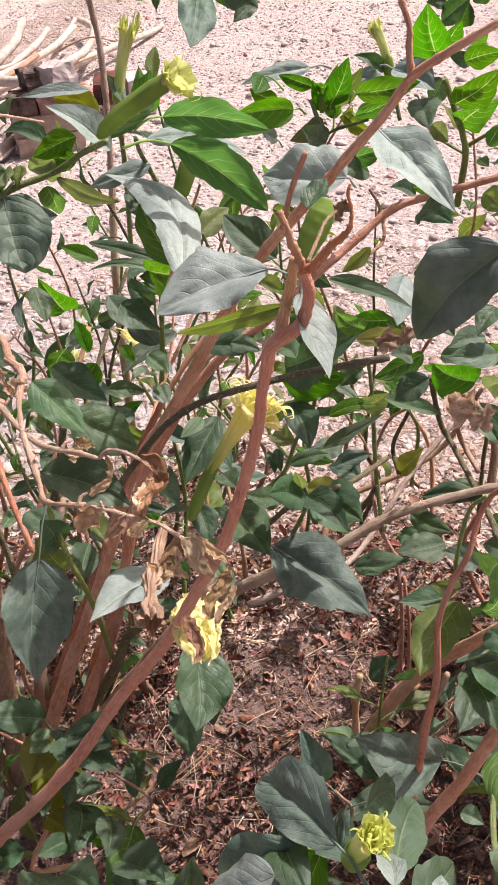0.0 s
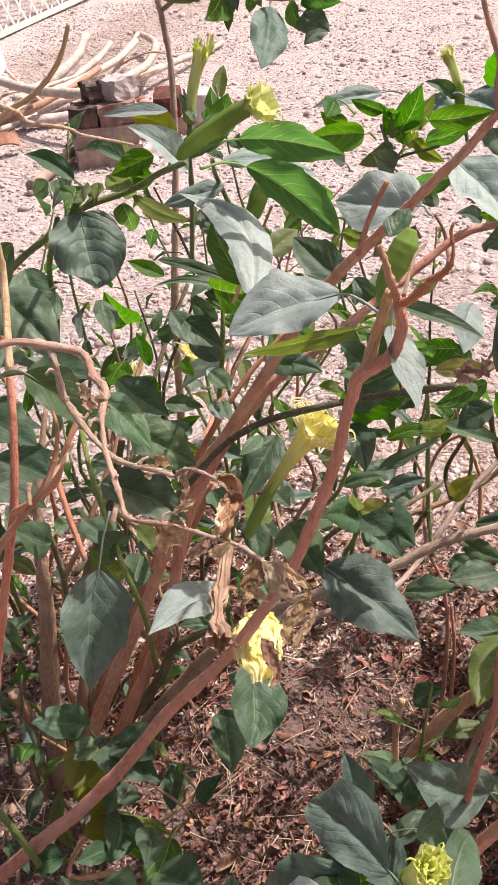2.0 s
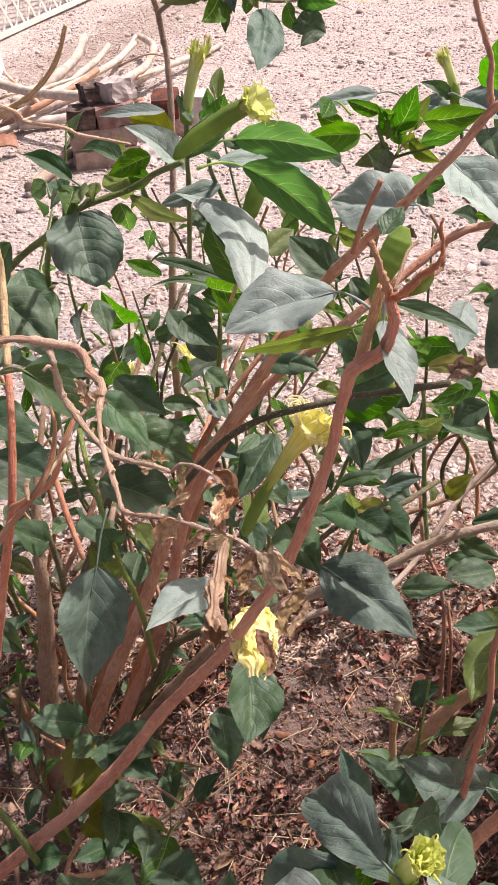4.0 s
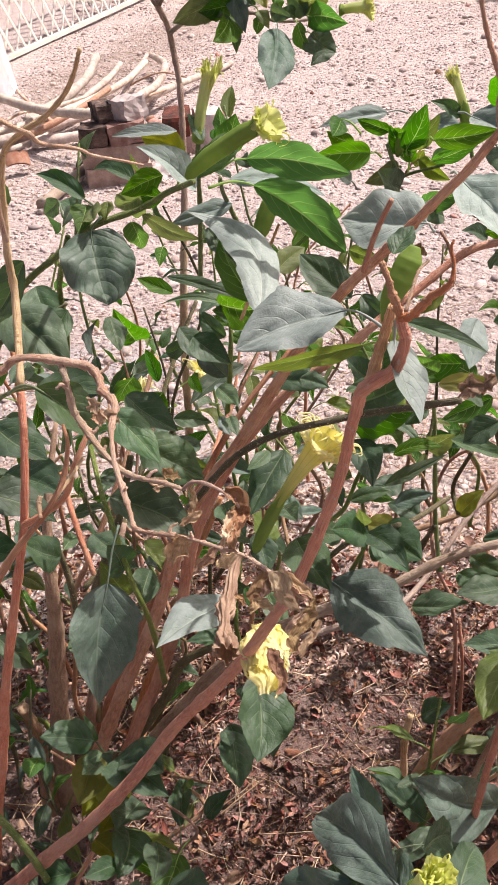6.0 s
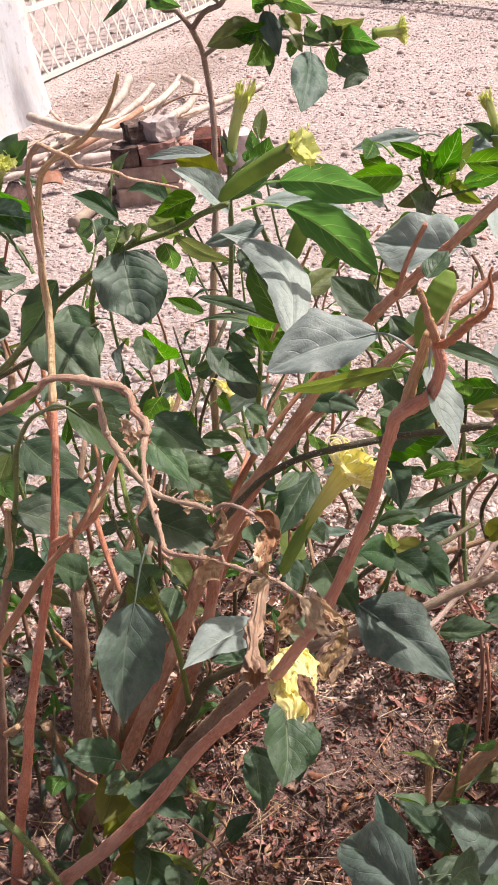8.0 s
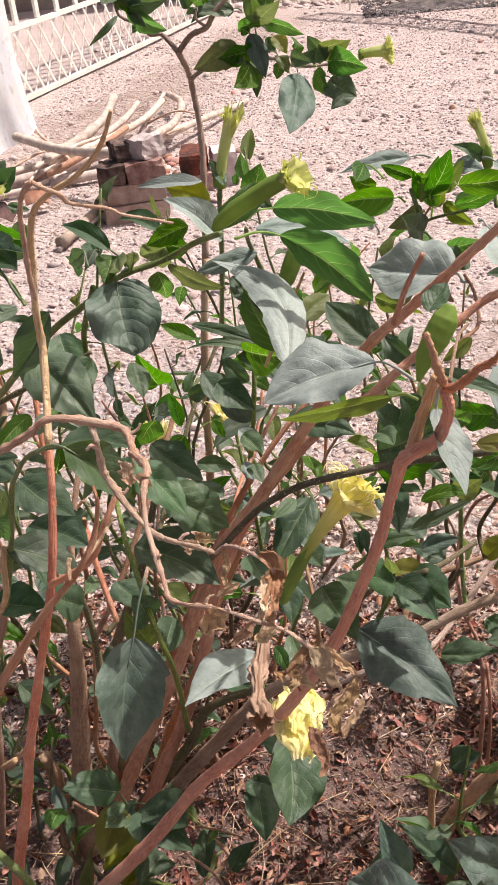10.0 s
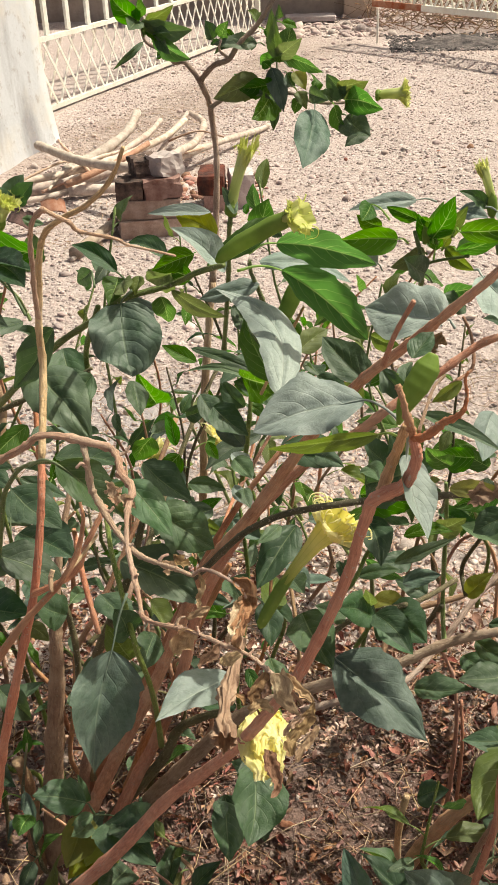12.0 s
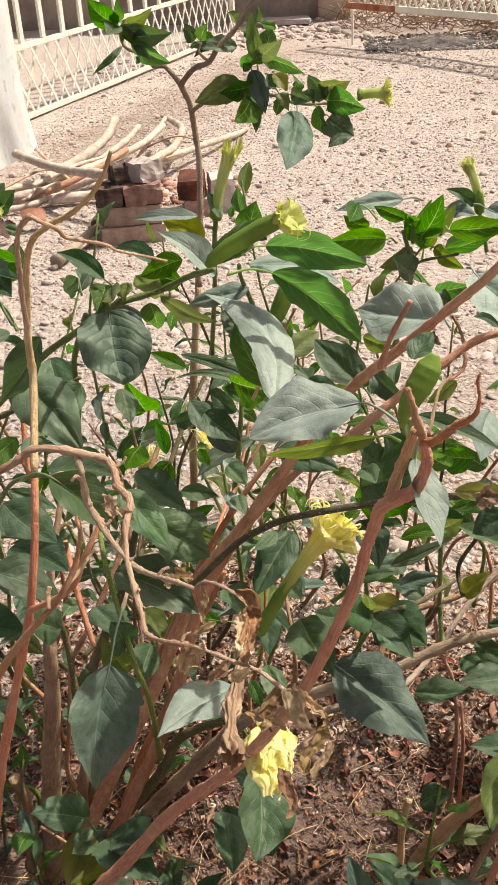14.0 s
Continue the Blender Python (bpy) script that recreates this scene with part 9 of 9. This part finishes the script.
leaf(corner, (0.143, 0.424, 0.766), (0.148, 0.368, 0.770), 0.036, (-0.01, 0.07, 1.00), 0.05, 0.2, LEAF_DARK)
leaf(corner, (0.158, 0.455, 0.719), (0.134, 0.405, 0.720), 0.029, (0.40, -0.18, 0.90), 0.05, 0.2, LEAF_DARK)
leaf(corner, (0.155, 0.425, 0.770), (0.153, 0.371, 0.802), 0.028, (-0.27, 0.50, 0.82), 0.05, 0.2, LEAF_DARK)
leaf(corner, (0.142, 0.347, 0.783), (0.133, 0.296, 0.791), 0.024, (-0.47, 0.21, 0.86), 0.05, 0.2, LEAF_FRESH)
leaf(corner, (0.121, 0.273, 0.802), (0.119, 0.241, 0.825), 0.018, (-0.04, 0.59, 0.80), 0.05, 0.2, LEAF_MID)
leaf(corner, (0.143, 0.407, 0.612), (0.158, 0.395, 0.614), 0.015, (-0.27, -0.17, 0.95), 0.05, 0.2, LEAF_MID)

# low shrub in the near corner
leaf(corner, (0.144, 0.473, 0.584), (0.060, 0.442, 0.677), 0.056, (0.60, -0.74, 0.30), 0.04, 0.1, LEAF_SLATE, stalk=(0.196, 0.477, 0.528), label="broad dark leaf")
leaf(corner, (0.034, 0.298, 0.776), (-0.025, 0.401, 0.703), 0.046, (-0.73, 0.07, 0.68), 0.04, 0.1, LEAF_SLATE, stalk=(0.047, 0.267, 0.786), label="broad dark leaf on a pale stalk")
leaf(corner, (0.011, 0.314, 0.744), (-0.048, 0.326, 0.686), 0.048, (-0.51, -0.78, 0.36), 0.04, 0.15, LEAF_SLATE)
leaf(corner, (-0.003, 0.344, 0.721), (0.009, 0.282, 0.763), 0.036, (-0.51, 0.41, 0.75), 0.04, 0.15, LEAF_DARK)
leaf(corner, (0.026, 0.318, 0.734), (0.013, 0.309, 0.696), 0.024, (-0.62, -0.68, 0.38), 0.04, 0.15, LEAF_FRESH)
leaf(corner, (-0.004, 0.276, 0.789), (-0.053, 0.285, 0.752), 0.036, (-0.59, 0.05, 0.80), 0.04, 0.15, LEAF_GREY)
leaf(corner, (0.063, 0.270, 0.790), (0.095, 0.340, 0.754), 0.028, (0.59, 0.14, 0.80), 0.04, 0.15, LEAF_MID)
leaf(corner, (0.041, 0.300, 0.751), (0.038, 0.365, 0.708), 0.030, (-0.54, 0.44, 0.72), 0.04, 0.15, LEAF_SLATE)
leaf(corner, (0.056, 0.239, 0.838), (0.055, 0.281, 0.795), 0.016, (0.16, 0.70, 0.69), 0.04, 0.15, LEAF_GREY)
leaf(corner, (0.078, 0.229, 0.837), (0.080, 0.242, 0.840), 0.011, (0.43, -0.28, 0.86), 0.04, 0.15, LEAF_GREY)
leaf(corner, (0.063, 0.372, 0.687), (0.092, 0.413, 0.640), 0.032, (0.90, -0.18, 0.40), 0.04, 0.15, LEAF_DARK)
leaf(corner, (0.070, 0.254, 0.783), (0.108, 0.298, 0.746), 0.032, (0.76, -0.11, 0.65), 0.04, 0.15, LEAF_DARK)
flower(corner, (0.042, 0.293, 0.763), (0.054, 0.281, 0.815), 0.0140, 0.3, PETAL_PALE, 0.75, "ruffled pale yellow flower bud", 0.5, tails=3, ruffles=18)
stem(corner, "stem", [(0.130, 0.541, 0.348, 0.0044), (0.121, 0.465, 0.574, 0.0034), (0.112, 0.412, 0.720, 0.0027), (0.113, 0.396, 0.797, 0.0023), (0.112, 0.399, 0.845, 0.0021), (0.120, 0.404, 0.875, 0.0019), (0.130, 0.407, 0.898, 0.0018), (0.137, 0.416, 0.919, 0.0017), (0.143, 0.414, 0.937, 0.0016), (0.150, 0.406, 0.949, 0.0018)], BARK_RUST, rough=0.1, label="thin reddish stem")
stem(corner, "stem", [(0.123, 0.407, 0.871, 0.0016), (0.125, 0.413, 0.895, 0.0014), (0.132, 0.420, 0.921, 0.0013), (0.140, 0.415, 0.936, 0.0012)], STEM_GREEN, rough=0.06)
stem(corner, "stem", [(0.114, 0.486, 0.382, 0.0074), (0.131, 0.462, 0.505, 0.0064), (0.146, 0.425, 0.623, 0.0054), (0.159, 0.404, 0.712, 0.0047), (0.170, 0.399, 0.754, 0.0043)], BARK_RUST, rough=0.08, label="thick smooth reddish stem")
stem(corner, "stem", [(0.144, 0.628, 0.198, 0.0045), (0.157, 0.623, 0.361, 0.0037), (0.162, 0.618, 0.430, 0.0032), (0.179, 0.600, 0.538, 0.0031)], BARK_BROWN)
stem(corner, "stem", [(0.140, 0.831, -0.021, 0.0125), (0.127, 0.816, 0.107, 0.0112), (0.162, 0.794, 0.240, 0.0100), (0.195, 0.783, 0.310, 0.0092), (0.227, 0.724, 0.422, 0.0080), (0.265, 0.662, 0.537, 0.0070)], BARK_RUST, rough=0.08)
stem(corner, "stem", [(0.117, 0.255, 0.792, 0.0018), (0.125, 0.297, 0.789, 0.0019), (0.135, 0.327, 0.782, 0.0016)], STEM_GREEN, rough=0.05)
stem(corner, "stem", [(0.060, 0.239, 0.813, 0.0011), (0.063, 0.260, 0.798, 0.0010), (0.066, 0.283, 0.784, 0.0009)], STEM_GREEN, rough=0.05)
stem(right, "stem", [(0.122, 0.869, 0.031, 0.0055), (0.121, 0.869, 0.145, 0.0052), (0.130, 0.879, 0.198, 0.0050)], BARK_PALE)

# sprigs at the foot of the main shrub
leaf(main, (-0.251, 0.674, 0.390), (-0.180, 0.608, 0.423), 0.062, (-0.38, 0.06, 0.92), 0.05, 0.2, LEAF_DARK)
leaf(main, (-0.277, 0.701, 0.343), (-0.291, 0.639, 0.333), 0.039, (0.56, -0.25, 0.79), 0.05, 0.2, LEAF_YELLOW)
leaf(main, (-0.257, 0.681, 0.323), (-0.271, 0.625, 0.318), 0.038, (0.63, -0.23, 0.74), 0.05, 0.2, LEAF_YELLOW)
leaf(main, (-0.270, 0.673, 0.394), (-0.277, 0.628, 0.425), 0.025, (0.57, 0.42, 0.71), 0.05, 0.2, LEAF_MID)
leaf(main, (-0.283, 0.631, 0.297), (-0.252, 0.605, 0.300), 0.031, (-0.09, 0.02, 1.00), 0.05, 0.2, LEAF_YELLOW)
leaf(main, (-0.230, 0.672, 0.310), (-0.241, 0.602, 0.362), 0.052, (0.38, 0.52, 0.77), 0.05, 0.2, LEAF_DARK)
leaf(main, (-0.244, 0.644, 0.295), (-0.234, 0.567, 0.339), 0.060, (0.54, 0.47, 0.70), 0.05, 0.2, LEAF_DARK)
leaf(main, (-0.201, 0.605, 0.330), (-0.193, 0.540, 0.359), 0.034, (0.40, 0.41, 0.82), 0.05, 0.2, LEAF_DARK)
leaf(main, (-0.244, 0.582, 0.326), (-0.275, 0.553, 0.345), 0.027, (0.48, 0.06, 0.87), 0.05, 0.2, LEAF_DARK)
leaf(main, (-0.293, 0.569, 0.332), (-0.333, 0.564, 0.322), 0.032, (-0.21, -0.27, 0.94), 0.05, 0.2, LEAF_DARK)
leaf(main, (-0.238, 0.524, 0.360), (-0.189, 0.474, 0.403), 0.040, (-0.37, 0.37, 0.85), 0.05, 0.2, LEAF_DARK)
leaf(main, (-0.261, 0.523, 0.365), (-0.262, 0.463, 0.424), 0.040, (0.39, 0.64, 0.66), 0.05, 0.2, LEAF_DARK)
leaf(main, (-0.179, 0.536, 0.353), (-0.122, 0.481, 0.402), 0.047, (-0.44, 0.29, 0.85), 0.05, 0.2, LEAF_DARK)
leaf(main, (-0.141, 0.489, 0.388), (-0.115, 0.512, 0.364), 0.032, (0.60, 0.15, 0.79), 0.05, 0.2, LEAF_MID)
leaf(main, (-0.161, 0.507, 0.334), (-0.189, 0.544, 0.327), 0.035, (-0.06, 0.15, 0.99), 0.05, 0.2, LEAF_DARK)
leaf(main, (-0.107, 0.471, 0.374), (-0.088, 0.466, 0.458), 0.045, (0.08, -0.99, -0.08), 0.05, 0.2, LEAF_DARK)
leaf(main, (-0.308, 0.684, 0.415), (-0.292, 0.682, 0.394), 0.020, (0.68, -0.48, 0.56), 0.05, 0.2, LEAF_DARK)
leaf(main, (-0.043, 0.658, 0.490), (-0.097, 0.666, 0.515), 0.047, (0.42, -0.04, 0.91), 0.05, 0.2, LEAF_DARK)
leaf(main, (-0.111, 0.711, 0.390), (-0.102, 0.645, 0.369), 0.041, (0.31, -0.24, 0.92), 0.05, 0.2, LEAF_DARK)
leaf(main, (-0.121, 0.711, 0.391), (-0.110, 0.681, 0.396), 0.018, (-0.00, 0.17, 0.98), 0.05, 0.2, LEAF_MID)
leaf(main, (-0.050, 0.455, 0.775), (-0.052, 0.401, 0.754), 0.042, (0.34, -0.35, 0.87), 0.03, 0.1, LEAF_DARK)
stem(left, "stem", [(-0.391, 0.563, 0.543, 0.0041), (-0.376, 0.564, 0.506, 0.0041), (-0.353, 0.553, 0.488, 0.0040), (-0.337, 0.552, 0.450, 0.0040), (-0.325, 0.552, 0.403, 0.0040), (-0.322, 0.567, 0.312, 0.0042)], STEM_GREEN, rough=0.05, label="thick pale green shoot")

# leafy shoots filling the shrubs
sprig(main, (-0.348, 1.218), 0.928, (0.023, 0.035), 13, 0.083, DUSTY, 101)
sprig(main, (-0.232, 1.299), 0.835, (0.058, 0.023), 12, 0.077, DUSTY, 102)
sprig(main, (-0.139, 1.137), 0.766, (0.046, 0.058), 11, 0.077, MIXED, 103)
sprig(main, (-0.255, 1.044), 0.696, (-0.035, 0.070), 11, 0.083, DUSTY, 104)
sprig(main, (-0.058, 1.276), 0.719, (0.035, 0.070), 11, 0.077, MIXED, 105)
sprig(main, (-0.023, 1.485), 0.719, (0.070, 0.000), 12, 0.072, GREEN, 107)
sprig(main, (-0.116, 0.998), 0.580, (0.035, 0.046), 10, 0.083, DUSTY, 108)
sprig(left, (-0.534, 1.183), 0.858, (-0.023, 0.023), 12, 0.088, DUSTY, 109)
sprig(left, (-0.464, 1.044), 0.766, (0.023, 0.035), 11, 0.088, DUSTY, 110)
sprig(left, (-0.418, 1.137), 0.928, (-0.035, 0.023), 12, 0.083, DUSTY, 112)
sprig(left, (-0.673, 1.183), 0.998, (-0.058, 0.023), 15, 0.094, MIXED, 113)
sprig(left, (-0.719, 1.566), 1.044, (0.000, 0.023), 13, 0.088, GREEN, 114)
sprig(left, (-0.510, 0.905), 0.522, (0.023, 0.023), 8, 0.088, DUSTY, 115)
sprig(back, (0.000, 1.682), 0.673, (0.035, 0.000), 12, 0.066, GREEN, 117)
sprig(back, (0.070, 1.299), 0.812, (0.046, 0.023), 13, 0.077, GREEN, 118)
sprig(back, (0.151, 1.392), 0.858, (0.023, 0.023), 15, 0.077, GREEN, 119)
sprig(back, (-0.070, 1.508), 0.905, (-0.023, 0.012), 12, 0.072, MIXED, 120)
sprig(right, (0.383, 1.102), 0.858, (0.046, 0.046), 13, 0.088, MIXED, 121)
sprig(right, (0.464, 1.334), 1.102, (0.023, 0.035), 16, 0.094, GREEN, 122)
sprig(right, (0.418, 0.928), 0.603, (-0.023, 0.023), 10, 0.088, DUSTY, 123)
sprig(right, (0.313, 1.369), 0.835, (0.035, 0.023), 12, 0.077, MIXED, 124)
sprig(right, (0.580, 0.870), 0.812, (0.035, 0.000), 12, 0.099, DUSTY, 125)
sprig(corner, (0.383, 0.835), 0.580, (0.000, 0.023), 11, 0.099, DUSTY, 126)
sprig(corner, (0.278, 0.626), 0.418, (0.023, 0.023), 10, 0.099, DUSTY, 127)
sprig(corner, (0.139, 0.766), 0.348, (0.023, 0.023), 7, 0.088, DUSTY, 128)
sprig(corner, (0.510, 0.812), 0.766, (0.023, 0.023), 12, 0.099, DUSTY, 129)
sprig(corner, (0.325, 0.766), 0.487, (0.023, 0.023), 10, 0.099, DUSTY, 130)
sprig(corner, (0.186, 0.673), 0.394, (0.023, 0.023), 8, 0.094, DUSTY, 131)
sprig(corner, (0.441, 0.719), 0.696, (0.035, 0.012), 12, 0.099, DUSTY, 132)
sprig(corner, (0.058, 0.603), 0.348, (-0.023, 0.023), 8, 0.099, DUSTY, 133)
sprig(near, (-0.348, 0.696), 0.348, (0.023, 0.023), 8, 0.088, DUSTY, 134)
sprig(near, (-0.209, 0.638), 0.278, (0.023, 0.023), 7, 0.088, DUSTY, 135)
sprig(near, (-0.510, 0.766), 0.580, (-0.035, 0.023), 10, 0.094, DUSTY, 136)
sprig(left, (-0.580, 0.998), 0.603, (-0.047, -0.034), 10, 0.070, DUSTY, 137)
sprig(left, (-0.394, 0.998), 0.673, (0.027, -0.069), 11, 0.064, DUSTY, 138)
sprig(left, (-0.487, 1.299), 0.812, (-0.006, -0.068), 12, 0.064, MIXED, 139)
sprig(left, (-0.348, 1.090), 0.580, (0.044, 0.006), 10, 0.058, DUSTY, 140)
sprig(left, (-0.650, 1.276), 0.766, (0.054, -0.015), 11, 0.070, DUSTY, 141)
sprig(left, (-0.534, 0.812), 0.394, (0.016, -0.009), 8, 0.070, DUSTY, 142)
sprig(left, (-0.278, 1.183), 0.580, (-0.030, 0.004), 10, 0.058, MIXED, 143)
sprig(main, (-0.186, 1.369), 0.638, (-0.050, -0.011), 11, 0.058, MIXED, 144)
sprig(main, (-0.093, 1.206), 0.534, (0.028, 0.002), 10, 0.058, DUSTY, 145)
sprig(main, (-0.302, 1.392), 0.696, (-0.016, 0.066), 11, 0.058, MIXED, 146)
sprig(main, (-0.209, 1.114), 0.487, (0.002, -0.018), 9, 0.058, DUSTY, 147)
sprig(right, (0.232, 1.392), 0.696, (0.006, -0.016), 12, 0.058, GREEN, 148)
sprig(near, (-0.394, 0.812), 0.348, (-0.015, -0.011), 8, 0.058, DUSTY, 149)
sprig(near, (-0.255, 0.742), 0.255, (0.081, 0.001), 7, 0.058, DUSTY, 150)
sprig(near, (-0.464, 0.673), 0.302, (0.007, 0.020), 8, 0.064, DUSTY, 151)
sprig(near, (-0.302, 0.928), 0.394, (0.081, -0.007), 8, 0.058, DUSTY, 152)
sprig(left, (-0.580, 1.160), 0.766, (-0.031, 0.074), 13, 0.075, DUSTY, 153)
sprig(left, (-0.487, 1.160), 0.673, (-0.073, -0.011), 13, 0.070, DUSTY, 154)
sprig(left, (-0.441, 1.322), 0.766, (0.033, 0.069), 13, 0.070, MIXED, 155)
sprig(left, (-0.348, 1.253), 0.650, (0.033, -0.016), 12, 0.070, DUSTY, 157)
sprig(left, (-0.650, 1.067), 0.696, (-0.019, 0.014), 12, 0.075, DUSTY, 158)
sprig(left, (-0.464, 0.928), 0.464, (-0.022, 0.039), 10, 0.070, DUSTY, 160)
sprig(back, (-0.255, 1.810), 0.719, (-0.023, 0.022), 13, 0.064, GREEN, 162)
sprig(back, (-0.162, 1.694), 0.638, (-0.023, 0.031), 12, 0.058, MIXED, 164)
sprig(back, (-0.046, 1.763), 0.580, (0.011, -0.001), 12, 0.058, GREEN, 166)
sprig(back, (0.093, 1.624), 0.580, (-0.000, -0.058), 11, 0.058, GREEN, 167)
# Added shoots out of view at the right, placed to shade bed and corner
sprig(corner, (0.534, 0.719), 0.928, (0.030, 0.000), 14, 0.116, DUSTY, 169)
sprig(corner, (0.603, 0.858), 1.102, (0.030, 0.000), 15, 0.116, DUSTY, 170)
sprig(corner, (0.487, 0.603), 0.719, (0.030, 0.000), 12, 0.116, DUSTY, 171)
sprig(corner, (0.673, 0.719), 1.102, (0.030, 0.000), 15, 0.116, DUSTY, 172)
sprig(corner, (0.580, 0.650), 0.998, (0.030, 0.000), 14, 0.116, DUSTY, 173)
sprig(right, (0.719, 1.102), 1.102, (0.030, 0.000), 14, 0.104, MIXED, 174)
sprig(right, (0.638, 1.230), 1.044, (0.030, 0.000), 13, 0.104, DUSTY, 175)
sprig(right, (0.580, 1.102), 0.974, (0.030, 0.000), 12, 0.104, DUSTY, 176)
sprig(right, (0.696, 1.276), 0.951, (0.030, 0.000), 13, 0.104, DUSTY, 177)
sprig(right, (0.626, 0.998), 0.928, (0.030, 0.000), 13, 0.104, DUSTY, 178)
sprig(right, (0.789, 1.183), 1.102, (0.030, 0.000), 14, 0.104, DUSTY, 179)
